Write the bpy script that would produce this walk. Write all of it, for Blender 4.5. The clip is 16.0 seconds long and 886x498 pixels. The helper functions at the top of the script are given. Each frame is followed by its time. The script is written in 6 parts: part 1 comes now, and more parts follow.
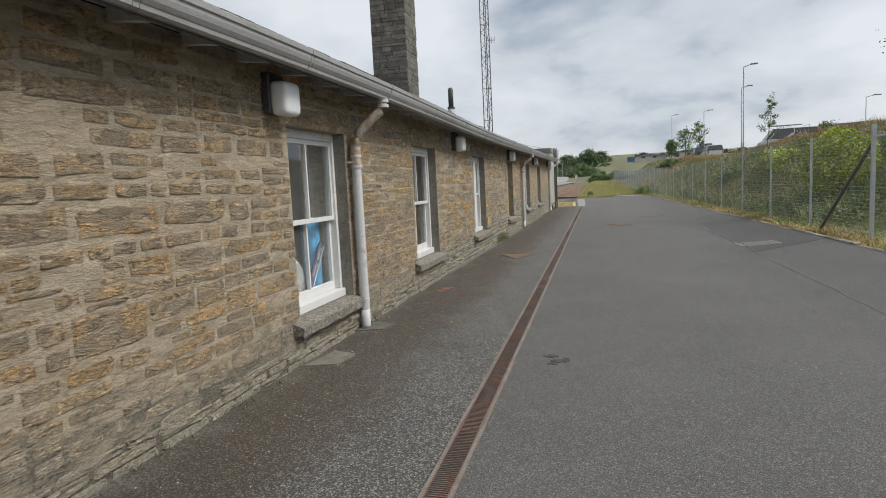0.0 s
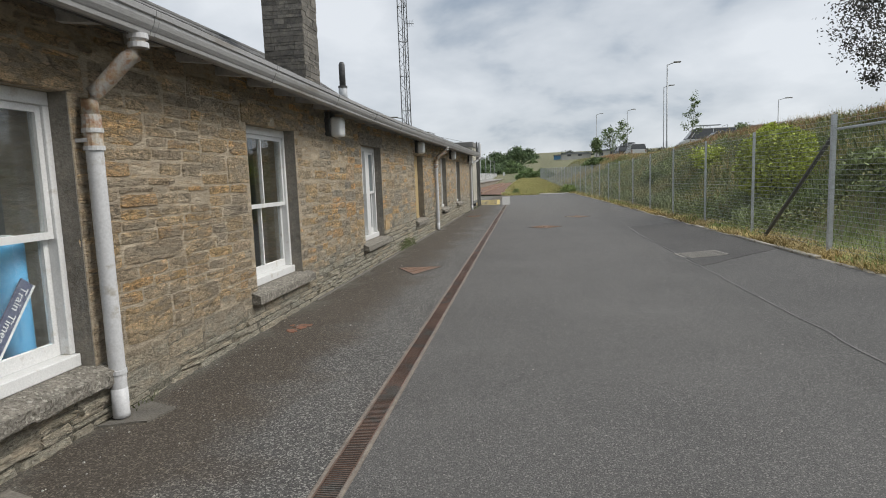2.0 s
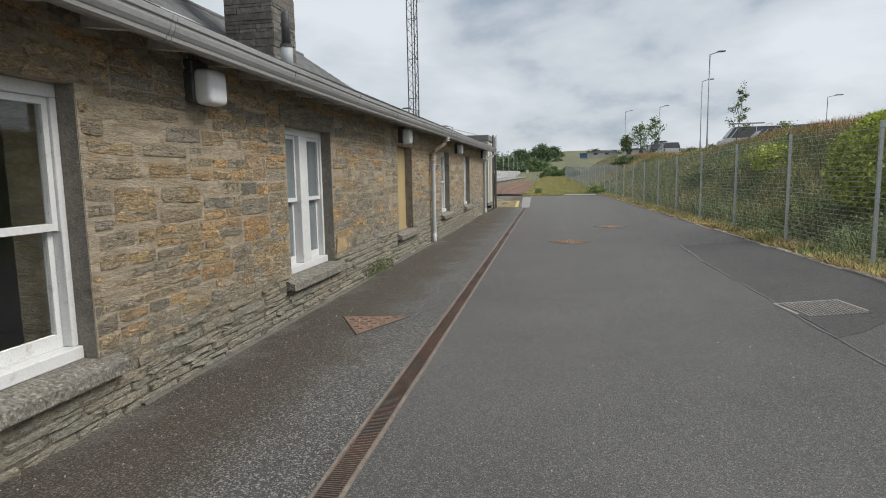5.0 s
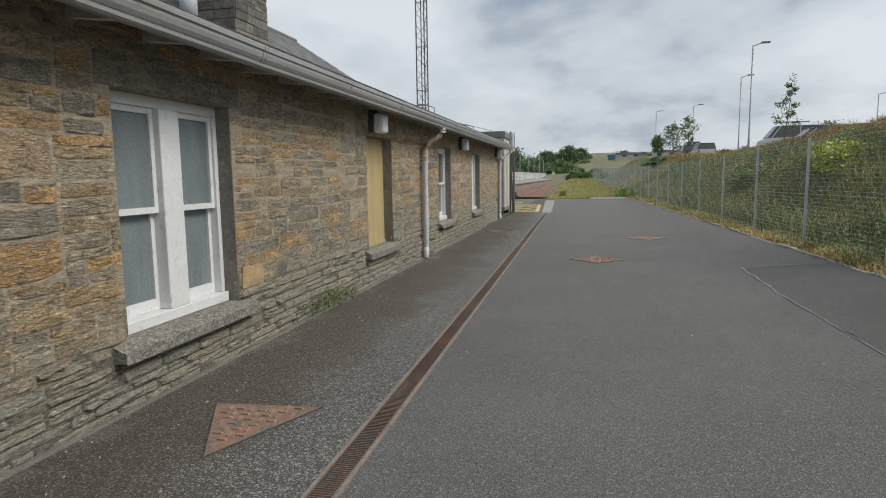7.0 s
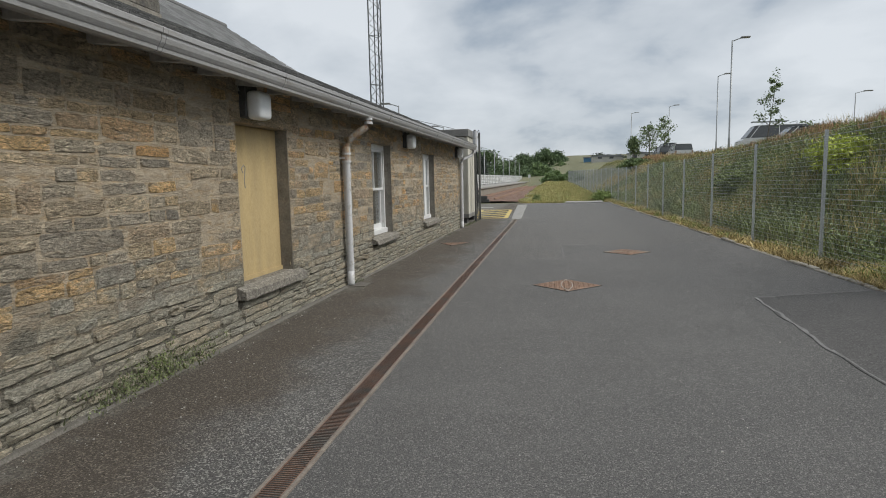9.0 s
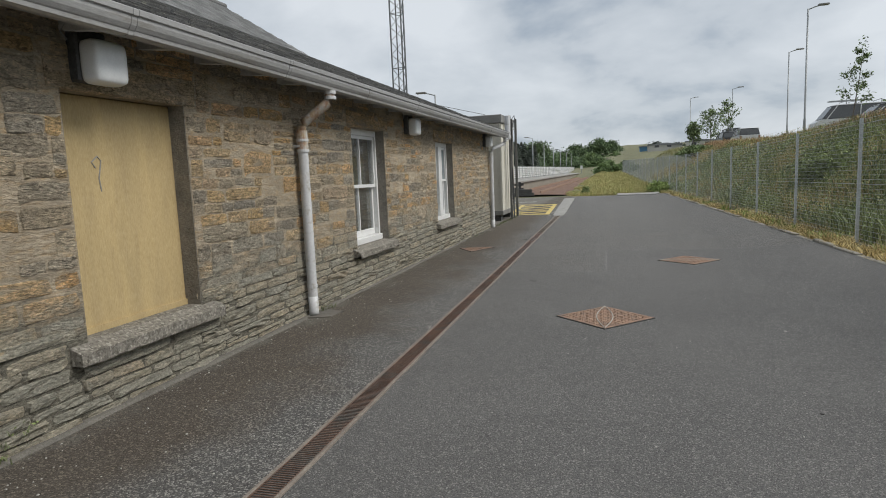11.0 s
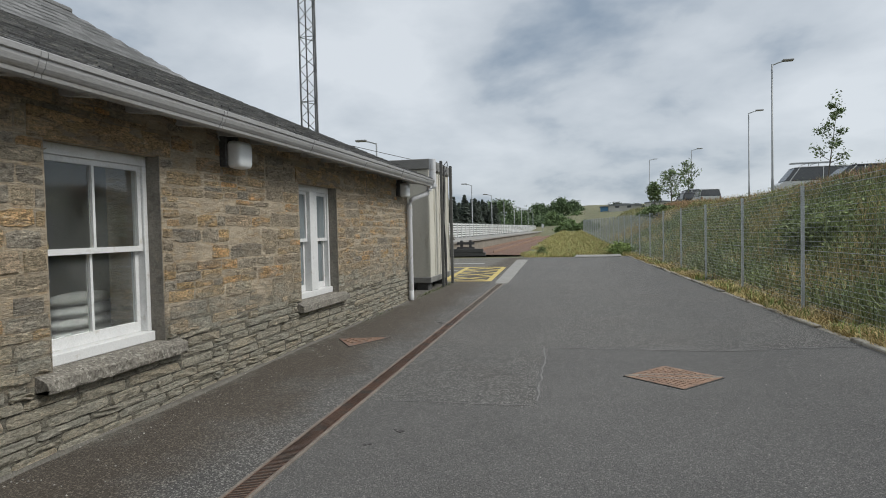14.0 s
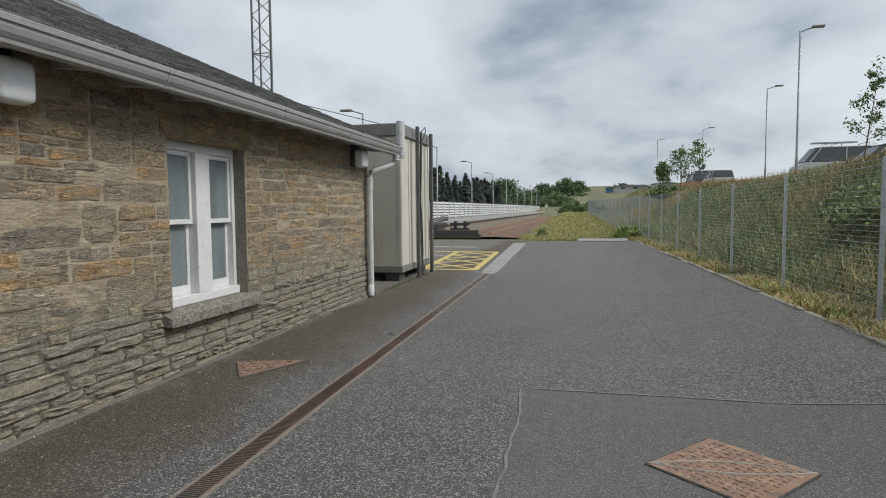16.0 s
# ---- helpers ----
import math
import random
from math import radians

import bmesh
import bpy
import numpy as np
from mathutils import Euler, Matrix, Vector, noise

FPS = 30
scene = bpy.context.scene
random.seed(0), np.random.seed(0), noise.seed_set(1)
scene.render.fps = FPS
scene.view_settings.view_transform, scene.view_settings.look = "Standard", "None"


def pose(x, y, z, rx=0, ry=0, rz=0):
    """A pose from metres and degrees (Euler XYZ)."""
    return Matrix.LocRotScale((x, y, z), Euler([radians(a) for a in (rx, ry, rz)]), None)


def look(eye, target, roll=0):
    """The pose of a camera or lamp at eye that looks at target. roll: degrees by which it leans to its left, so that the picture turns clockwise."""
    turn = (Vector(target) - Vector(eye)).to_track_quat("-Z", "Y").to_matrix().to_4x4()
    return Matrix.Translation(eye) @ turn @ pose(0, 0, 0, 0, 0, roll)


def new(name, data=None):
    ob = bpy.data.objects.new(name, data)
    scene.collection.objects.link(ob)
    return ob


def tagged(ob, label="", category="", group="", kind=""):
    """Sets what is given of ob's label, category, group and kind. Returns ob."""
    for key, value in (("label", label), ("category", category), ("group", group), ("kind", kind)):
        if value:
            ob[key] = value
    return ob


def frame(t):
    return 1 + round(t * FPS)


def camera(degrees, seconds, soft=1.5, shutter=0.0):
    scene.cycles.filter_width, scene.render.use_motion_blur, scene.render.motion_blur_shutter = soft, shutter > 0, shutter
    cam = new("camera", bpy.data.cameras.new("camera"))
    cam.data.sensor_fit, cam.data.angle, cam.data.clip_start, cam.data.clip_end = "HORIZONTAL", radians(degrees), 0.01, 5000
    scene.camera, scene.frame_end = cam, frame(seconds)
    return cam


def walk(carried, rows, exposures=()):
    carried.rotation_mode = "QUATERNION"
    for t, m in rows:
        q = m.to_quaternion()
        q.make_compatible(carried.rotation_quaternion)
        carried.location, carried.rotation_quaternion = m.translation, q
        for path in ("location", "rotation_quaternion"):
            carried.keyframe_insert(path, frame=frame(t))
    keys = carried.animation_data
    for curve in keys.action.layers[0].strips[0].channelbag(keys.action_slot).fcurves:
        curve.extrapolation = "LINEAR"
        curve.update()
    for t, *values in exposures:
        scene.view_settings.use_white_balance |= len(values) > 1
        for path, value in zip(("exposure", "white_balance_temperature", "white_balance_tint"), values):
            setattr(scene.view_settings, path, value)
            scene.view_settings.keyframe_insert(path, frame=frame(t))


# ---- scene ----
cam = camera(72.8, 16.0, 1.0)
PATH = [
    (0, (0.246, 0.044, 1.548), (-0.277, 1.963, 1.336), -2.8),
    (0.5, (0.292, 0.733, 1.525), (-0.151, 2.67, 1.302), -3.0),
    (1, (0.315, 1.373, 1.523), (-0.109, 3.315, 1.303), -3.2),
    (1.5, (0.338, 2.014, 1.529), (0.02, 3.977, 1.311), -3.0),
    (2, (0.397, 2.653, 1.526), (0.099, 4.616, 1.29), -2.1),
    (2.5, (0.401, 3.287, 1.551), (0.032, 5.236, 1.295), -1.9),
    (3, (0.445, 3.89, 1.535), (0.046, 5.831, 1.258), -1.3),
    (3.5, (0.394, 4.53, 1.539), (-0.06, 6.457, 1.255), -1.6),
    (4, (0.449, 5.157, 1.522), (0.084, 7.103, 1.242), -1.6),
    (4.5, (0.427, 5.786, 1.519), (0.054, 7.732, 1.244), -1.1),
    (4.7, (0.427, 6.035, 1.567), (0.062, 7.984, 1.305), -1.1),
    (6.8, (0.5, 8.969, 1.503), (0.021, 10.899, 1.289), -0.3),
    (7, (0.505, 9.217, 1.516), (0.05, 11.15, 1.277), -0.8),
    (7.5, (0.575, 9.848, 1.51), (0.131, 11.78, 1.243), -1.4),
    (8, (0.591, 10.483, 1.524), (0.149, 12.417, 1.267), -1.6),
    (8.5, (0.652, 11.152, 1.517), (0.283, 13.104, 1.282), -1.5),
    (9, (0.647, 11.763, 1.506), (0.262, 13.712, 1.277), -1.2),
    (9.2, (0.635, 12.04, 1.522), (0.252, 13.989, 1.291), -1.6),
    (11.3, (0.876, 14.536, 1.472), (0.312, 16.439, 1.228), -2.4),
    (11.5, (0.888, 14.798, 1.481), (0.342, 16.708, 1.246), -2.4),
    (12, (0.933, 15.44, 1.483), (0.388, 17.354, 1.279), -2.0),
    (12.5, (0.96, 16.094, 1.466), (0.508, 18.035, 1.299), -1.9),
    (13, (1.017, 16.797, 1.481), (0.642, 18.755, 1.315), -1.9),
    (13.5, (1.02, 17.41, 1.481), (0.579, 19.36, 1.425), -1.4),
    (14, (1.065, 18.036, 1.463), (0.624, 19.986, 1.4), -1.3),
    (14.5, (1.065, 18.655, 1.451), (0.579, 20.593, 1.386), -1.7),
    (15, (1.096, 19.329, 1.424), (0.623, 21.269, 1.319), -2.1),
    (15.5, (1.126, 19.911, 1.445), (0.652, 21.849, 1.308), -1.2),
    (16, (1.117, 20.56, 1.465), (0.663, 22.504, 1.333), -0.5),
]
walk(cam, [(t, look(eye, target, roll)) for t, eye, target, roll in PATH], [(0.0, 0.05, 6480, 9.5), (4.5, 0.03, 6450, 9), (7.0, -0.05, 6430, 8.5), (12.5, -0.07, 6400, 8.5), (13.5, -0.10, 6340, 8), (16.0, -0.07, 6350, 8)])

# ---- sky and sun ----
world = bpy.data.worlds.new("overcast")
scene.world = world
world.use_nodes = True
wt = world.node_tree
wt.nodes.clear()


def wnode(kind, **props):
    n = wt.nodes.new(kind)
    for key, value in props.items():
        n.inputs[key].default_value = value
    return n


SUN_EL, SUN_AZ = radians(45), radians(92)
w_co = wnode("ShaderNodeTexCoord")
w_sep = wnode("ShaderNodeSeparateXYZ")
wt.links.new(w_co.outputs["Generated"], w_sep.inputs[0])
w_den = wt.nodes.new("ShaderNodeMath")
w_den.operation = "MAXIMUM"
wt.links.new(w_sep.outputs["Z"], w_den.inputs[0])
w_den.inputs[1].default_value = 0.0
w_add = wt.nodes.new("ShaderNodeMath")
w_add.operation = "ADD"
wt.links.new(w_den.outputs[0], w_add.inputs[0])
w_add.inputs[1].default_value = 0.38
w_div = wt.nodes.new("ShaderNodeVectorMath")
w_div.operation = "DIVIDE"
wt.links.new(w_co.outputs["Generated"], w_div.inputs[0])
w_cmb = wnode("ShaderNodeCombineXYZ", Z=1.0)
wt.links.new(w_add.outputs[0], w_cmb.inputs["X"])
wt.links.new(w_add.outputs[0], w_cmb.inputs["Y"])
wt.links.new(w_cmb.outputs[0], w_div.inputs[1])
w_n1 = wnode("ShaderNodeTexNoise", Scale=1.9, Detail=6.0, Roughness=0.52, Distortion=0.15)
wt.links.new(w_div.outputs[0], w_n1.inputs["Vector"])
w_ramp = wt.nodes.new("ShaderNodeValToRGB")
w_ramp.color_ramp.elements[0].position = 0.33
w_ramp.color_ramp.elements[0].color = (0.29, 0.355, 0.44, 1)
w_ramp.color_ramp.elements[1].position = 0.66
w_ramp.color_ramp.elements[1].color = (0.77, 0.80, 0.84, 1)
w_mid = w_ramp.color_ramp.elements.new(0.46)
w_mid.color = (0.58, 0.62, 0.67, 1)
wt.links.new(w_n1.outputs["Fac"], w_ramp.inputs[0])
w_sky = wt.nodes.new("ShaderNodeTexSky")
w_sky.sky_type = "NISHITA"
w_sky.sun_disc = False
w_sky.sun_elevation, w_sky.sun_rotation = SUN_EL, SUN_AZ
w_bsky = wnode("ShaderNodeBackground", Strength=0.06)
wt.links.new(w_sky.outputs[0], w_bsky.inputs["Color"])
w_bcl = wnode("ShaderNodeBackground", Strength=1.10)
wt.links.new(w_ramp.outputs[0], w_bcl.inputs["Color"])
w_mix = wnode("ShaderNodeMixShader", Fac=0.85)
wt.links.new(w_bsky.outputs[0], w_mix.inputs[1])
wt.links.new(w_bcl.outputs[0], w_mix.inputs[2])
w_out = wt.nodes.new("ShaderNodeOutputWorld")
wt.links.new(w_mix.outputs[0], w_out.inputs[0])

sun = new("sun", bpy.data.lights.new("sun", "SUN"))
sun.data.energy, sun.data.angle, sun.data.color = 2.75, radians(25), (1.0, 0.96, 0.9)
sun.matrix_world = look((40 * math.sin(SUN_AZ) * math.cos(SUN_EL), 40 * math.cos(SUN_AZ) * math.cos(SUN_EL), 40 * math.sin(SUN_EL)), (0, 0, 0))


# ---- materials ----
def mat(name, base, rough=0.8, metal=0.0, var=0.25, scale=3.0, fine=40.0, bump=0.3, dist=0.01, stretch=(1, 1, 1), second=None, amount=0.5, sharp=0.12, rand="", randvar=0.25, transmission=0.0, speck=None, spec=0.5, grain=(0.22, 0.10)):
    """A painted, mineral or wooden surface: two scales of mottling, a second colour in patches, and fine relief."""
    m = bpy.data.materials.new(name)
    m.use_nodes = True
    nt = m.node_tree
    bsdf = nt.nodes["Principled BSDF"]
    bsdf.inputs["Roughness"].default_value = rough
    bsdf.inputs["Metallic"].default_value = metal
    bsdf.inputs["Transmission Weight"].default_value = transmission
    bsdf.inputs["Specular IOR Level"].default_value = spec
    link = nt.links.new
    geo = nt.nodes.new("ShaderNodeNewGeometry")
    mp = nt.nodes.new("ShaderNodeMapping")
    mp.inputs["Scale"].default_value = stretch
    link(geo.outputs["Position"], mp.inputs["Vector"])

    def tex(sc, det=5.0, ro=0.6):
        n = nt.nodes.new("ShaderNodeTexNoise")
        n.inputs["Scale"].default_value, n.inputs["Detail"].default_value, n.inputs["Roughness"].default_value = sc, det, ro
        link(mp.outputs[0], n.inputs["Vector"])
        return n

    big, small = tex(scale), tex(fine, 4.0, 0.7)

    def mixc(fac, a, b, mode="MIX"):
        n = nt.nodes.new("ShaderNodeMix")
        n.data_type, n.blend_type = "RGBA", mode
        for sock, v in ((n.inputs[0], fac), (n.inputs[6], a), (n.inputs[7], b)):
            if isinstance(v, bpy.types.NodeSocket):
                link(v, sock)
            elif isinstance(v, (int, float)):
                sock.default_value = v
            else:
                sock.default_value = (*v[:3], 1)
        return n.outputs[2]

    def ramp(src, lo, hi):
        n = nt.nodes.new("ShaderNodeMapRange")
        n.inputs["From Min"].default_value, n.inputs["From Max"].default_value = lo, hi
        link(src, n.inputs["Value"])
        return n.outputs[0]

    col = mixc(ramp(big.outputs["Fac"], 0.3, 0.7), [c * (1 - var) for c in base], [min(1, c * (1 + var)) for c in base])
    if isinstance(second, (list, tuple)) and second and isinstance(second[0], (list, tuple)):
        seconds = second
    else:
        seconds = [second] if second else []
    for i, s2 in enumerate(seconds):
        patch = tex(scale * (1.7 + 0.9 * i), 6.0, 0.65)
        lo = 0.62 - 0.25 * amount
        col = mixc(ramp(patch.outputs["Fac"], lo, lo + sharp), col, s2)
    col = mixc(ramp(small.outputs["Fac"], 0.25, 0.75), mixc(grain[0], col, (0, 0, 0)), mixc(grain[1], col, (1, 1, 1)))
    if rand:
        if rand == "object":
            rnd = nt.nodes.new("ShaderNodeObjectInfo").outputs["Random"]
        else:
            rnd = geo.outputs["Random Per Island"]
        hsv = nt.nodes.new("ShaderNodeHueSaturation")
        hsv.inputs["Fac"].default_value = 1
        mr = nt.nodes.new("ShaderNodeMapRange")
        mr.inputs["To Min"].default_value, mr.inputs["To Max"].default_value = 1 - randvar, 1 + randvar
        link(rnd, mr.inputs["Value"])
        link(mr.outputs[0], hsv.inputs["Value"])
        link(col, hsv.inputs["Color"])
        col = hsv.outputs[0]
    if speck:
        v = nt.nodes.new("ShaderNodeTexVoronoi")
        v.inputs["Scale"].default_value = speck[0]
        link(mp.outputs[0], v.inputs["Vector"])
        cel = nt.nodes.new("ShaderNodeSeparateColor")
        link(v.outputs["Color"], cel.inputs[0])
        col = mixc(ramp(cel.outputs[0], 1 - speck[1], 1.08), col, speck[2])
        col = mixc(ramp(cel.outputs[1], 0.35, -0.25), col, [c * 0.25 for c in base])
    link(col, bsdf.inputs["Base Color"])
    if bump:
        b = nt.nodes.new("ShaderNodeBump")
        b.inputs["Strength"].default_value, b.inputs["Distance"].default_value = bump, dist
        mixh = nt.nodes.new("ShaderNodeMath")
        mixh.operation = "ADD"
        link(big.outputs["Fac"], mixh.inputs[0])
        link(small.outputs["Fac"], mixh.inputs[1])
        link(mixh.outputs[0], b.inputs["Height"])
        link(b.outputs[0], bsdf.inputs["Normal"])
    return m


def stone_mat(name, rand):
    """Split flagstone: each stone its own tone, from rust to grey, with layered cracks along the bed."""
    m = bpy.data.materials.new(name)
    m.use_nodes = True
    nt = m.node_tree
    link = nt.links.new
    bsdf = nt.nodes["Principled BSDF"]
    bsdf.inputs["Roughness"].default_value = 0.9
    geo = nt.nodes.new("ShaderNodeNewGeometry")
    rnd = nt.nodes.new("ShaderNodeObjectInfo").outputs["Random"] if rand == "object" else geo.outputs["Random Per Island"]
    tone = nt.nodes.new("ShaderNodeValToRGB")
    cr = tone.color_ramp
    cr.elements[0].position, cr.elements[0].color = 0.0, (0.52, 0.42, 0.28, 1)
    cr.elements[1].position, cr.elements[1].color = 1.0, (0.55, 0.45, 0.31, 1)
    for p, c in ((0.1, (0.66, 0.43, 0.19)), (0.2, (0.46, 0.40, 0.30)), (0.32, (0.60, 0.42, 0.21)), (0.44, (0.40, 0.36, 0.29)), (0.56, (0.60, 0.46, 0.28)), (0.67, (0.67, 0.41, 0.18)), (0.78, (0.44, 0.385, 0.30)), (0.89, (0.33, 0.295, 0.24))):
        cr.elements.new(p).color = (*c, 1)
    if rand:
        link(rnd, tone.inputs[0])
    else:
        tone.inputs[0].default_value = 1.0
        cr.elements[-1].color = (0.38, 0.315, 0.228, 1)
    mp = nt.nodes.new("ShaderNodeMapping")
    mp.inputs["Scale"].default_value = (1, 1, 3.6)
    link(geo.outputs["Position"], mp.inputs["Vector"])
    n1 = nt.nodes.new("ShaderNodeTexNoise")
    n1.inputs["Scale"].default_value, n1.inputs["Detail"].default_value, n1.inputs["Roughness"].default_value = 7.0, 8.0, 0.62
    n2 = nt.nodes.new("ShaderNodeTexNoise")
    n2.inputs["Scale"].default_value, n2.inputs["Detail"].default_value, n2.inputs["Roughness"].default_value = 15.0, 8.0, 0.68
    n2.inputs["Distortion"].default_value = 1.2
    n3 = nt.nodes.new("ShaderNodeTexNoise")
    n3.inputs["Scale"].default_value, n3.inputs["Detail"].default_value = 3.0, 6.0
    n3.inputs["Roughness"].default_value, n3.inputs["Distortion"].default_value = 0.62, 0.4
    for n in (n1, n2, n3):
        link(mp.outputs[0], n.inputs["Vector"])
    gm = nt.nodes.new("ShaderNodeMapping")
    gm.inputs["Scale"].default_value = (30, 30, 62)
    link(geo.outputs["Position"], gm.inputs["Vector"])
    n4 = nt.nodes.new("ShaderNodeTexNoise")
    n4.inputs["Scale"].default_value, n4.inputs["Detail"].default_value, n4.inputs["Roughness"].default_value, n4.inputs["Distortion"].default_value = 1.0, 5.0, 0.72, 0.8
    link(gm.outputs[0], n4.inputs["Vector"])

    def mr(src, lo, hi, a=0.0, b=1.0):
        n = nt.nodes.new("ShaderNodeMapRange")
        n.inputs["From Min"].default_value, n.inputs["From Max"].default_value = lo, hi
        n.inputs["To Min"].default_value, n.inputs["To Max"].default_value = a, b
        link(src, n.inputs["Value"])
        return n.outputs[0]

    def mx(fac, a, b, mode="MIX"):
        n = nt.nodes.new("ShaderNodeMix")
        n.data_type, n.blend_type = "RGBA", mode
        for sock, v in ((n.inputs[0], fac), (n.inputs[6], a), (n.inputs[7], b)):
            if isinstance(v, bpy.types.NodeSocket):
                link(v, sock)
            elif isinstance(v, (int, float)):
                sock.default_value = v
            else:
                sock.default_value = (*v, 1)
        return n.outputs[2]

    warp = nt.nodes.new("ShaderNodeVectorMath")
    warp.operation = "MULTIPLY_ADD"
    link(n3.outputs["Color"], warp.inputs[0])
    warp.inputs[1].default_value = (0.10, 0.16, 0.10)
    link(geo.outputs["Position"], warp.inputs[2])
    fl = nt.nodes.new("ShaderNodeMapping")
    fl.inputs["Scale"].default_value = (5.0, 5.0, 15.0)
    link(warp.outputs[0], fl.inputs["Vector"])
    edge = nt.nodes.new("ShaderNodeTexVoronoi")
    edge.feature = "DISTANCE_TO_EDGE"
    cell = nt.nodes.new("ShaderNodeTexVoronoi")
    for v in (edge, cell):
        v.inputs["Scale"].default_value = 1.0
        link(fl.outputs[0], v.inputs["Vector"])
    flake = nt.nodes.new("ShaderNodeSeparateColor")
    link(cell.outputs["Color"], flake.inputs[0])
    col = tone.outputs[0]
    wy = nt.nodes.new("ShaderNodeSeparateXYZ")
    link(geo.outputs["Position"], wy.inputs[0])
    if rand:
        col = mx(mr(wy.outputs["Y"], 10.0, 4.0, 0.0, 0.5), col, (0.66, 0.44, 0.22))
    pointing = nt.nodes.new("ShaderNodeMath")
    pointing.operation = "ADD"
    link(n3.outputs["Fac"], pointing.inputs[0])
    link(mr(wy.outputs["Y"], 5.0, 15.0, 0.04, -0.07), pointing.inputs[1])
    far_end = nt.nodes.new("ShaderNodeMath")
    far_end.operation = "ADD"
    link(pointing.outputs[0], far_end.inputs[0])
    link(mr(wy.outputs["Y"], 20.0, 26.0, 0.0, 0.10), far_end.inputs[1])
    smear = mr(far_end.outputs[0], 0.46, 0.60, 0.0, 0.85)
    col = mx(mr(n1.outputs["Fac"], 0.56, 0.70, 0.0, 0.6), col, (0.47, 0.41, 0.32))
    if not rand:
        col = mx(mr(n1.outputs["Fac"], 0.50, 0.38, 0.0, 0.75), col, (0.43, 0.31, 0.18))
    rug = nt.nodes.new("ShaderNodeHueSaturation")
    link(mr(n4.outputs["Fac"], 0.36, 0.64, 0.6, 1.6) if rand else mr(n4.outputs["Fac"], 0.3, 0.7, 0.72, 1.25), rug.inputs["Value"])
    link(col, rug.inputs["Color"])
    col = mx(smear, rug.outputs[0], mx(mr(n4.outputs["Fac"], 0.3, 0.7), (0.40, 0.33, 0.242), (0.55, 0.46, 0.34)))
    shade = nt.nodes.new("ShaderNodeHueSaturation")
    link(mr(flake.outputs[0], 0.0, 1.0, 0.80 if rand else 0.88, 1.2 if rand else 1.12), shade.inputs["Value"])
    link(col, shade.inputs["Color"])
    col = shade.outputs[0]
    where = mr(n1.outputs["Fac"], 0.55, 0.42, 0.0, 0.55 if rand else 0.25)
    seam = mr(edge.outputs["Distance"], 0.075, 0.015)
    crack = nt.nodes.new("ShaderNodeMath")
    crack.operation = "MULTIPLY"
    link(where, crack.inputs[0])
    link(seam, crack.inputs[1])
    col = mx(crack.outputs[0], col, (0.07, 0.054, 0.036))
    col = mx(mr(n2.outputs["Fac"], 0.40, 0.32, 0.0, 0.8 if rand else 0.35), col, (0.12, 0.09, 0.058))
    low = nt.nodes.new("ShaderNodeSeparateXYZ")
    link(geo.outputs["Position"], low.inputs[0])
    lz = nt.nodes.new("ShaderNodeMath")
    lz.operation = "ADD"
    link(low.outputs["Z"], lz.inputs[0])
    along = nt.nodes.new("ShaderNodeMath")
    along.operation = "ADD"
    link(mr(n3.outputs["Fac"], 0.3, 0.7, -0.3, 0.3), along.inputs[0])
    link(mr(low.outputs["Y"], 8.0, 16.0, 0.0, -0.45), along.inputs[1])
    link(along.outputs[0], lz.inputs[1])
    # low down, bare mortar goes near black: shade of the gaps between flags
    col = mx(mr(lz.outputs[0], 0.5, 0.1, 0.0, 0.75 if rand else 0.95), col, mx(mr(n4.outputs["Fac"], 0.38, 0.62), (0.33, 0.315, 0.25) if rand else (0.05, 0.046, 0.036), (0.66, 0.63, 0.53) if rand else (0.24, 0.225, 0.18)))
    link(col, bsdf.inputs["Base Color"])
    bp = nt.nodes.new("ShaderNodeBump")
    bp.inputs["Strength"].default_value, bp.inputs["Distance"].default_value = (0.9, 0.04) if rand else (0.8, 0.03)
    ad = nt.nodes.new("ShaderNodeMath")
    ad.operation = "ADD"
    link(mr(flake.outputs[1], 0.0, 1.0, 0.0, 0.3 if rand else 0.05), ad.inputs[0])
    link(mr(n2.outputs["Fac"], 0.25, 0.6, 0.0, 1.3 if rand else 0.4), ad.inputs[1])
    ad2 = nt.nodes.new("ShaderNodeMath")
    ad2.operation = "MULTIPLY_ADD"
    link(crack.outputs[0], ad2.inputs[0])
    ad2.inputs[1].default_value = -0.7 if rand else -0.1
    link(ad.outputs[0], ad2.inputs[2])
    ad3 = nt.nodes.new("ShaderNodeMath")
    ad3.operation = "MULTIPLY_ADD"
    link(n4.outputs["Fac"], ad3.inputs[0])
    ad3.inputs[1].default_value = 0.3
    link(ad2.outputs[0], ad3.inputs[2])
    ad4 = nt.nodes.new("ShaderNodeMath")
    ad4.operation = "MULTIPLY_ADD"
    link(mr(n1.outputs["Fac"], 0.3, 0.7), ad4.inputs[0])
    ad4.inputs[1].default_value = 0.35 if rand else 0.3
    link(ad3.outputs[0], ad4.inputs[2])
    link(ad4.outputs[0], bp.inputs["Height"])
    link(bp.outputs[0], bsdf.inputs["Normal"])
    return m


def glass_mat(name, rough=0.0, tint=(0.9, 0.95, 0.95)):
    m = bpy.data.materials.new(name)
    m.use_nodes = True
    b = m.node_tree.nodes["Principled BSDF"]
    b.inputs["Base Color"].default_value = (*tint, 1)
    b.inputs["Roughness"].default_value, b.inputs["Transmission Weight"].default_value, b.inputs["IOR"].default_value = rough, 1.0, 1.48
    return m


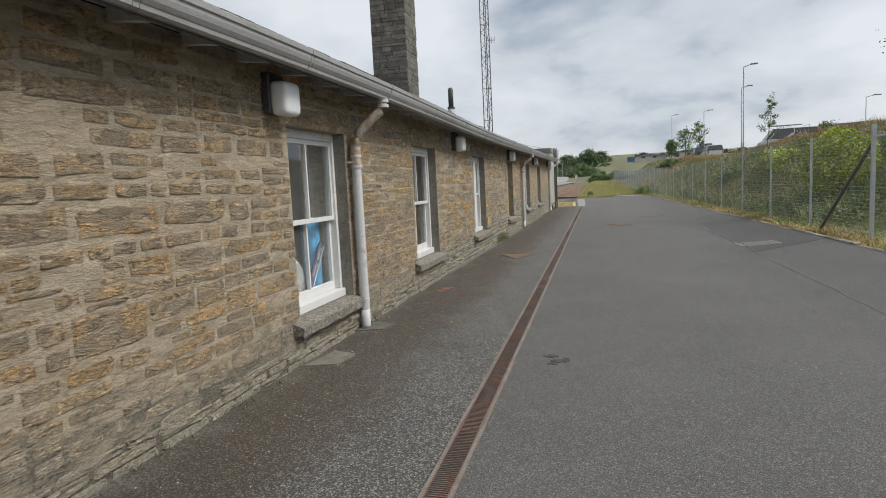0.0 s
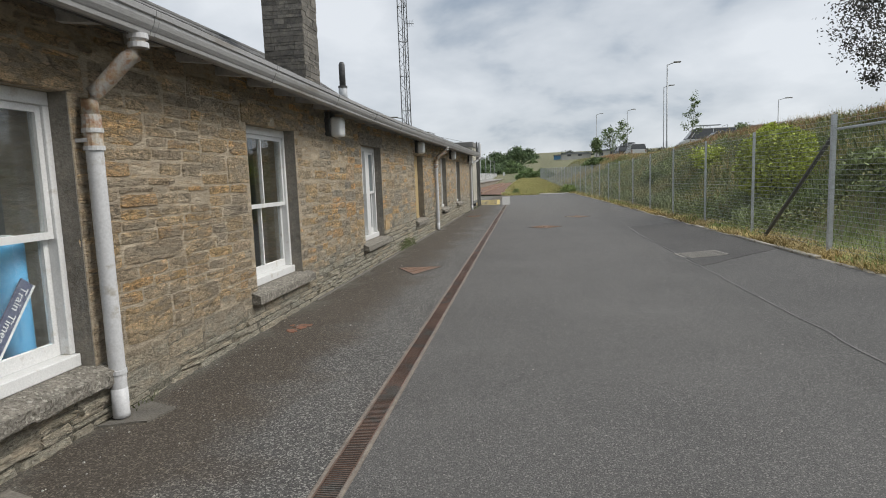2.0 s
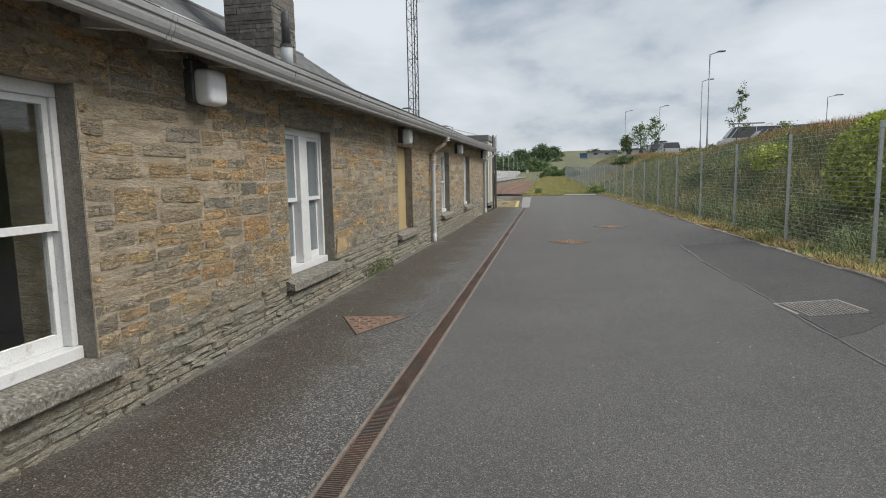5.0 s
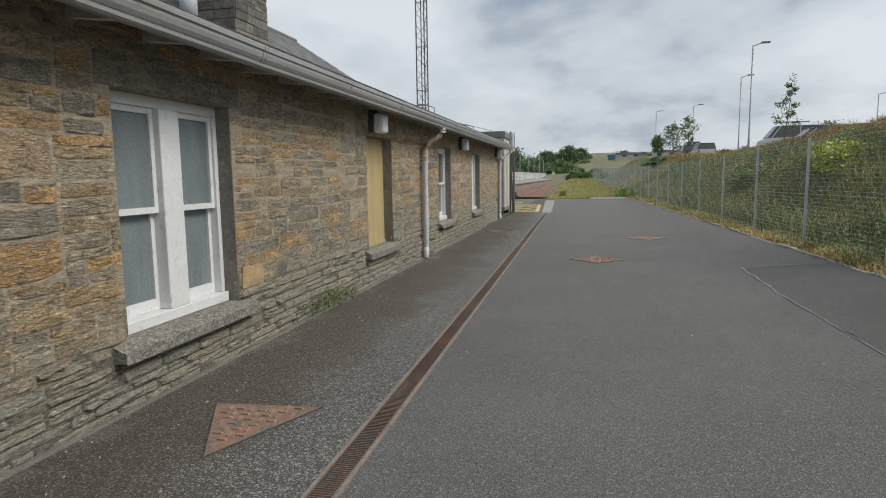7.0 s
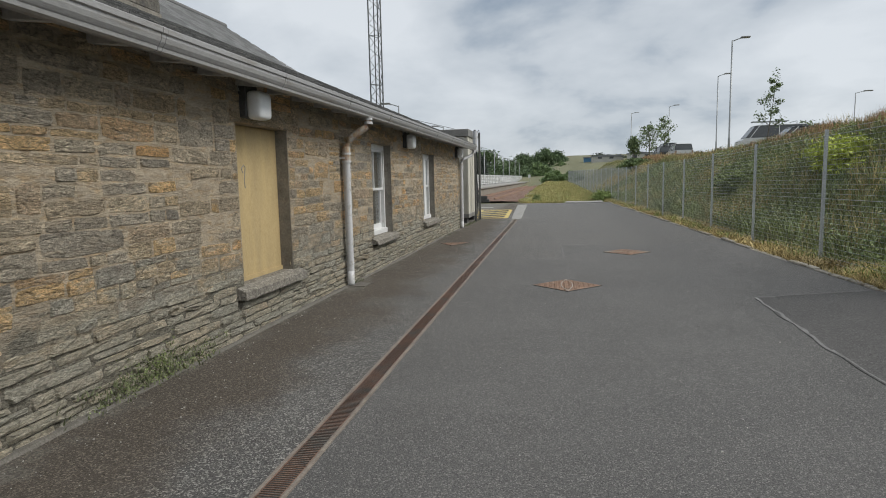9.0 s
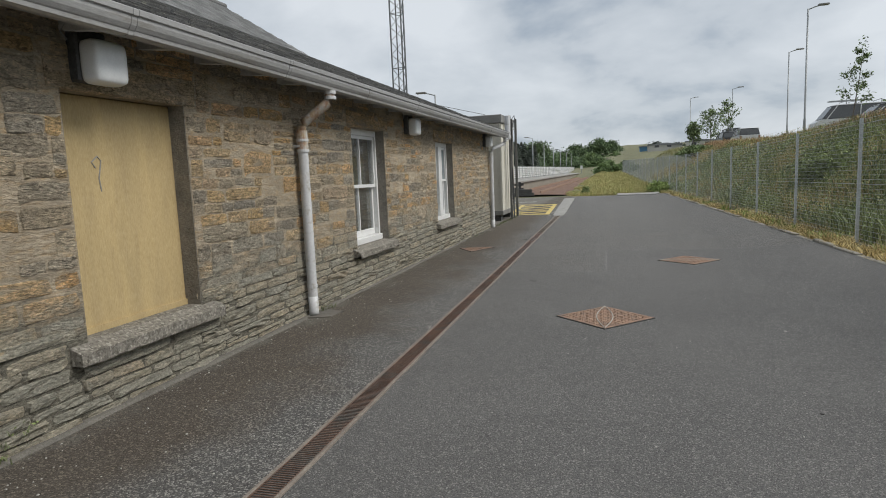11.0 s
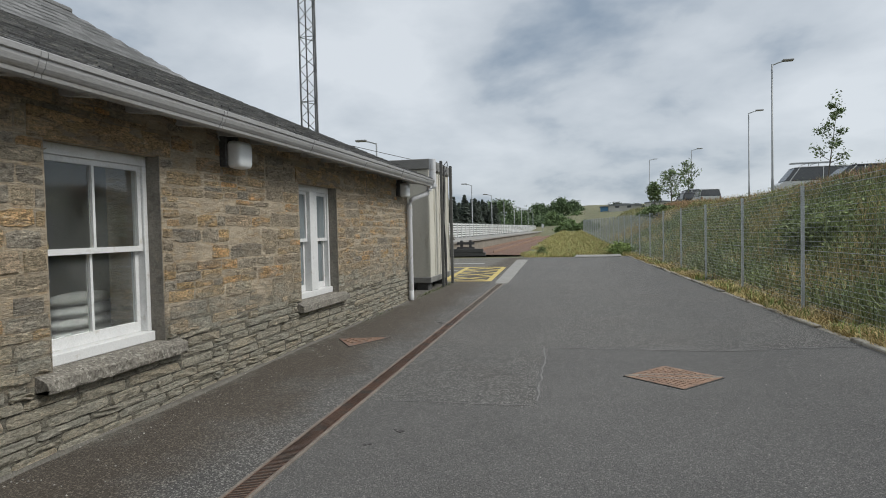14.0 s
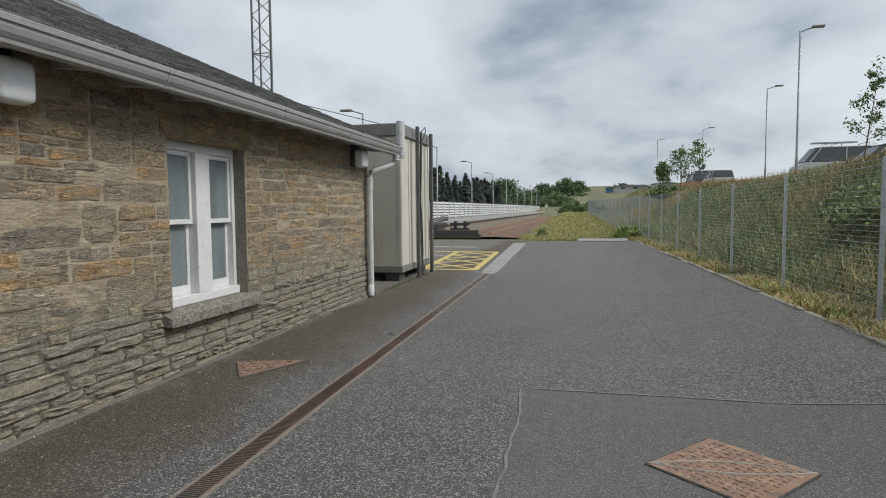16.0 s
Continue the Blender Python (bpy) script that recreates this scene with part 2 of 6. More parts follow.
def road_mat():
    """Worn asphalt with pale chips; a mossy, gritty brown strip along the house wall; smoother newer bands."""
    m = mat("asphalt", (0.083, 0.078, 0.071), 0.9, var=0.28, scale=0.6, fine=70.0, bump=1.0, dist=0.012, speck=(112.0, 0.38, (0.44, 0.425, 0.39)), grain=(0.62, 0.08), second=((0.068, 0.053, 0.042),), amount=0.5, sharp=0.35)
    nt = m.node_tree
    link = nt.links.new
    bsdf = nt.nodes["Principled BSDF"]
    col = bsdf.inputs["Base Color"].links[0].from_socket
    geo = [n for n in nt.nodes if n.type == "NEW_GEOMETRY"][0]
    sep = nt.nodes.new("ShaderNodeSeparateXYZ")
    link(geo.outputs["Position"], sep.inputs[0])
    nz = nt.nodes.new("ShaderNodeTexNoise")
    nz.inputs["Scale"].default_value, nz.inputs["Detail"].default_value, nz.inputs["Roughness"].default_value = 1.3, 7.0, 0.65
    link(geo.outputs["Position"], nz.inputs["Vector"])
    wob = nt.nodes.new("ShaderNodeMath")
    wob.operation = "MULTIPLY_ADD"
    link(nz.outputs["Fac"], wob.inputs[0])
    wob.inputs[1].default_value = 1.5
    link(sep.outputs["X"], wob.inputs[2])

    def band(src, a, b, lo=0.0, hi=1.0):
        r = nt.nodes.new("ShaderNodeMapRange")
        r.inputs["From Min"].default_value, r.inputs["From Max"].default_value = a, b
        r.inputs["To Min"].default_value, r.inputs["To Max"].default_value = lo, hi
        link(src, r.inputs["Value"])
        return r.outputs[0]

    def mx(fac, a, b):
        n = nt.nodes.new("ShaderNodeMix")
        n.data_type = "RGBA"
        for sock, v in ((n.inputs[0], fac), (n.inputs[6], a), (n.inputs[7], b)):
            if isinstance(v, bpy.types.NodeSocket):
                link(v, sock)
            elif isinstance(v, float):
                sock.default_value = v
            else:
                sock.default_value = (*v, 1)
        return n.outputs[2]

    fine_n = nt.nodes.new("ShaderNodeTexNoise")
    fine_n.inputs["Scale"].default_value, fine_n.inputs["Detail"].default_value = 45.0, 4.0
    link(geo.outputs["Position"], fine_n.inputs["Vector"])
    soil = mx(band(fine_n.outputs["Fac"], 0.35, 0.65), (0.042, 0.033, 0.024), (0.115, 0.093, 0.068))
    wet = nt.nodes.new("ShaderNodeMix")
    wet.data_type, wet.blend_type = "RGBA", "MULTIPLY"
    link(band(wob.outputs[0], -0.40, -0.95, 0.0, 0.9), wet.inputs[0])
    link(col, wet.inputs[6])
    wet.inputs[7].default_value = (0.70, 0.605, 0.505, 1)
    col = mx(band(wob.outputs[0], -0.45, -1.0, 0.0, 0.28), wet.outputs[2], soil)
    col = mx(band(wob.outputs[0], -1.50, -1.75, 0.0, 0.6), col, mx(band(fine_n.outputs["Fac"], 0.4, 0.6), (0.10, 0.095, 0.08), (0.26, 0.25, 0.22)))
    link(col, bsdf.inputs["Base Color"])
    return m


M_STONE = stone_mat("split_flagstone", "object")
M_STONES = stone_mat("split_flagstone_wall", "island")
M_MORTAR = stone_mat("lime_mortar", "")
M_CEMENT = mat("cement_render", (0.20, 0.18, 0.145), 0.92, var=0.25, scale=5, fine=45, bump=0.7, dist=0.02, second=((0.12, 0.10, 0.075), (0.27, 0.235, 0.18)), amount=0.45, sharp=0.2)
M_SILL = mat("weathered_sill_stone", (0.28, 0.25, 0.20), 0.92, var=0.18, scale=6, fine=38, bump=1.0, dist=0.025, second=((0.20, 0.18, 0.145),), amount=0.4, sharp=0.25, speck=(62.0, 0.32, (0.48, 0.45, 0.39)), grain=(0.6, 0.10))
M_WHITE = mat("white_paint", (0.74, 0.74, 0.73), 0.45, var=0.05, scale=6, fine=80, bump=0.08, second=(0.58, 0.55, 0.50), amount=0.15)
M_PIPE = mat("pale_grey_pipe_paint", (0.60, 0.60, 0.605), 0.45, var=0.06, scale=5, fine=60, bump=0.1, second=(0.40, 0.37, 0.32), amount=0.2)
M_RUSTPIPE = mat("rust_stained_pipe", (0.50, 0.48, 0.44), 0.6, var=0.1, scale=7, fine=60, bump=0.3, second=((0.46, 0.33, 0.18), (0.32, 0.15, 0.06)), amount=0.72, sharp=0.2)
M_GUTTER = mat("grey_gutter_paint", (0.32, 0.315, 0.31), 0.38, var=0.14, scale=1.4, fine=50, bump=0.1, second=(0.24, 0.22, 0.19), amount=0.28, stretch=(1, 0.4, 3))
M_SOFFIT = mat("dark_eaves_board", (0.075, 0.065, 0.055), 0.9, var=0.3, scale=3, fine=40, bump=0.2, stretch=(1, 0.3, 1))
M_RAFTER = mat("grey_rafter_paint", (0.52, 0.51, 0.48), 0.8, var=0.2, scale=8, fine=40, bump=0.2)
M_SLATE = mat("roof_slate", (0.066, 0.066, 0.065), 0.75, var=0.3, scale=6, fine=40, bump=0.5, dist=0.01, second=((0.16, 0.155, 0.13),), amount=0.35, rand="object", randvar=0.4)
M_SLATES = mat("roof_slates", (0.066, 0.066, 0.065), 0.75, var=0.3, scale=6, fine=40, bump=0.5, dist=0.01, second=((0.16, 0.155, 0.13),), amount=0.35, rand="island", randvar=0.4)
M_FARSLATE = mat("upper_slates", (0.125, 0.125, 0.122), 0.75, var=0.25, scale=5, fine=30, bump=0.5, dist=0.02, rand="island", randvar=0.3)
M_CHIMNEY = mat("chimney_stone", (0.105, 0.092, 0.072), 0.92, var=0.3, scale=4, fine=30, bump=0.7, dist=0.02, second=((0.17, 0.15, 0.115), (0.055, 0.048, 0.04)), amount=0.45, rand="object", randvar=0.3)
M_LEAD = mat("pale_lead", (0.42, 0.44, 0.46), 0.5, var=0.1, scale=3, bump=0.1)
M_GLASS = glass_mat("window_glass")
M_DUSTY = glass_mat("dusty_window_glass")
dn = M_DUSTY.node_tree
d_out = [n for n in dn.nodes if n.type == "OUTPUT_MATERIAL"][0]
d_mix = dn.nodes.new("ShaderNodeMixShader")
d_dif = dn.nodes.new("ShaderNodeBsdfDiffuse")
d_dif.inputs["Color"].default_value = (0.30, 0.30, 0.29, 1)
d_noise = dn.nodes.new("ShaderNodeTexNoise")
d_noise.inputs["Scale"].default_value, d_noise.inputs["Detail"].default_value = 3.0, 6.0
d_geo = dn.nodes.new("ShaderNodeNewGeometry")
dn.links.new(d_geo.outputs["Position"], d_noise.inputs["Vector"])
d_rng = dn.nodes.new("ShaderNodeMapRange")
d_rng.inputs["From Min"].default_value, d_rng.inputs["From Max"].default_value = 0.3, 0.7
d_rng.inputs["To Min"].default_value, d_rng.inputs["To Max"].default_value = 0.02, 0.13
dn.links.new(d_noise.outputs["Fac"], d_rng.inputs["Value"])
dn.links.new(d_rng.outputs[0], d_mix.inputs[0])
dn.links.new(dn.nodes["Principled BSDF"].outputs[0], d_mix.inputs[1])
dn.links.new(d_dif.outputs[0], d_mix.inputs[2])
dn.links.new(d_mix.outputs[0], d_out.inputs["Surface"])
M_FROST = mat("obscured_glass", (0.15, 0.18, 0.19), 0.25, var=0.3, scale=1.6, fine=70, bump=0.15, dist=0.004, stretch=(1, 2.5, 0.6))
M_PLY = mat("weathered_plywood", (0.47, 0.34, 0.14), 0.75, var=0.12, scale=2, fine=50, bump=0.1, stretch=(1, 3, 0.6), second=(0.36, 0.25, 0.10), amount=0.3, sharp=0.3)
M_ROOM = mat("room_plaster", (0.27, 0.27, 0.25), 0.9, var=0.1, bump=0.1)
M_BLACK = mat("black_plastic", (0.018, 0.018, 0.018), 0.5, var=0.2, bump=0.05)
M_DIFF = mat("white_diffuser", (0.84, 0.85, 0.85), 0.3, var=0.04, scale=20, fine=150, bump=0.2, dist=0.003)
M_CABLE = mat("grey_cable", (0.35, 0.35, 0.34), 0.6, bump=0.0)
M_ROAD = road_mat()
M_PATCH = mat("newer_asphalt", (0.108, 0.103, 0.097), 0.9, var=0.2, scale=0.6, fine=100, bump=0.9, dist=0.008, speck=(150.0, 0.3, (0.30, 0.285, 0.265)), grain=(0.5, 0.06), second=((0.086, 0.080, 0.073),), amount=0.4, sharp=0.35)
M_OLDPATCH = mat("old_asphalt", (0.090, 0.083, 0.078), 0.92, var=0.2, scale=0.9, fine=120, bump=0.8, dist=0.007, speck=(100.0, 0.2, (0.20, 0.195, 0.185)), grain=(0.55, 0.06))
M_SEAM = mat("seam_sealant", (0.18, 0.175, 0.165), 0.9, var=0.3, scale=9, fine=90, bump=0.5)
M_CONC = mat("concrete", (0.30, 0.29, 0.265), 0.92, var=0.18, scale=2.5, fine=70, bump=0.4, second=(0.20, 0.18, 0.15), amount=0.35)
M_CHANNEL = mat("edge_concrete_and_grate_sheen", (0.20, 0.16, 0.125), 0.92, var=0.25, scale=5, fine=70, bump=0.5, second=(0.26, 0.22, 0.17), amount=0.35)
M_RUST = mat("rusted_iron", (0.25, 0.135, 0.075), 0.85, metal=0.0, var=0.25, scale=5, fine=90, bump=0.5, second=((0.16, 0.095, 0.06), (0.36, 0.22, 0.13)), amount=0.45)
M_GRATE = mat("rusted_grating", (0.26, 0.145, 0.095), 0.38, metal=0.6, var=0.4, scale=1.4, fine=90, bump=0.4, second=((0.20, 0.105, 0.065), (0.17, 0.145, 0.12)), amount=0.4)
M_RUSTSTAIN = mat("rust_stain", (0.25, 0.085, 0.03), 0.9, var=0.3, scale=9, fine=70, bump=0.5, second=(0.10, 0.07, 0.05), amount=0.55, sharp=0.15)
M_OLDIRON = mat("brown_worn_iron", (0.21, 0.108, 0.062), 0.85, var=0.3, scale=5, fine=90, bump=0.5, second=((0.10, 0.085, 0.07), (0.24, 0.13, 0.075)), amount=0.5)
M_GRIT = mat("pale_grit", (0.42, 0.40, 0.36), 0.9, var=0.2, scale=3, fine=60, bump=0.1, rand="island", randvar=0.3)
# near-black: shade in the drain slots, joints of the covers, real ground stains
M_PIT = mat("slot_shade_and_stain", (0.016, 0.013, 0.01), 0.95, bump=0.3)
M_PALEIRON = mat("worn_iron", (0.36, 0.33, 0.28), 0.7, var=0.2, bump=0.3)
M_KERB = mat("kerb_concrete", (0.36, 0.33, 0.27), 0.95, var=0.25, scale=4, fine=60, bump=0.6, rand="object", randvar=0.2, second=(0.14, 0.11, 0.07), amount=0.45)
M_GALV = mat("galvanised_steel", (0.52, 0.55, 0.57), 0.55, metal=0.15, var=0.1, scale=6, fine=60, bump=0.06)
M_WIRE = mat("fence_wire", (0.32, 0.35, 0.35), 0.5, metal=0.3, var=0.1, bump=0.0)
M_BRACE = mat("dark_brace", (0.07, 0.07, 0.062), 0.7, var=0.2, bump=0.1)
M_GROUND = mat("rough_grassland", (0.13, 0.13, 0.042), 0.95, var=0.35, scale=0.35, fine=12, bump=0.8, dist=0.06, second=((0.085, 0.11, 0.032), (0.21, 0.165, 0.068)), amount=0.5, sharp=0.2)
M_YELLOW = mat("yellow_road_paint", (0.62, 0.47, 0.12), 0.8, var=0.15, scale=3, fine=60, bump=0.3, second=(0.30, 0.26, 0.14), amount=0.2)
M_WHITELINE = mat("white_road_paint", (0.60, 0.60, 0.57), 0.8, var=0.12, scale=3, fine=60, bump=0.3, second=(0.28, 0.27, 0.25), amount=0.2)
M_CABIN = mat("cream_cabin_panel", (0.64, 0.61, 0.52), 0.55, var=0.08, scale=1.2, fine=40, bump=0.1, second=(0.52, 0.48, 0.38), amount=0.3, stretch=(2, 2, 0.5))
M_CABINTRIM = mat("grey_cabin_trim", (0.20, 0.195, 0.18), 0.6, var=0.15, bump=0.1)
M_BALLAST = mat("rusty_ballast", (0.20, 0.095, 0.05), 0.95, var=0.3, scale=2.5, fine=25, bump=1.0, dist=0.08, second=((0.27, 0.15, 0.09), (0.12, 0.075, 0.05)), amount=0.4)
M_TIMBER = mat("old_timber", (0.30, 0.285, 0.26), 0.9, var=0.25, scale=4, fine=40, bump=0.4, stretch=(1, 0.3, 1))
M_TAR = mat("tarred_sleeper", (0.028, 0.026, 0.024), 0.9, var=0.3, scale=4, fine=40, bump=0.4)
M_PLAT = mat("platform_concrete", (0.23, 0.20, 0.155), 0.92, var=0.2, scale=1.0, fine=30, bump=0.4)
M_MAST = mat("mast_steel", (0.12, 0.125, 0.125), 0.5, metal=0.3, var=0.1, bump=0.0)
M_LAMPPOST = mat("lamp_column_steel", (0.30, 0.315, 0.32), 0.5, metal=0.3, var=0.1, bump=0.0)
M_BARK = mat("bark", (0.10, 0.08, 0.06), 0.95, var=0.3, scale=9, fine=60, bump=0.6, stretch=(1, 1, 0.4))
LEAF = dict(rough=0.65, var=0.3, scale=0.6, fine=12, bump=0.0, rand="island", randvar=0.45, spec=0.25)
M_LEAF = mat("sapling_leaf", (0.13, 0.19, 0.055), **LEAF)
M_LEAF_DARK = mat("copper_leaf", (0.05, 0.045, 0.03), **LEAF)
M_LEAF_LIME = mat("lime_leaf", (0.46, 0.52, 0.06), **LEAF)
M_LEAF_FAR = mat("far_leaf", (0.09, 0.15, 0.045), **LEAF)
M_CONIFER = mat("conifer_needles", (0.05, 0.07, 0.045), **LEAF)
M_GRASS_DRY = mat("dry_grass", (0.46, 0.35, 0.13), **LEAF)
M_GRASS = mat("green_grass", (0.24, 0.32, 0.07), **LEAF)
M_WEED = mat("bank_weeds", (0.20, 0.25, 0.07), **LEAF)
M_WEED_PALE = mat("pale_bank_weeds", (0.27, 0.26, 0.09), **LEAF)
M_DOCK = mat("russet_seed_heads", (0.40, 0.22, 0.11), **LEAF)
M_FIELDGRASS = mat("field_grass_blade", (0.47, 0.40, 0.14), **LEAF)
M_MIDLEAF = mat("mid_green_leaf", (0.14, 0.22, 0.06), **LEAF)
M_FILLET = mat("dusty_cement", (0.115, 0.102, 0.08), 0.95, var=0.25, scale=5, fine=70, bump=0.6, second=(0.085, 0.07, 0.05), amount=0.55, sharp=0.25)
M_MOSS = mat("moss", (0.12, 0.14, 0.045), 0.95, var=0.3, scale=12, fine=60, bump=0.8)
M_PLASTIC_BLUE = mat("blue_plastic", (0.03, 0.31, 0.60), 0.4, var=0.1, bump=0.0)
M_NAVY = mat("navy_board", (0.012, 0.025, 0.10), 0.4, var=0.1, bump=0.0)
M_SACK = mat("white_sack", (0.36, 0.36, 0.345), 0.7, var=0.12, scale=5, fine=40, bump=0.4, dist=0.02)
M_YELLOWPL = mat("yellow_plastic", (0.40, 0.25, 0.03), 0.5, var=0.1, bump=0.05)
M_VANDARK = mat("dark_car_paint", (0.02, 0.022, 0.026), 0.25, metal=0.2, var=0.1, bump=0.0)
M_VANWHITE = mat("white_car_paint", (0.62, 0.63, 0.64), 0.3, var=0.05, bump=0.0)
M_CARGLASS = mat("tinted_car_glass", (0.03, 0.035, 0.04), 0.08, var=0.1, bump=0.0)
M_TYRE = mat("tyre_rubber", (0.02, 0.02, 0.02), 0.85, bump=0.1)
M_FARWALL = mat("far_harled_wall", (0.50, 0.49, 0.46), 0.9, var=0.1, scale=0.5, bump=0.1)
M_FARROOF = mat("far_roof_sheet", (0.16, 0.17, 0.18), 0.8, var=0.15, scale=0.3, bump=0.1)
M_FARBLUE = mat("far_blue_cladding", (0.05, 0.20, 0.38), 0.7, var=0.1, bump=0.0)
M_BLOCKWALL = mat("grey_block_wall", (0.36, 0.35, 0.33), 0.9, var=0.15, scale=1.5, bump=0.3)


# ---- small builders ----
def part(name, bm, material, parent=None, label="", smooth=False, bevel=0.0):
    """Links a bmesh as one mesh object, under a thing where one is given."""
    if bevel:
        bmesh.ops.bevel(bm, geom=bm.edges[:], offset=bevel, segments=1, affect="EDGES", clamp_overlap=True)
    me = bpy.data.meshes.new(name)
    bm.to_mesh(me)
    bm.free()
    me.materials.append(material)
    if smooth:
        for f in me.polygons:
            f.use_smooth = True
    ob = new(name, me)
    if parent:
        ob.parent = parent
        ob.matrix_parent_inverse = parent.matrix_basis.inverted()
    if label:
        ob["label"] = label
    return ob


def raw(name, verts, faces, material, parent=None, label="", smooth=False):
    me = bpy.data.meshes.new(name)
    me.from_pydata([tuple(v) for v in verts], [], [tuple(f) for f in faces])
    me.materials.append(material)
    me.update()
    if smooth:
        for f in me.polygons:
            f.use_smooth = True
    ob = new(name, me)
    if parent:
        ob.parent = parent
        ob.matrix_parent_inverse = parent.matrix_basis.inverted()
    if label:
        ob["label"] = label
    return ob


def quads(name, v, material, parent=None, n=4):
    """A mesh of loose quads (or triangles) from an array (count, n, 3)."""
    v = np.asarray(v, dtype=np.float32).reshape(-1, n, 3)
    c = len(v)
    me = bpy.data.meshes.new(name)
    me.vertices.add(c * n)
    me.vertices.foreach_set("co", v.reshape(-1))
    me.loops.add(c * n)
    me.loops.foreach_set("vertex_index", np.arange(c * n, dtype=np.int32))
    me.polygons.add(c)
    me.polygons.foreach_set("loop_start", np.arange(0, c * n, n, dtype=np.int32))
    me.update(calc_edges=True)
    me.validate()
    me.materials.append(material)
    ob = new(name, me)
    if parent:
        ob.parent = parent
        ob.matrix_parent_inverse = parent.matrix_basis.inverted()
    return ob


def box(x0, x1, y0, y1, z0, z1, bm=None):
    bm = bm or bmesh.new()
    bmesh.ops.create_cube(bm, size=1.0, matrix=Matrix.LocRotScale(((x0 + x1) / 2, (y0 + y1) / 2, (z0 + z1) / 2), None, (x1 - x0, y1 - y0, z1 - z0)))
    return bm


def sweep(points, radii, n=10, bm=None, cap=True):
    """A round tube along points."""
    bm = bm or bmesh.new()
    pts = [Vector(p) for p in points]
    if not isinstance(radii, (list, tuple)):
        radii = [radii] * len(pts)
    rings = []
    ref = Vector((0.31, 0.17, 0.93)).normalized()
    for i, p in enumerate(pts):
        d = (pts[min(i + 1, len(pts) - 1)] - pts[max(i - 1, 0)]).normalized()
        u = d.cross(ref)
        if u.length < 0.2:
            u = d.cross(Vector((1, 0.2, 0)))
        u.normalize()
        w = d.cross(u)
        rings.append([bm.verts.new(p + (u * math.cos(a) + w * math.sin(a)) * radii[i]) for a in (math.tau * k / n for k in range(n))])
    for a, b in zip(rings, rings[1:]):
        for k in range(n):
            bm.faces.new((a[k], a[(k + 1) % n], b[(k + 1) % n], b[k]))
    if cap:
        bm.faces.new(rings[0][::-1])
        bm.faces.new(rings[-1])
    return bm


def extrude_y(profile, y0, y1, bm=None):
    """A closed (x, z) profile drawn out along y."""
    bm = bm or bmesh.new()
    a = [bm.verts.new((x, y0, z)) for x, z in profile]
    b = [bm.verts.new((x, y1, z)) for x, z in profile]
    n = len(profile)
    for i in range(n):
        bm.faces.new((a[i], a[(i + 1) % n], b[(i + 1) % n], b[i]))
    bm.faces.new(a[::-1])
    bm.faces.new(b)
    bmesh.ops.recalc_face_normals(bm, faces=bm.faces[:])
    return bm


def thing(name, label, category, group="", kind="", at=(0, 0, 0)):
    ob = new(name)
    ob.location = at
    return tagged(ob, label, category, group, kind)


# ---- ground ----
WALL = -2.43


def fence_x(y):
    return 5.0 - 0.037 * (y - 15)


def road_z(x):
    return 0.06 * max(0.0, x - 2.6)


def smooth01(a):
    a = min(1.0, max(0.0, a))
    return a * a * (3 - 2 * a)


def ground_z(x, y):
    """The open ground: level by the road, a bank beyond the fence, a car park on it, and a far rising field."""
    d = x - fence_x(min(y, 95))
    z = 0.10 * smooth01((x - 2.5) / 2.5) - 0.03
    crest = 2.62 + 0.12 * math.sin(y * 0.21) + 0.002 * max(0, y - 30)
    crest = (crest + 0.12 * smooth01((y - 16) / 6) - 0.38 * smooth01((y - 30) / 14)) * (1 - 0.8 * smooth01((y - 92) / 45))
    if y < 9:
        crest *= 0.75 + 0.25 * smooth01((y + 10) / 19)
    z += crest * smooth01((d - 0.35) / 5.6) + 0.25 * smooth01((d - 5.6) / 4)
    if y > 47:
        z += 0.75 * smooth01((y - 47) / 60) * smooth01((x + 3.4) / 2.2)
    if y > 110:
        z += 7.5 * smooth01((y - 100) / 190) * smooth01((x + 34) / 40)
    if y > 250:
        z += 16 * smooth01((y - 250) / 500)
    return z


def spaced(*runs):
    out = []
    for a, b, n in runs:
        out += list(np.linspace(a, b, n, endpoint=False))
    return out


gx = spaced((-1500, -200, 6), (-200, -30, 8), (-30, -3.4, 8), (-3.4, 3.0, 10), (3.0, 12.0, 26), (12.0, 40, 10), (40, 200, 10), (200, 1500, 6)) + [1500]
gy = spaced((-600, -60, 6), (-60, 0, 12), (0, 60, 50), (60, 130, 24), (130, 330, 24), (330, 1500, 10)) + [1500]
gv = [(x, y, ground_z(x, y) + (0.05 * noise.noise((x * 0.9, y * 0.9, 0)) if x > 4.9 else -0.02)) for y in gy for x in gx]
gf = [(j * len(gx) + i, j * len(gx) + i + 1, (j + 1) * len(gx) + i + 1, (j + 1) * len(gx) + i) for j in range(len(gy) - 1) for i in range(len(gx) - 1)]
ground = tagged(raw("ground", gv, gf, M_GROUND, smooth=True), "rough yellow-green grassland rising to a bank and field", "ground", kind="structure")

# road: one sheet from the house wall to the kerb, wider beyond the house; newer surfacing over most of it


def drain_x(y):
    return -0.595 - 0.0122 * (y - 2.7)


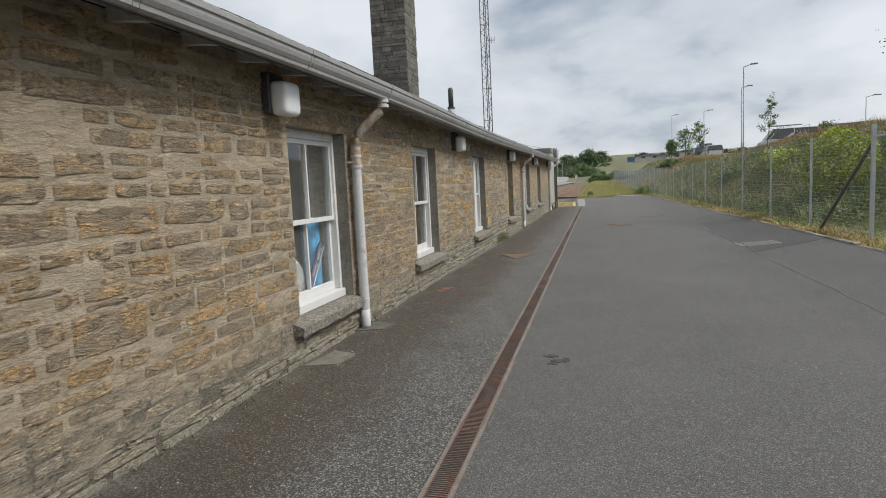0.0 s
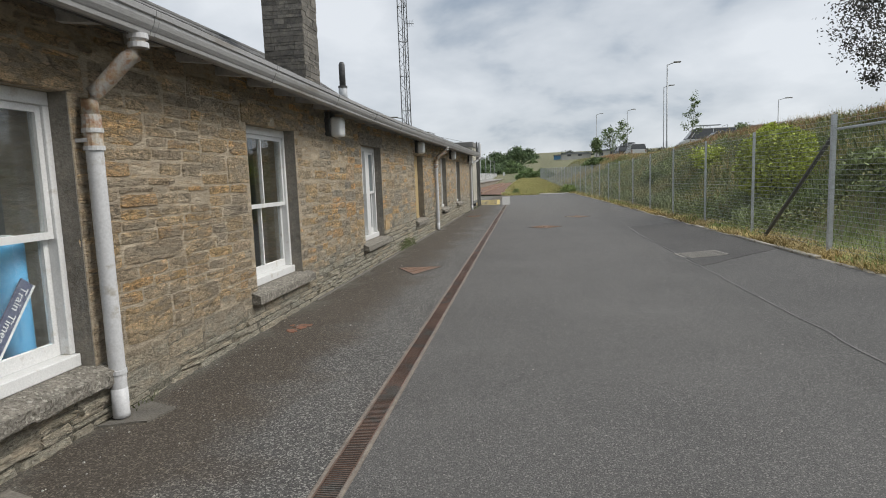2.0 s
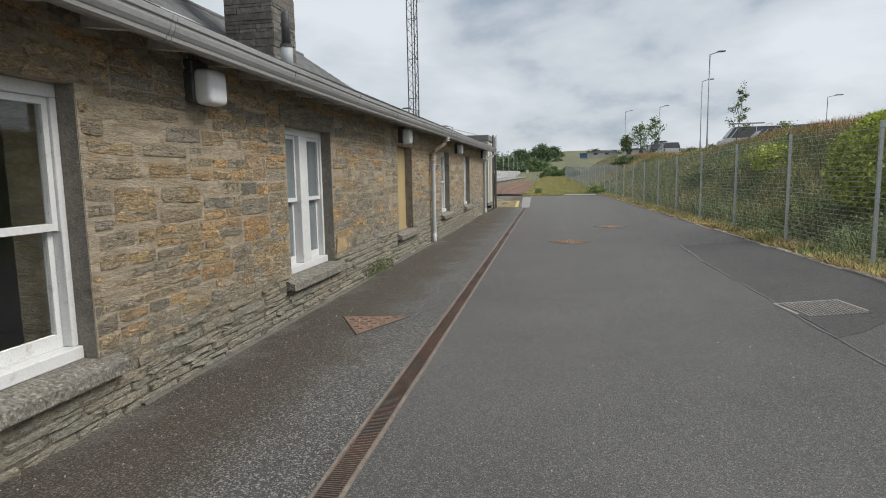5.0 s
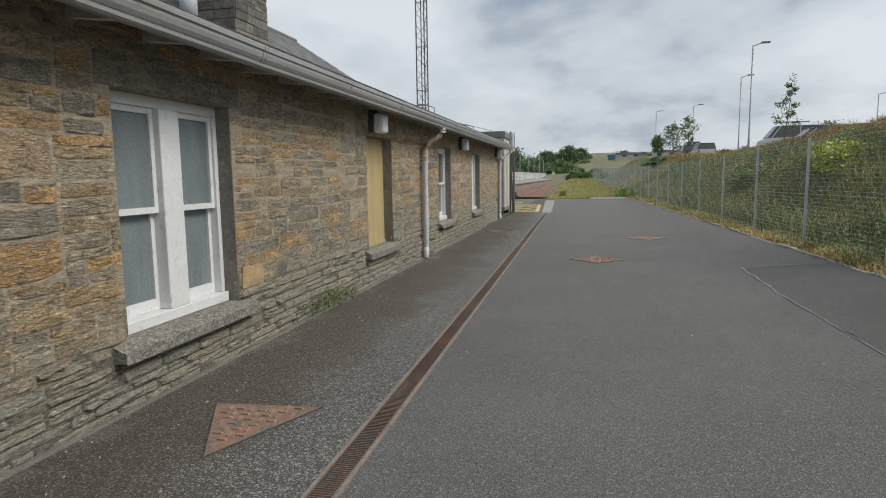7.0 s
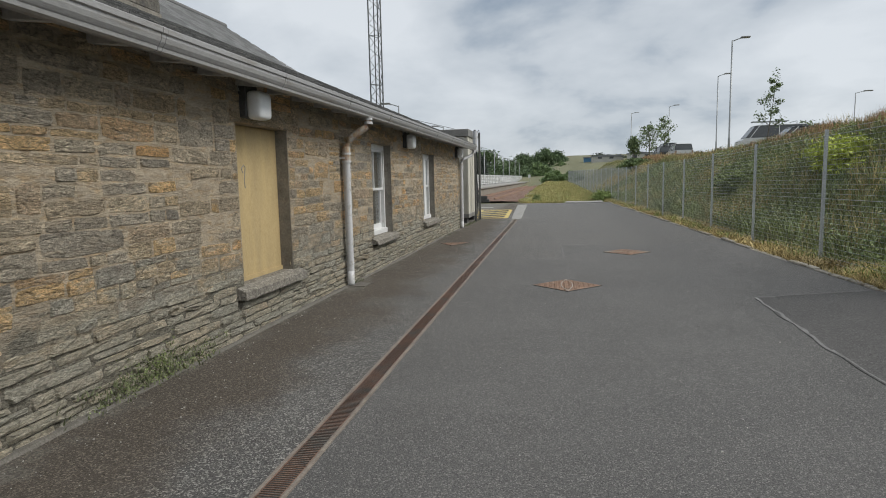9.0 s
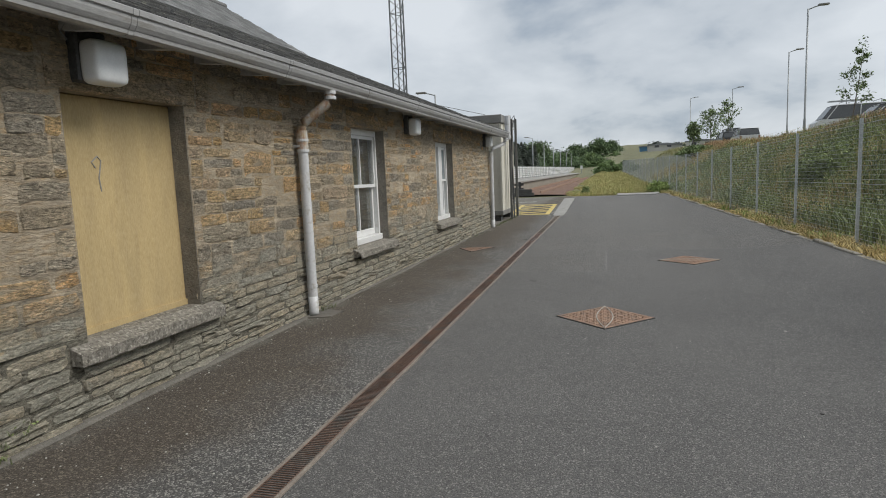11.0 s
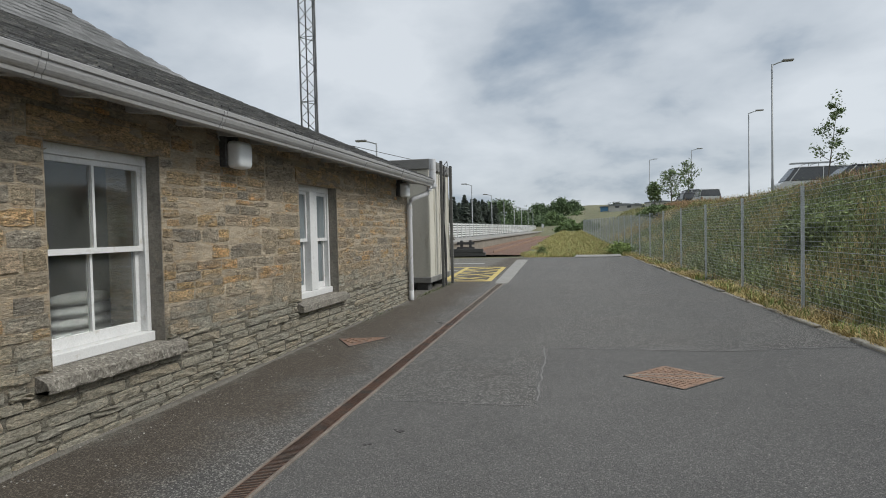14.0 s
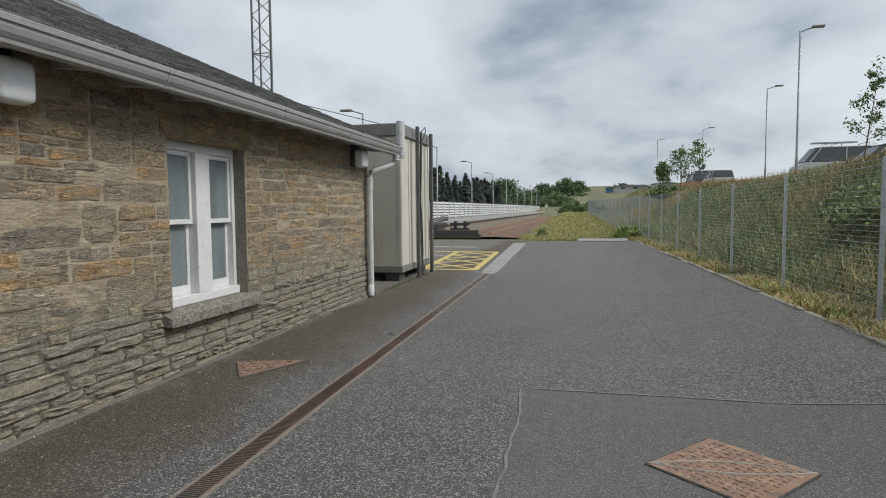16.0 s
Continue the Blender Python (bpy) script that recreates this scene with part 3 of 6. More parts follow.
ry = sorted(set(spaced((-14, 48, 125)) + [22.95, 25.4, 48.0]))
rv, rf, rm = [], [], []
for y in ry:
    left = WALL - 0.03 if y < 30.15 else -9.0
    right = fence_x(y) - 0.52
    dx = drain_x(y)
    edge = 0.66 + 0.06 * noise.noise((y * 2.1, 1.7, 0)) + (0.08 * smooth01((23.6 - y) / 0.7) if y < 23.7 else 0)
    for x in (left, left + 0.25, -1.2, dx, edge, 1.4, 2.0, 2.6, 3.3, right):
        yy = y + 0.35 * noise.noise((x * 1.3, 0.4, 0)) if y >= 48 else y + (0.10 * noise.noise((x * 1.1, y, 3)) if y in (22.95, 25.4) else 0)
        rv.append((x, yy, road_z(x)))
rn = 10
for j in range(len(ry) - 1):
    for i in range(rn - 1):
        rf.append((j * rn + i, j * rn + i + 1, (j + 1) * rn + i + 1, (j + 1) * rn + i))
        rm.append(1 if (i >= 3 and ry[j] < 22.9) or (i >= 4 and ry[j] < 25.3) else 0)
road = tagged(raw("road", rv, rf, M_ROAD), "worn grey asphalt yard with pale chippings", "road", kind="structure")
road.data.materials.append(M_PATCH)
road.data.polygons.foreach_set("material_index", rm)


def flat_sheet(name, outline, lift, material, parent, label=""):
    """A thin slab laid on the road, following an outline of (x, y)."""
    bm = bmesh.new()
    top = [bm.verts.new((x, y, road_z(x) + lift)) for x, y in outline]
    bot = [bm.verts.new((x, y, road_z(x) - 0.01)) for x, y in outline]
    bm.faces.new(top)
    n = len(outline)
    for i in range(n):
        bm.faces.new((top[i], bot[i], bot[(i + 1) % n], top[(i + 1) % n]))
    bmesh.ops.recalc_face_normals(bm, faces=bm.faces[:])
    return part(name, bm, material, parent, label)


def strip(name, a, b, w, lift, material, parent, label="", amp=0.03, seed=1.0, n=40):
    """A narrow wandering band of even width."""
    bm = bmesh.new()
    prev = None
    L = math.hypot(b[0] - a[0], b[1] - a[1])
    nx, ny = -(b[1] - a[1]) / L, (b[0] - a[0]) / L
    for i in range(n + 1):
        f = i / n
        k = amp * noise.noise((f * L * 1.6, seed, 0)) + amp * 0.3 * noise.noise((f * L * 6, seed, 2))
        hw = w / 2 * (1 + 0.7 * noise.noise((f * L * 4, seed, 7)))
        x, y = a[0] + (b[0] - a[0]) * f + nx * k, a[1] + (b[1] - a[1]) * f + ny * k
        cur = [bm.verts.new((x + nx * hw, y + ny * hw, road_z(x + nx * hw) + lift)), bm.verts.new((x - nx * hw, y - ny * hw, road_z(x - nx * hw) + lift))]
        if prev:
            bm.faces.new((prev[0], prev[1], cur[1], cur[0]))
        prev = cur
    bmesh.ops.recalc_face_normals(bm, faces=bm.faces[:])
    for f in bm.faces:
        if f.normal.z < 0:
            f.normal_flip()
    return part(name, bm, material, parent, label)


def wavy(a, b, n, amp, seed):
    out = []
    for i in range(n):
        f = i / n
        x, y = a[0] + (b[0] - a[0]) * f, a[1] + (b[1] - a[1]) * f
        k = amp * noise.noise((x * 2.3 + seed, y * 2.3, seed))
        nx, ny = -(b[1] - a[1]), b[0] - a[0]
        L = math.hypot(nx, ny) or 1
        out.append((x + nx / L * k, y + ny / L * k))
    return out


def outline_of(corners, amp=0.03, seed=1.0, n=14):
    out = []
    for i, c in enumerate(corners):
        out += wavy(c, corners[(i + 1) % len(corners)], n, amp, seed + i)
    return out


flat_sheet("asphalt_patch", outline_of([(2.95, 12.3), (2.87, 17.0), (2.92, 19.35), (4.35, 19.6), (4.55, 13.6)], 0.05, 9.0), 0.005, M_OLDPATCH, road, "darker coarse asphalt strip")
for p, q, w, sd in (((3.02, 5.0), (2.88, 17.2), 0.016, 3), ((2.88, 17.0), (2.93, 19.45), 0.03, 5), ((2.9, 19.45), (4.2, 19.6), 0.02, 6), ((0.7, 25.4), (4.0, 25.4), 0.02, 7), ((0.70, 23.1), (0.66, 25.4), 0.016, 11), ((-0.5, 22.93), (0.7, 22.98), 0.012, 12)):
    strip("seam", p, q, w, 0.006, M_SEAM, road, "pale sealed joint line", 0.05, sd)


# drainage channel: two concrete edges, a near-black sheet for the slots' shade and grates of cast bars
channel = thing("drainage_channel", "rusty slotted drainage channel in worn concrete edging", "drain", kind="structure", at=(drain_x(10), 10, 0))
for s0, s1, nm in ((-0.088, -0.066, "channel_edge"), (0.066, 0.088, "channel_edge")):
    bm = bmesh.new()
    ys = np.linspace(-4, 34.2, 120)
    prev = None
    for y in ys:
        j = 0.006 * noise.noise((y * 3, s0 * 9, 0))
        cur = [bm.verts.new((drain_x(y) + s0 + j, y, -0.01)), bm.verts.new((drain_x(y) + s0 + j, y, 0.010)), bm.verts.new((drain_x(y) + s1 + j, y, 0.010)), bm.verts.new((drain_x(y) + s1 + j, y, -0.01))]
        if prev:
            for k in range(3):
                bm.faces.new((prev[k], prev[k + 1], cur[k + 1], cur[k]))
        prev = cur
    part(nm, bm, M_CHANNEL, channel)
# no pit is modelled: the slots' shade is this sheet's near-black colour
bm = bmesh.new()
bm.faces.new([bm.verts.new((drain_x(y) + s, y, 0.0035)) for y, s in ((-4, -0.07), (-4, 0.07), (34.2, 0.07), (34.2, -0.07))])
part("silt_bed", bm, M_PIT, channel, "near-black sheet for the shaded slots under the grating")


def bars_mesh(name, pitch, length, mat_):
    v = []
    k = 0.0
    while k < length - 0.004:
        a, b, w, z0, z1 = k, k + pitch * 0.33, 0.058, 0.004, 0.0075
        v += [[(-w, a, z1), (w, a, z1), (w, b, z1), (-w, b, z1)], [(-w, a, z0), (w, a, z0), (w, a, z1), (-w, a, z1)], [(-w, b, z1), (w, b, z1), (w, b, z0), (-w, b, z0)]]
        k += pitch
    for s in (-1, 1):
        a, b = sorted((s * 0.056, s * 0.066))
        v.append([(a, 0.0, 0.0085), (b, 0.0, 0.0085), (b, length - 0.006, 0.0085), (a, length - 0.006, 0.0085)])
    ob = quads(name, v, mat_)
    return ob


grate = bars_mesh("grate", 0.021, 0.5, M_GRATE)
grate.parent = channel
gbase = channel.matrix_basis.inverted()
grate.matrix_parent_inverse = gbase
for i in range(76):
    y = -3.9 + 0.5 * i
    g = grate if i == 0 else grate.copy()
    if i:
        scene.collection.objects.link(g)
    g.location = (drain_x(y), y, 0)
    g.rotation_euler = (0, 0, 0.0108)
    # far grates take the edge colour, a painted stand-in for grazing sky reflection
    if y > 28.4:
        g.material_slots[0].link = "OBJECT"
        g.material_slots[0].material = M_CHANNEL

# wide concrete run of the channel, beyond the grates
flat_sheet("concrete_channel", outline_of([(drain_x(34.2) - 0.12, 33.9), (drain_x(34.2) + 0.12, 33.9), (-0.80, 34.3), (-1.22, 46.0), (-1.75, 46.0), (-1.18, 34.4)], 0.012, 4.0), 0.012, M_CONC, road, "pale worn concrete channel strip")


# iron covers
def cover(name, cx, cy, side, angle, label, tri=None, ring=True, iron=None, rim=None, studs=None):
    t = thing(name, label, "manhole cover", "iron covers", at=(cx, cy, road_z(cx)))
    t.rotation_euler = (0, -0.06 if cx > 2.6 else 0, radians(angle))
    h = side / 2
    corner = tri or [(-h, -h), (h, -h), (h, h), (-h, h)]
    iron = iron or M_RUST

    def within(x, y, m):
        """Inside the lid by at least m."""
        for i in range(len(corner)):
            (ax, ay), (bx, by) = corner[i], corner[(i + 1) % len(corner)]
            L = math.hypot(bx - ax, by - ay)
            if ((bx - ax) * (y - ay) - (by - ay) * (x - ax)) / L < m:
                return False
        return True


    def plate(sc, z0, z1, nm, m_):
        bm = bmesh.new()
        a = [bm.verts.new((x * sc, y * sc, z0)) for x, y in corner]
        b = [bm.verts.new((x * sc, y * sc, z1)) for x, y in corner]
        bm.faces.new(b)
        for i in range(len(a)):
            bm.faces.new((a[i], a[(i + 1) % len(a)], b[(i + 1) % len(a)], b[i]))
        bmesh.ops.recalc_face_normals(bm, faces=bm.faces[:])
        ob = part(nm, bm, m_, t)
        ob.matrix_parent_inverse = Matrix()
        return ob

    plate(1.0, -0.02, 0.0065, "frame", rim or M_PIT)
    plate(0.965 if not rim else 0.90, -0.02, 0.0095, "lid", iron)
    v = []
    p = 0.075 if tri else 0.047
    n = int(side * 0.9 / p)
    for i in range(n):
        for j in range(n):
            x, y = (i - (n - 1) / 2) * p, (j - (n - 1) / 2) * p
            if not within(x, y, 0.045):
                continue
            r, s, z0, z1 = (0.032, 0.011, 0.0095, 0.019) if tri else (0.017, 0.007, 0.0095, 0.0145)
            if (i + j) % 2:
                r, s = s, r
            a = [(x - r, y - s, z0), (x + r, y - s, z0), (x + r, y + s, z0), (x - r, y + s, z0)]
            b = [(x - r * .8, y - s * .8, z1), (x + r * .8, y - s * .8, z1), (x + r * .8, y + s * .8, z1), (x - r * .8, y + s * .8, z1)]
            v.append(b)
            v += [[a[k], a[(k + 1) % 4], b[(k + 1) % 4], b[k]] for k in range(4)]
    st = tagged(quads("tread_studs", v, studs or iron, t), kind="stuff")
    st.matrix_parent_inverse = Matrix()
    if ring:
        for sgn in (-1, 1):
            pts = []
            for k in range(13):
                a = k / 12
                w = 0.34 * math.sin(math.pi * a) * sgn * side * 0.34
                c = (a - 0.5) * side * 1.33
                pts.append((c * 0.7071 + w * 0.7071, c * 0.7071 - w * 0.7071, 0.012))
            ob = part("seam_rib", sweep(pts, 0.006, 5), M_PALEIRON, t, "pale worn rib")
            ob.matrix_parent_inverse = Matrix()
        for sgn in (-1, 1):
            bm = bmesh.new()
            bmesh.ops.create_cone(bm, cap_ends=True, segments=10, radius1=0.024, radius2=0.02, depth=0.006, matrix=Matrix.Translation((sgn * 0.11, -sgn * 0.11, 0.015)))
            ob = part("lifting_key_hole", bm, iron, t)
            ob.matrix_parent_inverse = Matrix()
    return t


cover("manhole_cover", 0.73, 20.23, 0.68, 46, "rusty square iron manhole cover set diamond-wise in asphalt")
cover("manhole_cover", 1.93, 24.10, 0.66, -42, "rusty square iron manhole cover beside an asphalt patch")
cover("manhole_cover", 3.28, 13.48, 0.72, 8, "grey worn iron manhole cover in asphalt", ring=False, iron=M_OLDPATCH, rim=M_PALEIRON, studs=M_PALEIRON)
cover("triangular_cover", -1.533, 12.477, 0.95, 0, "rusty three-cornered iron cover by the house wall", tri=[(0.02, -0.517), (0.363, 0.293), (-0.387, 0.223)], ring=False, iron=M_OLDIRON, studs=M_RUST)
cover("triangular_cover", -1.82, 25.603, 0.85, 0, "rusty three-cornered iron cover, gravel around it", tri=[(0.01, -0.413), (0.34, 0.297), (-0.35, 0.117)], ring=False, iron=M_OLDIRON, studs=M_RUST)

# slabs and stains by the wall foot
flat_sheet("stone_slab", outline_of([(-2.36, 4.72), (-2.06, 4.80), (-2.04, 5.12), (-2.30, 5.22)], 0.03, 21), 0.018, M_CEMENT, road, "thin grey slab at the wall foot")
rstain = random.Random(6)
for cx, cy, rr, mm, nb in ((-2.12, 8.58, 0.14, M_RUSTSTAIN, 9), (-0.16, 5.13, 0.12, M_PIT, 8), (-0.25, 22.2, 0.07, M_PIT, 3), (-0.37, 21.95, 0.05, M_PIT, 2), (-0.9, 27.2, 0.2, M_PIT, 7), (1.98, 18.0, 0.04, M_PIT, 1)):
    for q in range(nb):
        bx, by, br = cx + rstain.gauss(0, rr * 0.45), cy + rstain.gauss(0, rr * 0.6), rr * rstain.uniform(0.15, 0.5)
        sd = rstain.uniform(0, 50)
        flat_sheet("ground_stain", [(bx + br * (0.8 + 0.8 * noise.noise((math.cos(math.tau * k / 20) * 1.6, math.sin(math.tau * k / 20) * 1.6, sd))) * math.cos(math.tau * k / 20), by + br * (0.8 + 0.8 * noise.noise((math.cos(math.tau * k / 20) * 1.6, math.sin(math.tau * k / 20) * 1.6, sd))) * math.sin(math.tau * k / 20)) for k in range(20)], 0.0025 + 0.0003 * q, mm, road)

# road paint: hatched box, white lines
box_paint = thing("yellow_box_marking", "faded yellow hatched box painted on asphalt", "road marking", kind="structure", at=(-2.6, 37.7, 0))


def stripe(a, b, w, material, parent, lift=0.005):
    ax, ay = a
    bx, by = b
    L = math.hypot(bx - ax, by - ay)
    nx, ny = -(by - ay) / L * w / 2, (bx - ax) / L * w / 2
    return flat_sheet("stripe", [(ax + nx, ay + ny), (bx + nx, by + ny), (bx - nx, by - ny), (ax - nx, ay - ny)], lift, material, parent)


stripe((-1.42, 34.7), (-1.72, 40.8), 0.16, M_YELLOW, box_paint)
stripe((-2.75, 34.95), (-3.1, 40.9), 0.16, M_YELLOW, box_paint)
stripe((-5.2, 34.85), (-1.42, 34.78), 0.22, M_YELLOW, box_paint, 0.006)
stripe((-5.6, 40.9), (-1.72, 40.8), 0.22, M_YELLOW, box_paint, 0.006)
for i in range(4):
    y0, y1 = 35.0 + 1.45 * i, 36.4 + 1.45 * i
    stripe((-1.5 - 0.05 * i, y0), (-2.85 - 0.05 * i, y1), 0.12, M_YELLOW, box_paint, 0.007)
    stripe((-2.83 - 0.05 * i, y0), (-1.52 - 0.05 * i, y1), 0.12, M_YELLOW, box_paint, 0.008)
paint = thing("white_road_line", "faded white line painted on asphalt", "road marking", kind="structure", at=(-4.0, 44.2, 0))
stripe((-7.0, 43.4), (-2.85, 43.3), 0.22, M_WHITELINE, paint)
stripe((-3.15, 36.2), (-4.6, 36.4), 0.14, M_WHITELINE, paint)
stripe((-3.3, 37.9), (-4.7, 37.5), 0.14, M_WHITELINE, paint)
stripe((-3.2, 39.2), (-4.8, 39.3), 0.14, M_WHITELINE, paint)
flat_sheet("concrete_apron", outline_of([(0.9, 47.6), (3.0, 47.5), (3.1, 49.6), (0.9, 49.8)], 0.06, 31), 0.035, M_CONC, ground, "pale broken concrete apron at the road's end")

# ---- house ----
Y0, Y1, TOP = -8.0, 30.2, 2.5
OPEN = [(4.85, 6.07), (8.42, 9.67), (12.53, 13.86), (17.15, 18.27), (21.40, 22.55), (25.17, 26.41)]
SILLS = [0.39, 0.435, 0.455, 0.50, 0.56, 0.575]
HEADS = [2.14, 2.15, 2.125, 2.105, 2.15, 2.12]
RAILS = [1.255, 1.285, 1.30, 1.30, 1.365, 1.368]
BACK = -0.55
wall_bm = bmesh.new()
ys = [Y0] + [v for o in OPEN for v in o] + [Y1]
for i in range(0, len(ys), 2):
    box(WALL + BACK, WALL, ys[i], ys[i + 1], -0.3, TOP + 0.12, wall_bm)
for (a, b), ZB, ZT in zip(OPEN, SILLS, HEADS):
    box(WALL + BACK, WALL, a, b, -0.3, ZB - 0.02, wall_bm)
    box(WALL + BACK, WALL, a, b, ZT, TOP + 0.12, wall_bm)
wall_east = tagged(part("wall_east", wall_bm, M_MORTAR), "long rubble wall of rust and grey flagstone in lime mortar", "wall", kind="structure")
for nm, b in (("wall_south", (-13.5, WALL + BACK, Y0, Y0 + 0.5)), ("wall_north", (-13.5, WALL + BACK, Y1 - 0.5, Y1)), ("wall_west", (-14.0, -13.5, Y0, Y1))):
    tagged(part(nm, box(b[0], b[1], b[2], b[3], -0.3, TOP), M_MORTAR), "plain rubble house wall", "wall", kind="structure")
tagged(part("floor", box(-13.5, WALL + BACK, Y0 + 0.5, Y1 - 0.5, -0.1, 0.12), M_ROOM), "dim bare room floor", "floor", kind="structure")
tagged(part("ceiling", box(-13.5, WALL + BACK, Y0 + 0.5, Y1 - 0.5, 2.42, 2.5), M_ROOM), "dim plaster ceiling", "ceiling", kind="structure")
tagged(part("wall_inner", box(-6.0, -5.88, Y0 + 0.5, Y1 - 0.5, 0.12, 2.42), M_ROOM), "dim plaster partition", "wall", kind="structure")
for yy in (2.5, 7.3, 11.2, 15.5, 19.6, 24.0):
    tagged(part("partition", box(-5.88, WALL + BACK, yy, yy + 0.12, 0.12, 2.42), M_ROOM), "dim plaster partition between rooms", "wall", kind="structure")

def rise(y):
    """The eaves climb a little towards the near end of the house."""
    return 0.10 * (1 - smooth01((y - 4.5) / 9.5))


def lift(ob):
    for v in ob.data.vertices:
        v.co.z += rise(v.co.y)
    return ob


# lintels and sills
for i, (a, b) in enumerate(OPEN):
    ZB, ZT = SILLS[i], HEADS[i]
    bm = box(WALL - 0.05, WALL + 0.006, a - 0.12 + 0.03 * (i % 2), b + 0.13, ZT - 0.004, ZT + 0.19)
    bmesh.ops.subdivide_edges(bm, edges=bm.edges[:], cuts=3, use_grid_fill=True)
    for v in bm.verts:
        v.co += Vector((0.012, 0.01, 0.014)) * noise.noise(v.co * 6 + Vector((i, 0, 0)))
    part("lintel", bm, M_STONE, wall_east, "long rough stone lintel")
    for yy in (a, b):
        s = 1 if yy == a else -1
        part("reveal", box(-2.60, WALL - 0.004, min(yy, yy + s * 0.006), max(yy, yy + s * 0.006), ZB, ZT), M_CEMENT, wall_east, "grey cement-rendered reveal")
    bm = box(WALL - 0.25, WALL + 0.10, a - 0.14, b + 0.17, ZB - 0.115, ZB + 0.005)
    bmesh.ops.subdivide_edges(bm, edges=[e for e in bm.edges if abs(e.verts[0].co.y - e.verts[1].co.y) > 0.5], cuts=44, use_grid_fill=True)
    bmesh.ops.subdivide_edges(bm, edges=[e for e in bm.edges if abs(e.verts[0].co.y - e.verts[1].co.y) < 0.02], cuts=2, use_grid_fill=True)
    for v in bm.verts:
        if v.co.x > WALL + 0.02:
            k = noise.noise(v.co * 7 + Vector((i * 3, 0, 0)))
            k2 = noise.noise(v.co * 19 + Vector((i * 3, 0, 0)))
            if i in (1, 2, 3, 5):
                k, k2 = k * 0.4, k2 * 0.35
            low_ = v.co.z < ZB - 0.08
            v.co.x += (0.03 * k + 0.026 * k2) if low_ else (0.022 * k + 0.012 * k2)
            v.co.z += (0.05 * k + 0.035 * k2) if low_ else (0.008 * k - 0.045)
    part("window_sill", bm, M_SILL, wall_east, "rough weathered stone sill")


# windows
def sash_window(idx, a, b, label, bars=True, pane=None, twin=False):
    ZB, ZT = SILLS[idx - 1], HEADS[idx - 1]
    win = thing("window_%d" % idx, label, "window", kind="structure", at=(-2.6, (a + b) / 2, ZB))
    pane = pane or M_GLASS
    X = -2.56
    zb, zt = ZB + 0.006, ZT - 0.03
    part("head", box(X - 0.12, X, a + 0.007, b - 0.007, zt - 0.055, ZT - 0.002), M_WHITE, win, bevel=0.004)
    for y0, y1 in ((a + 0.007, a + 0.055), (b - 0.055, b - 0.007)):
        part("jamb", box(X - 0.12, X, y0, y1, zb + 0.085, zt - 0.056), M_WHITE, win, bevel=0.004)
    part("timber_sill", box(X - 0.12, X + 0.035, a + 0.007, b - 0.007, zb, zb + 0.084), M_WHITE, win, bevel=0.006)
    spans = [(a + 0.056, b - 0.056)]
    if twin:
        m0 = a + (b - a) * 0.43
        spans = [(a + 0.056, m0), (m0 + 0.225, b - 0.056)]
        part("mullion", box(X - 0.14, X + 0.03, m0 + 0.001, m0 + 0.224, zb + 0.085, zt - 0.056), M_WHITE, win, bevel=0.006)
    zm = RAILS[idx - 1]
    for s0, s1 in spans:
        for nm, z0, z1, x, bot in (("upper_sash", zm - 0.022, zt - 0.057, X - 0.022, 0.045), ("lower_sash", zb + 0.086, zm + 0.02, X - 0.068, 0.085)):
            bm = bmesh.new()
            st = 0.042
            box(x - 0.04, x, s0 + 0.001, s0 + st, z0, z1, bm)
            box(x - 0.04, x, s1 - st, s1 - 0.001, z0, z1, bm)
            box(x - 0.04, x, s0 + st, s1 - st, z0, z0 + bot, bm)
            box(x - 0.04, x, s0 + st, s1 - st, z1 - 0.042, z1, bm)
            sash = part(nm, bm, M_WHITE, win)
            cells = [(s0 + st, s1 - st)]
            if bars:
                mid = s0 + (s1 - s0) * 0.5
                part("glazing_bar", box(x - 0.036, x + 0.003, mid - 0.012, mid + 0.012, z0 + bot, z1 - 0.042), M_WHITE, sash)
                cells = [(s0 + st, mid - 0.012), (mid + 0.012, s1 - st)]
            for c0, c1 in cells:
                p = part("pane", box(x - 0.024, x - 0.019, c0, c1, z0 + bot, z1 - 0.042), pane, sash)
                p.visible_shadow = False
    return win


sash_window(1, *OPEN[0], "white four-pane sash window with clutter behind dusty glass", pane=M_DUSTY)
sash_window(2, *OPEN[1], "white four-pane sash window, dark room behind")
sash_window(3, *OPEN[2], "white twin sash window with obscured grey glass", bars=False, pane=M_FROST, twin=True)
sash_window(5, *OPEN[4], "white four-pane sash window with stored sacks behind dusty glass", pane=M_DUSTY)
sash_window(6, *OPEN[5], "white twin sash window with obscured grey glass", bars=False, pane=M_FROST, twin=True)
a, b = OPEN[3]
ZB, ZT = SILLS[3], HEADS[3]
board = thing("window_4", "window opening boarded over with stained yellow plywood", "window", kind="structure", at=(-2.6, (a + b) / 2, ZB))
part("plywood_board", box(-2.60, -2.575, a + 0.007, b - 0.007, ZB + 0.006, ZT - 0.006), M_PLY, board, bevel=0.003)
part("batten", box(-2.575, -2.56, a + 0.007, b - 0.007, ZB + 0.006, ZB + 0.05), M_PLY, board)
part("stain_mark", sweep([(-2.574, 17.50, 1.62), (-2.574, 17.47, 1.66), (-2.574, 17.52, 1.70), (-2.574, 17.55, 1.67), (-2.574, 17.52, 1.55), (-2.574, 17.53, 1.46)], 0.006, 5), M_TIMBER, board, "faint brown hook-shaped stain")


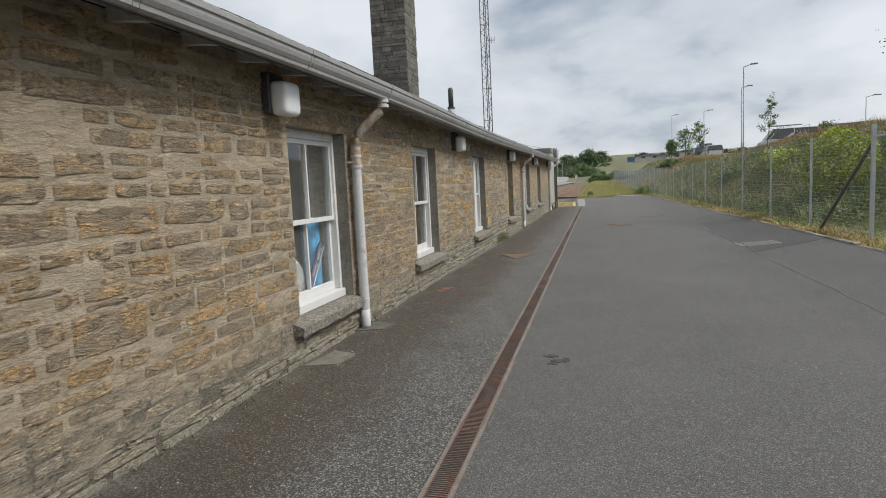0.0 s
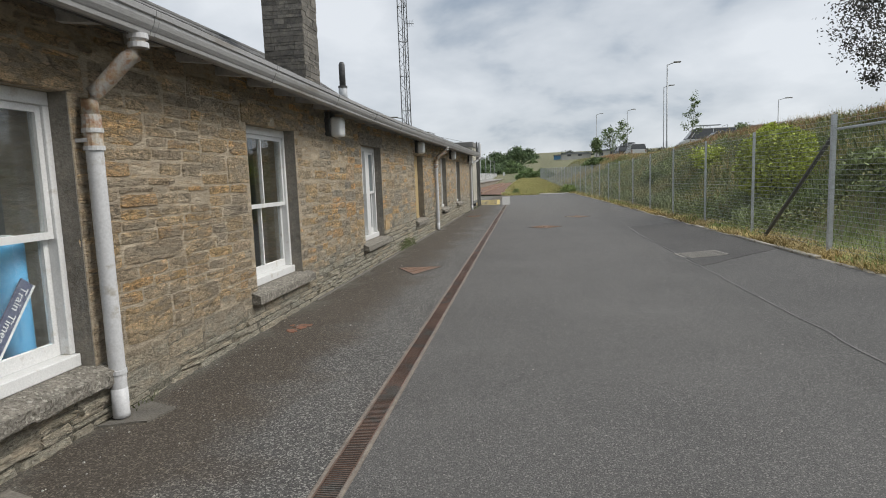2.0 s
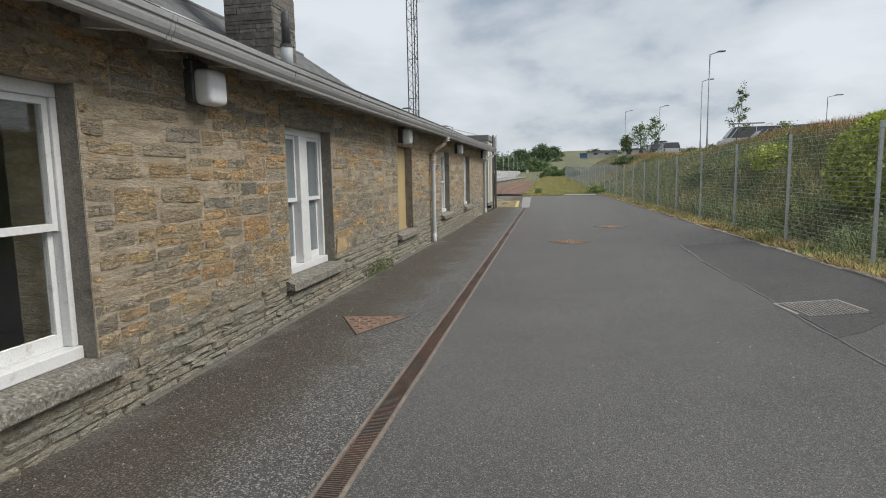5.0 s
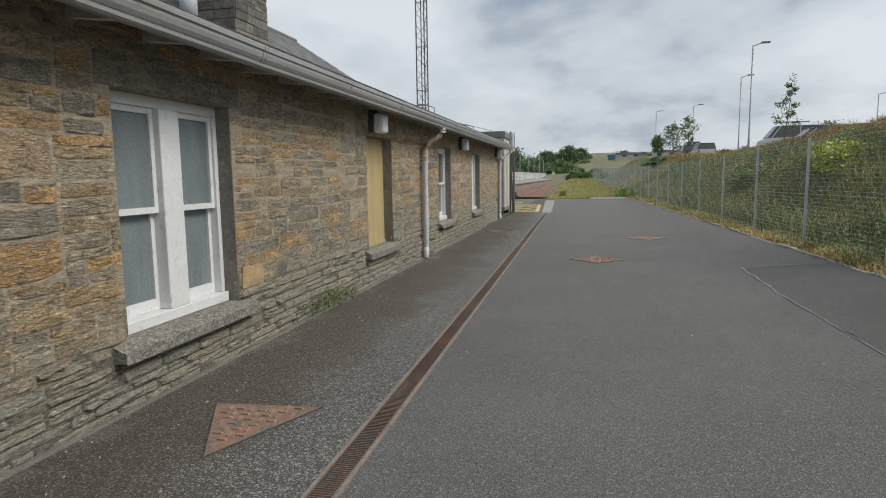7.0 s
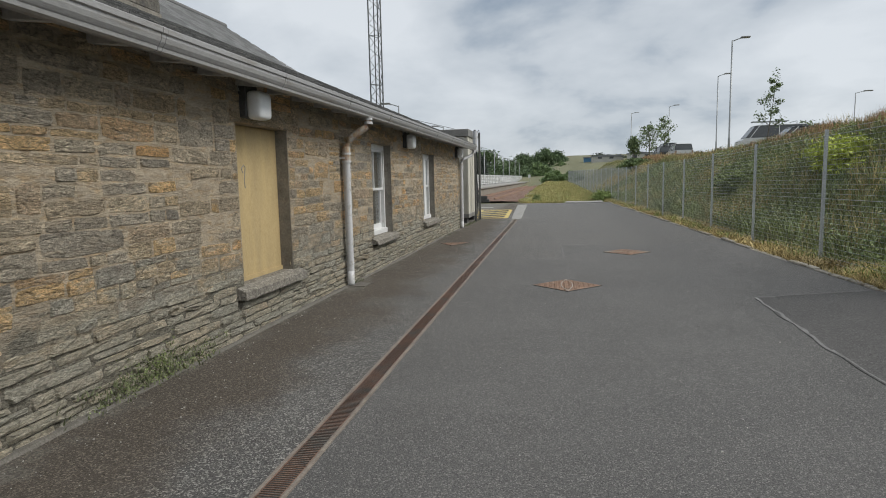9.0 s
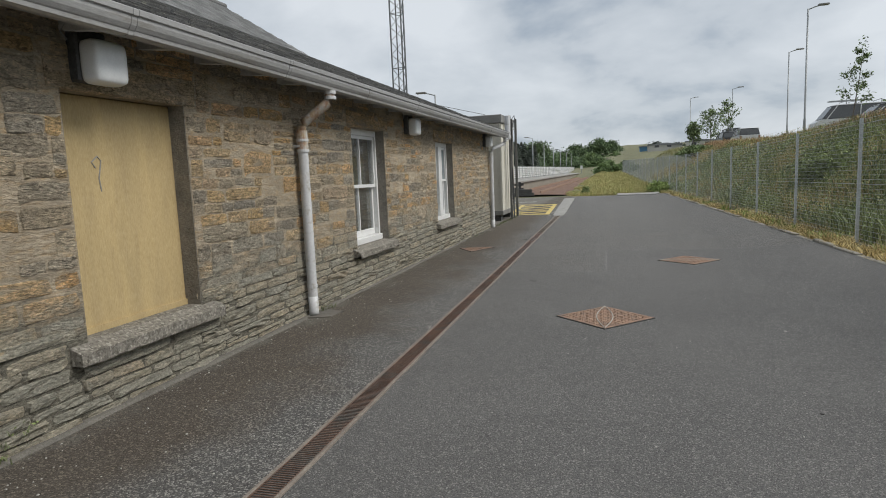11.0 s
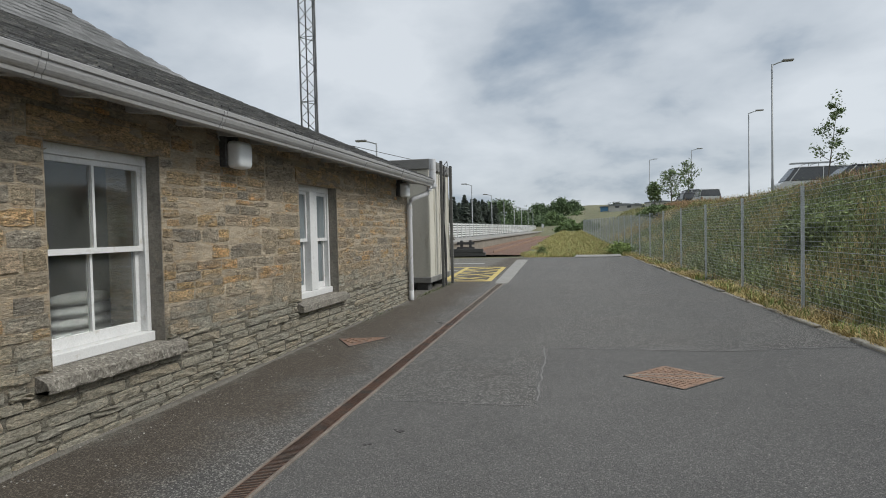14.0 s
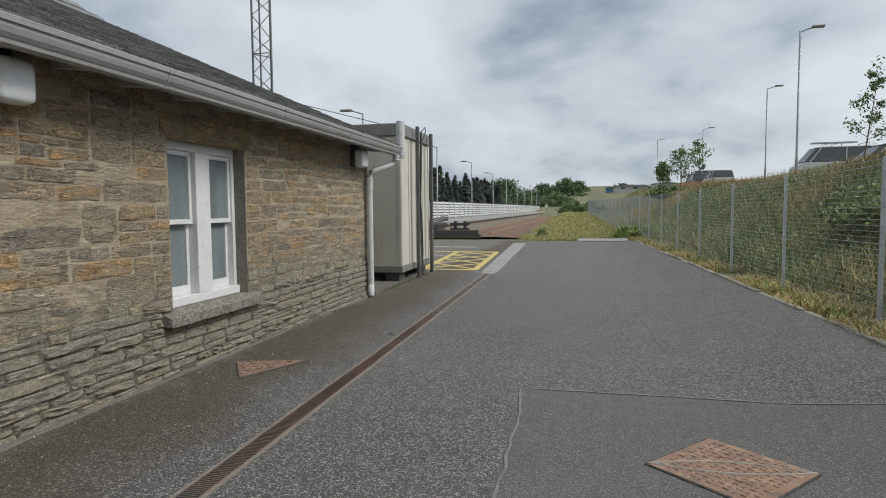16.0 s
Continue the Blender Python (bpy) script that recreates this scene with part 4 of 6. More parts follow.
# things behind the glass
def lumpy(name, c, s, material, label, category, seed=0, amp=0.16, sub=3):
    bm = bmesh.new()
    bmesh.ops.create_icosphere(bm, subdivisions=sub, radius=1.0)
    for v in bm.verts:
        k = 1 + amp * noise.noise(v.co * 1.7 + Vector((seed, 0, 0))) + amp * 0.5 * noise.noise(v.co * 4 + Vector((seed, 0, 0)))
        v.co = Vector((v.co.x * s[0] * k, v.co.y * s[1] * k, max(-0.75, v.co.z) * s[2] * k)) + Vector((0, 0, 0.75 * s[2]))
    ob = part(name, bm, material, None, label, smooth=True)
    ob.location = c
    ob["category"] = category
    return ob


shelf_z = 0.49
for yy, room in ((4.4, 0), (20.9, 1)):
    t = thing("storage_bench", "low dim timber bench inside the window", "bench", at=(-3.35, yy + 1.1, 0.12))
    part("bench_top", box(-3.75, -2.99, yy, yy + 2.5, shelf_z - 0.04, shelf_z), M_TIMBER, t)
    for px in (-3.7, -3.09):
        for py in (yy + 0.05, yy + 2.4):
            part("leg", box(px, px + 0.05, py, py + 0.05, 0.12, shelf_z - 0.041), M_TIMBER, t)
LEDGE = SILLS[0] - 0.02
LEDGE_B = SILLS[4] - 0.02
lumpy("rubbish_sack", (-2.86, 5.08, LEDGE), (0.12, 0.26, 0.40), M_SACK, "full white plastic sack on the window ledge", "sack", 1)
lumpy("rubbish_sack", (-2.87, 5.50, LEDGE), (0.10, 0.24, 0.30), M_SACK, "slumped white plastic sack on the window ledge", "sack", 5)
lumpy("rubbish_sack", (-3.25, 5.80, shelf_z), (0.22, 0.40, 0.38), M_SACK, "large white plastic sack on a bench", "sack", 8)
for k in range(5):
    lumpy("grit_sack", (-3.2, 22.45 + 0.02 * (k % 2), shelf_z + 0.1 * k), (0.14, 0.38 - 0.01 * k, 0.062), M_SACK, "flat white grit sack lying in a stack on a bench", "sack", 9 + k, 0.10)
t = thing("blue_container", "upright bright blue plastic water container", "container", at=(-2.825, 5.895, LEDGE))
BX, BY = -2.825, 5.895
part("body", sweep([(BX, BY, LEDGE), (BX, BY, LEDGE + 0.03), (BX, BY, LEDGE + 0.84), (BX, BY, LEDGE + 0.87)], [0.085, 0.10, 0.10, 0.08], 24), M_PLASTIC_BLUE, t, smooth=True)
part("cap", sweep([(BX, BY, LEDGE + 0.87), (BX, BY, LEDGE + 0.90)], 0.045, 14), M_WHITE, t)
t = thing("yellow_drum", "round yellow plastic drum lid propped in a store room", "drum", at=(-2.93, 21.7, LEDGE_B))
bm = bmesh.new()
bmesh.ops.create_cone(bm, cap_ends=True, segments=28, radius1=0.16, radius2=0.145, depth=0.07, matrix=pose(-2.93, 21.72, 1.42, 0, 80, 0))
part("lid", bm, M_YELLOWPL, t, bevel=0.012)
part("prop", box(-2.98, -2.95, 21.68, 21.76, LEDGE_B, 1.3), M_TIMBER, t)
sign = thing("train_times_sign", "navy sign board with white lettering leaning at the window", "sign", at=(-2.74, 5.66, 0.5))
S = Matrix.Translation((-2.70, 5.72, 0.76)) @ Matrix.Rotation(radians(90), 4, "Z") @ Matrix.Rotation(radians(90), 4, "X") @ Matrix.Rotation(radians(52), 4, "Z")
bm = bmesh.new()
bmesh.ops.create_cube(bm, size=1.0, matrix=S @ Matrix.Diagonal((0.56, 0.095, 0.012, 1)))
part("board", bm, M_NAVY, sign)
bm = bmesh.new()
bmesh.ops.create_cube(bm, size=1.0, matrix=S @ Matrix.Translation((0, -0.056, 0)) @ Matrix.Diagonal((0.57, 0.016, 0.014, 1)))
part("edge_strip", bm, M_WHITE, sign)
txt = bpy.data.curves.new("lettering", "FONT")
txt.body, txt.size, txt.align_x, txt.align_y, txt.extrude = "Train Times", 0.075, "CENTER", "CENTER", 0.001
txt.materials.append(M_WHITE)
src = new("lettering_source", txt)
me_txt = bpy.data.meshes.new_from_object(src)
bpy.data.objects.remove(src)
lt = new("lettering", me_txt)
lt.parent = sign
lt.matrix_parent_inverse = sign.matrix_basis.inverted()
lt.matrix_basis = S @ Matrix.Translation((0.06, 0.0, 0.008)) @ Matrix.Rotation(radians(180), 4, "Z")
lt["label"] = "white words Train Times"

# ---- roof ----
EX, EZ = -1.99, 2.575
SL = 0.434
KX, KZ = -7.75, EZ + (7.75 - 1.99) * SL
RX, RZ = -9.1, 6.15
YV = 30.75
RY = 28.6
bm = extrude_y([(EX - 0.06, EZ - 0.02), (KX, KZ - 0.04), (-11.0, KZ - 0.04), (-14.4, 2.45), (-14.3, 2.38), (-11.0, KZ - 0.16), (KX, KZ - 0.16), (EX - 0.06, EZ - 0.10)], Y0 - 0.3, YV)
roof = tagged(part("roof", bm, M_SOFFIT), "dark slate roof, shallow at the eaves and steeper above", "roof", kind="structure")
bm = extrude_y([(KX, KZ - 0.035), (RX, RZ - 0.03), (-11.0, KZ - 0.035)], Y0 - 0.3, YV)
for v in bm.verts:
    if v.co.y > 20 and v.co.z > KZ + 0.2:
        v.co.y = RY
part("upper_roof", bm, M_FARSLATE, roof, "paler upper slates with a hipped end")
part("lead_flashing", extrude_y([(KX + 0.25, KZ - 0.07), (KX + 0.25, KZ - 0.05), (KX - 0.25, KZ + 0.20), (KX - 0.25, KZ + 0.17)], Y0, 19.4), M_LEAD, roof, "pale lead flashing at the change of slope")
for yy in (Y0 + 0.2, Y1 - 0.2):
    pr = [(-14.0, TOP), (WALL - 0.02, TOP), (WALL - 0.02, TOP + 0.10), (KX, KZ - 0.17), (-11.0, KZ - 0.17), (-14.0, TOP + 0.01)]
    part("gable", extrude_y(pr, yy - 0.2, yy + 0.2), M_MORTAR, roof, "rubble gable")
part("verge_board", extrude_y([(EX - 0.02, EZ - 0.13), (EX - 0.02, EZ - 0.005), (KX, KZ - 0.005), (KX, KZ - 0.15)], YV + 0.001, YV + 0.022), M_SOFFIT, roof)
rafter = part("rafter", extrude_y([(WALL + 0.0, 2.455), (-2.06, 2.415), (-2.06, 2.45), (WALL, 2.53)], 0, 0.06), M_RAFTER, roof, "grey painted rafter foot")
rafter.location.y = Y0 + 0.4
rafter.location.z = rise(Y0)
i = 1
while Y0 + 0.4 + i * 0.62 < 30.4:
    o = rafter.copy()
    scene.collection.objects.link(o)
    o.location.y = Y0 + 0.4 + i * 0.62
    o.location.z = rise(o.location.y)
    i += 1
for k in range(20):
    ya, yb = Y0 + (YV - 0.02 - Y0) * k / 20, Y0 + (YV - 0.02 - Y0) * (k + 1) / 20
    lift(part("eaves_soffit", extrude_y([(WALL - 0.02, 2.535), (EX - 0.07, 2.455), (EX - 0.07, 2.475), (WALL - 0.02, 2.555)], ya, yb), M_SOFFIT, roof))

# gutter: moulded lengths with joint collars
gutter = thing("gutter", "grey painted moulded cast gutter along the eaves", "gutter", at=(-2.0, 11, 2.4))
PROF = [(-2.075, 2.40), (-2.01, 2.392), (-1.985, 2.402), (-1.980, 2.425), (-1.972, 2.432), (-1.955, 2.455), (-1.945, 2.485), (-1.945, 2.505), (-1.930, 2.512), (-1.926, 2.545), (-1.936, 2.552), (-1.948, 2.545), (-1.955, 2.52), (-1.985, 2.43), (-2.055, 2.42), (-2.06, 2.545), (-2.075, 2.545)]
y = Y0 - 0.3
while y < 30.6:
    y2 = min(y + 1.83, 30.62)
    dz = 0.004 * noise.noise((y, 0, 0))
    lift(part("gutter_length", extrude_y([(px, pz + dz) for px, pz in PROF], y + 0.002, y2 - 0.002), M_GUTTER, gutter))
    lift(part("joint_collar", extrude_y([(px + 0.004, pz - 0.003 + dz) for px, pz in PROF[:11]] + [(-2.07, 2.54)], y2 - 0.05, y2 - 0.012), M_GUTTER, gutter))
    y = y2
part("end_cap", extrude_y(PROF[:12] + [(-2.075, 2.545)], 30.622, 30.632), M_GUTTER, gutter)


# downpipes
def downpipe(y, label, rust, top_y=None, foot=0.02):
    top_y = y if top_y is None else top_y
    t = thing("downpipe", label, "downpipe", "rainwater pipes", at=(-2.34, y, 0))
    R = 0.052
    X = -2.345
    part("pipe", sweep([(X, y, 0.16), (X, y, 0.165), (X, y, 1.975), (X, y, 1.98)], R, 16), M_PIPE, t, smooth=True)
    part("shoe", sweep([(X, y, foot), (X + 0.0, y, 0.05), (X, y, 0.22)], [R * 1.02, R * 1.02, R * 1.04], 16), M_PIPE, t, smooth=True)
    for z in (0.33, 1.79, 1.90):
        part("collar", sweep([(X, y, z - 0.014), (X, y, z + 0.014)], R * (1.14 if z < 1 else 1.24), 16), M_PIPE, t)
    part("socket", sweep([(X, y, 1.80), (X, y, 2.0)], R * 1.12, 16), M_RUSTPIPE if rust else M_PIPE, t)
    up = rise(y)
    part("swan_neck", sweep([(X, y, 1.99), (X, y, 2.04 + up * 0.5), (X + 0.02, y + 0.01, 2.08 + up * 0.5), (X + 0.07, y + 0.04, 2.125 + up * 0.6), (-2.10, top_y + 0.05, 2.24 + up), (-2.055, top_y + 0.075, 2.275 + up), (-2.035, top_y + 0.08, 2.31 + up), (-2.03, top_y + 0.08, 2.40 + up)], R * 0.96, 16), M_RUSTPIPE if rust else M_PIPE, t, "rust-stained bend" if rust else "", smooth=True)
    for z in (2.325 + up, 2.38 + up):
        part("collar", sweep([(-2.03, top_y + 0.08, z - 0.016), (-2.03, top_y + 0.08, z + 0.016)], R * 1.2, 16), M_PIPE, t)
    for z in (1.84,):
        part("bracket", box(WALL - 0.01, X, y - 0.058, y + 0.058, z - 0.012, z + 0.012), M_PIPE, t)
    return t


downpipe(6.15, "pale grey cast downpipe with a rusty swan neck", True)
downpipe(19.97, "pale grey cast downpipe, bend and socket badly rusted", True)
downpipe(30.05, "pale grey cast downpipe at the house corner", False, top_y=30.45)
t = thing("vent_pipe", "pale grey upright pipe above the gutter end", "pipe", at=(-2.0, 30.72, 2.4))
part("pipe", sweep([(-1.995, 30.70, 2.36), (-1.995, 30.70, 2.365), (-1.995, 30.70, 2.995), (-1.995, 30.70, 3.0)], 0.075, 16), M_PIPE, t, smooth=True)
part("collar", sweep([(-1.995, 30.70, 2.40), (-1.995, 30.70, 2.46)], 0.09, 16), M_PIPE, t)
for yy in (6.15, 19.97):
    flat_sheet("gully_surround", outline_of([(-2.42, yy - 0.12), (-2.12, yy - 0.05), (-2.08, yy + 0.22), (-2.42, yy + 0.3)], 0.05, yy, 6), 0.012, M_FILLET, road, "broken concrete surround at the pipe foot")
# cement fillet along the wall foot
bm = bmesh.new()
prev = None
for k in range(150):
    yy = 10.0 + k * 0.135
    n1, n2 = noise.noise((yy * 0.8, 4, 0)), noise.noise((yy * 3.1, 8, 0))
    wd, ht = max(0.004, 0.5 * (0.05 + 0.07 * n1 + 0.04 * n2) * smooth01((yy - 9) / 8) * (1 - 0.75 * smooth01((yy - 22.5) / 2.5))), max(0.006, 0.016 + 0.02 * n1 + 0.014 * n2)
    cur = [bm.verts.new((WALL - 0.01, yy, ht)), bm.verts.new((WALL + 0.045 + 0.01 * n2, yy, ht * 0.8)), bm.verts.new((WALL + 0.04 + wd * 0.7, yy, 0.02 + 0.008 * n2)), bm.verts.new((WALL + 0.05 + wd, yy, -0.004))]
    if prev:
        for q in range(3):
            bm.faces.new((prev[q], cur[q], cur[q + 1], prev[q + 1]))
    prev = cur
bmesh.ops.recalc_face_normals(bm, faces=bm.faces[:])
part("cement_fillet", bm, M_FILLET, wall_east, "uneven grey cement fillet at the wall foot")


# bulkhead lamps under the eaves
def wall_lamp(y):
    up = 0.45 * rise(y)
    t = thing("wall_lamp", "white bulkhead wall lamp on a black back box", "wall lamp", "lamps under the eaves", at=(WALL, y, 2.35))
    part("back_box", box(WALL - 0.02, WALL + 0.08, y - 0.14, y + 0.10, 2.15 + up, 2.475 + up), M_BLACK, t, bevel=0.012)
    bm = bmesh.new()
    bmesh.ops.create_cube(bm, size=2.0)
    bmesh.ops.subdivide_edges(bm, edges=bm.edges[:], cuts=7, use_grid_fill=True)
    for v in bm.verts:
        r = sum(abs(c) ** 7 for c in v.co) ** (1 / 7)
        p = v.co / r
        narrow = 1 - 0.07 * max(0.0, p.x)
        v.co = Vector((WALL + 0.147 + 0.073 * p.x, y + 0.135 * p.y * narrow, 2.27 + up + 0.138 * p.z * narrow))
    part("diffuser", bm, M_DIFF, t, smooth=True)
    part("cable", sweep([(WALL + 0.02, y - 0.08, 2.47 + up), (WALL + 0.05, y - 0.17, 2.50 + up), (WALL + 0.03, y - 0.2, 2.44 + up), (WALL + 0.008, y - 0.13, 2.40 + up)], 0.006, 6), M_CABLE, t)
    return t


for yy in (4.62, 10.92, 17.38, 23.58, 29.55):
    wall_lamp(yy)

# chimney of coursed stone
CH = (-7.45, -6.22, 20.25, 21.5)
chimney = thing("chimney", "tall square chimney stack of dark rough stone", "chimney", at=(-6.8, 20.9, 4.3))
part("core", box(CH[0] + 0.03, CH[1] - 0.03, CH[2] + 0.03, CH[3] - 0.03, 3.9, 9.4), M_CEMENT, chimney)
part("flashing", box(CH[0] - 0.02, CH[1] + 0.02, CH[2] - 0.02, CH[3] + 0.02, 3.95, EZ + (-1.99 - CH[1]) * SL + 0.06), M_CEMENT, chimney)
rngc = random.Random(4)
cz = 4.0
while cz < 9.35:
    h = rngc.uniform(0.07, 0.19)
    for side in range(4):
        L = 1.23
        u = 0.0
        while u < L - 0.02:
            w = min(rngc.uniform(0.22, 0.5), L - u)
            if L - u - w < 0.12:
                w = L - u
            o = rngc.uniform(0.0, 0.022)
            a0, a1 = u + 0.005, u + w - 0.005
            if side == 0:
                bb = (CH[0] + a0, CH[0] + a1, CH[2] - o, CH[2] + 0.04)
            elif side == 1:
                bb = (CH[1] - 0.04, CH[1] + o, CH[2] + a0, CH[2] + a1)
            elif side == 2:
                bb = (CH[0] + a0, CH[0] + a1, CH[3] - 0.04, CH[3] + o)
            else:
                bb = (CH[0] - o, CH[0] + 0.04, CH[2] + a0, CH[2] + a1)
            if side < 2 and cz < 8.6:
                part("stone", box(bb[0], bb[1], bb[2], bb[3], cz + 0.005, cz + h - 0.005), M_CHIMNEY, chimney)
            elif side >= 2 and cz < 5.2:
                part("stone", box(bb[0], bb[1], bb[2], bb[3], cz + 0.005, cz + h - 0.005), M_CHIMNEY, chimney)
            u += w
    cz += h
part("rear_facing", box(CH[0] - 0.005, CH[0] + 0.03, CH[2], CH[3], 5.2, 9.4), M_CHIMNEY, chimney)
part("cap", box(CH[0] - 0.1, CH[1] + 0.1, CH[2] - 0.1, CH[3] + 0.1, 9.36, 9.6), M_CEMENT, chimney, bevel=0.02)

flue = thing("flue_pipe", "black stove flue on a short grey roof collar", "flue", at=(-3.37, 14.73, 3.15))
part("collar", sweep([(-3.37, 14.73, 3.1), (-3.37, 14.73, 3.42)], 0.085, 14), M_LEAD, flue, smooth=True)
part("pipe", sweep([(-3.37, 14.73, 3.40), (-3.37, 14.73, 3.86), (-3.37, 14.73, 3.91)], [0.062, 0.062, 0.04], 14), M_BLACK, flue, smooth=True)
part("band", sweep([(-3.37, 14.73, 3.40), (-3.37, 14.73, 3.44)], 0.092, 14), M_BLACK, flue)


# ---- kerb and fence ----
kerb = thing("kerb", "low weathered concrete edging along the bank", "kerb", kind="structure", at=(fence_x(20) - 0.49, 20, 0.1))
kb = bmesh.new()
box(-0.05, 0.05, -0.44, 0.44, -0.08, 0.028, kb)
bmesh.ops.bevel(kb, geom=kb.edges[:], offset=0.012, segments=1, affect="EDGES")
kerb_stone = part("kerb_stone", kb, M_KERB, kerb)
rk = random.Random(2)
for i in range(62):
    y = -8 + 0.9 * i
    o = kerb_stone if i == 0 else kerb_stone.copy()
    if i:
        scene.collection.objects.link(o)
    x = fence_x(y) - 0.49
    o.location = (x + rk.uniform(-0.012, 0.012), y, road_z(x) + rk.uniform(-0.025, 0.01))
    o.rotation_euler = (rk.uniform(-0.015, 0.015), rk.uniform(-0.1, 0.1), 0.037 + rk.uniform(-0.012, 0.012))

PITCH = 3.1


def fence_top(y):
    return 2.22 - 0.25 * smooth01((y - 17) / 17) + 0.008 * max(0, y - 45)


fence = thing("mesh_fence", "galvanised steel post and welded mesh fence below a bank", "fence", at=(fence_x(25), 25, 0.1))
posts_y = [13.0 + PITCH * k for k in range(-6, 30)]
post = part("post", box(-0.021, 0.021, -0.024, 0.024, -0.2, 1.0), M_GALV, fence)
for i, y in enumerate(posts_y):
    o = post if i == 0 else post.copy()
    if i:
        scene.collection.objects.link(o)
    zb = ground_z(fence_x(y), y)
    tall = abs(y - 13.0) < 0.1
    o.location = (fence_x(y), y, zb)
    o.scale = (1.5 if tall else 1, 1.5 if tall else 1, fence_top(y) + (0.06 if tall else 0.0) - zb)
for i in range(len(posts_y) - 1):
    ya, yb = posts_y[i], posts_y[i + 1]
    near = 9 < ya < 45
    A = Vector((fence_x(ya) - 0.035, ya, 0))
    B = Vector((fence_x(yb) - 0.035, yb, 0))
    za, zb = ground_z(A.x, ya) + 0.05, ground_z(B.x, yb) + 0.05
    ta, tb = fence_top(ya) - 0.03, fence_top(yb) - 0.03
    v = []

    def wire(p, q, w):
        d = (q - p).normalized()
        s = Vector((1, 0, 0)) if abs(d.z) > 0.5 else Vector((0, 0, 1))
        n2 = d.cross(s).normalized()
        a, b_ = s * w, n2 * w
        ring = [a, b_, -a, -b_]
        for k in range(4):
            v.append([p + ring[k], p + ring[(k + 1) % 4], q + ring[(k + 1) % 4], q + ring[k]])

    rows = 27
    for k in range(rows + 1):
        f = k / rows
        wire(A + Vector((0, 0, za + (ta - za) * f)), B + Vector((0, 0, zb + (tb - zb) * f)), 0.0032 if k % 13 else 0.0052)
    cols = 62 if near else 31
    for k in range(cols + 1):
        f = k / cols
        p = A.lerp(B, f)
        wire(p + Vector((-0.006, 0, za + (zb - za) * f)), p + Vector((-0.006, 0, ta + (tb - ta) * f)), 0.0008 if near else 0.0018)
    panel = quads("mesh_panel", [[tuple(c) for c in q] for q in v], M_WIRE, fence)
part("top_rail", sweep([(fence_x(12.9), 12.9, 2.05), (fence_x(3.7), 3.7, 2.08)], 0.022, 8), M_GALV, fence)
part("brace", sweep([(fence_x(13.0) + 0.0, 13.05, 1.93), (fence_x(15.2) - 0.1, 15.25, 0.12)], 0.035, 8), M_BRACE, fence, "dark steel raking brace")

# ---- cabin beyond the house ----
cabin = thing("site_cabin", "cream steel-panelled portable cabin on dark bearers", "cabin", at=(-4.0, 33.4, 0.2))
CX, CY0, CY1, CZ0, CZ1 = -2.48, 32.25, 34.45, 0.30, 3.2
part("body", box(-6.5, CX, CY0, CY1, CZ0, CZ1 - 0.25), M_CABIN, cabin, bevel=0.01)
part("roof_fascia", box(-6.56, CX + 0.05, CY0 - 0.05, CY1 + 0.05, CZ1 - 0.249, CZ1), M_CABINTRIM, cabin, bevel=0.015)
part("floor_skirt", box(-6.53, CX + 0.03, CY0 - 0.03, CY1 + 0.03, CZ0 - 0.12, CZ0 + 0.02), M_CABINTRIM, cabin, bevel=0.01)
for y in np.linspace(CY0 + 0.02, CY1 - 0.02, 5):
    part("panel_rib", box(CX - 0.01, CX + 0.018, y - 0.02, y + 0.02, CZ0 + 0.021, CZ1 - 0.25), M_CABIN, cabin)
for x in (CX - 0.02, -3.6, -4.7):
    part("panel_rib", box(x - 0.025, x + 0.025, CY0 - 0.016, CY0 + 0.01, CZ0 + 0.021, CZ1 - 0.25), M_CABIN, cabin)
for x, y in ((-2.7, 32.5), (-2.7, 34.2), (-6.2, 32.5), (-6.2, 34.2)):
    part("bearer", box(x - 0.15, x + 0.15, y - 0.2, y + 0.2, -0.02, CZ0 - 0.121), M_TAR, cabin)
for yy, top, w in ((33.0, 3.22, 0.035), (34.15, 3.2, 0.045)):
    t = thing("cable_post", "black-brown post with strapped cables beside the cabin", "post", "cable posts", at=(-2.33, yy, 0))
    part("post", box(-2.36, -2.29, yy - w, yy + w, -0.05, top), M_BRACE, t, bevel=0.006)
    if yy < 34:
        for k in range(3):
            pts = [(-2.27 + 0.02 * math.sin(z * 2.1 + k), yy + 0.05 + 0.025 * math.sin(z * 3 + k * 2), z) for z in np.linspace(0.05, 3.1, 14)]
            part("cable", sweep(pts, 0.014, 6), M_BLACK, t)
        part("loop", sweep([(-2.27, yy + 0.06, 3.1), (-2.2, yy + 0.16, 3.22), (-2.2, yy + 0.2, 3.12), (-2.26, yy + 0.12, 2.9)], 0.012, 6), M_BLACK, t)

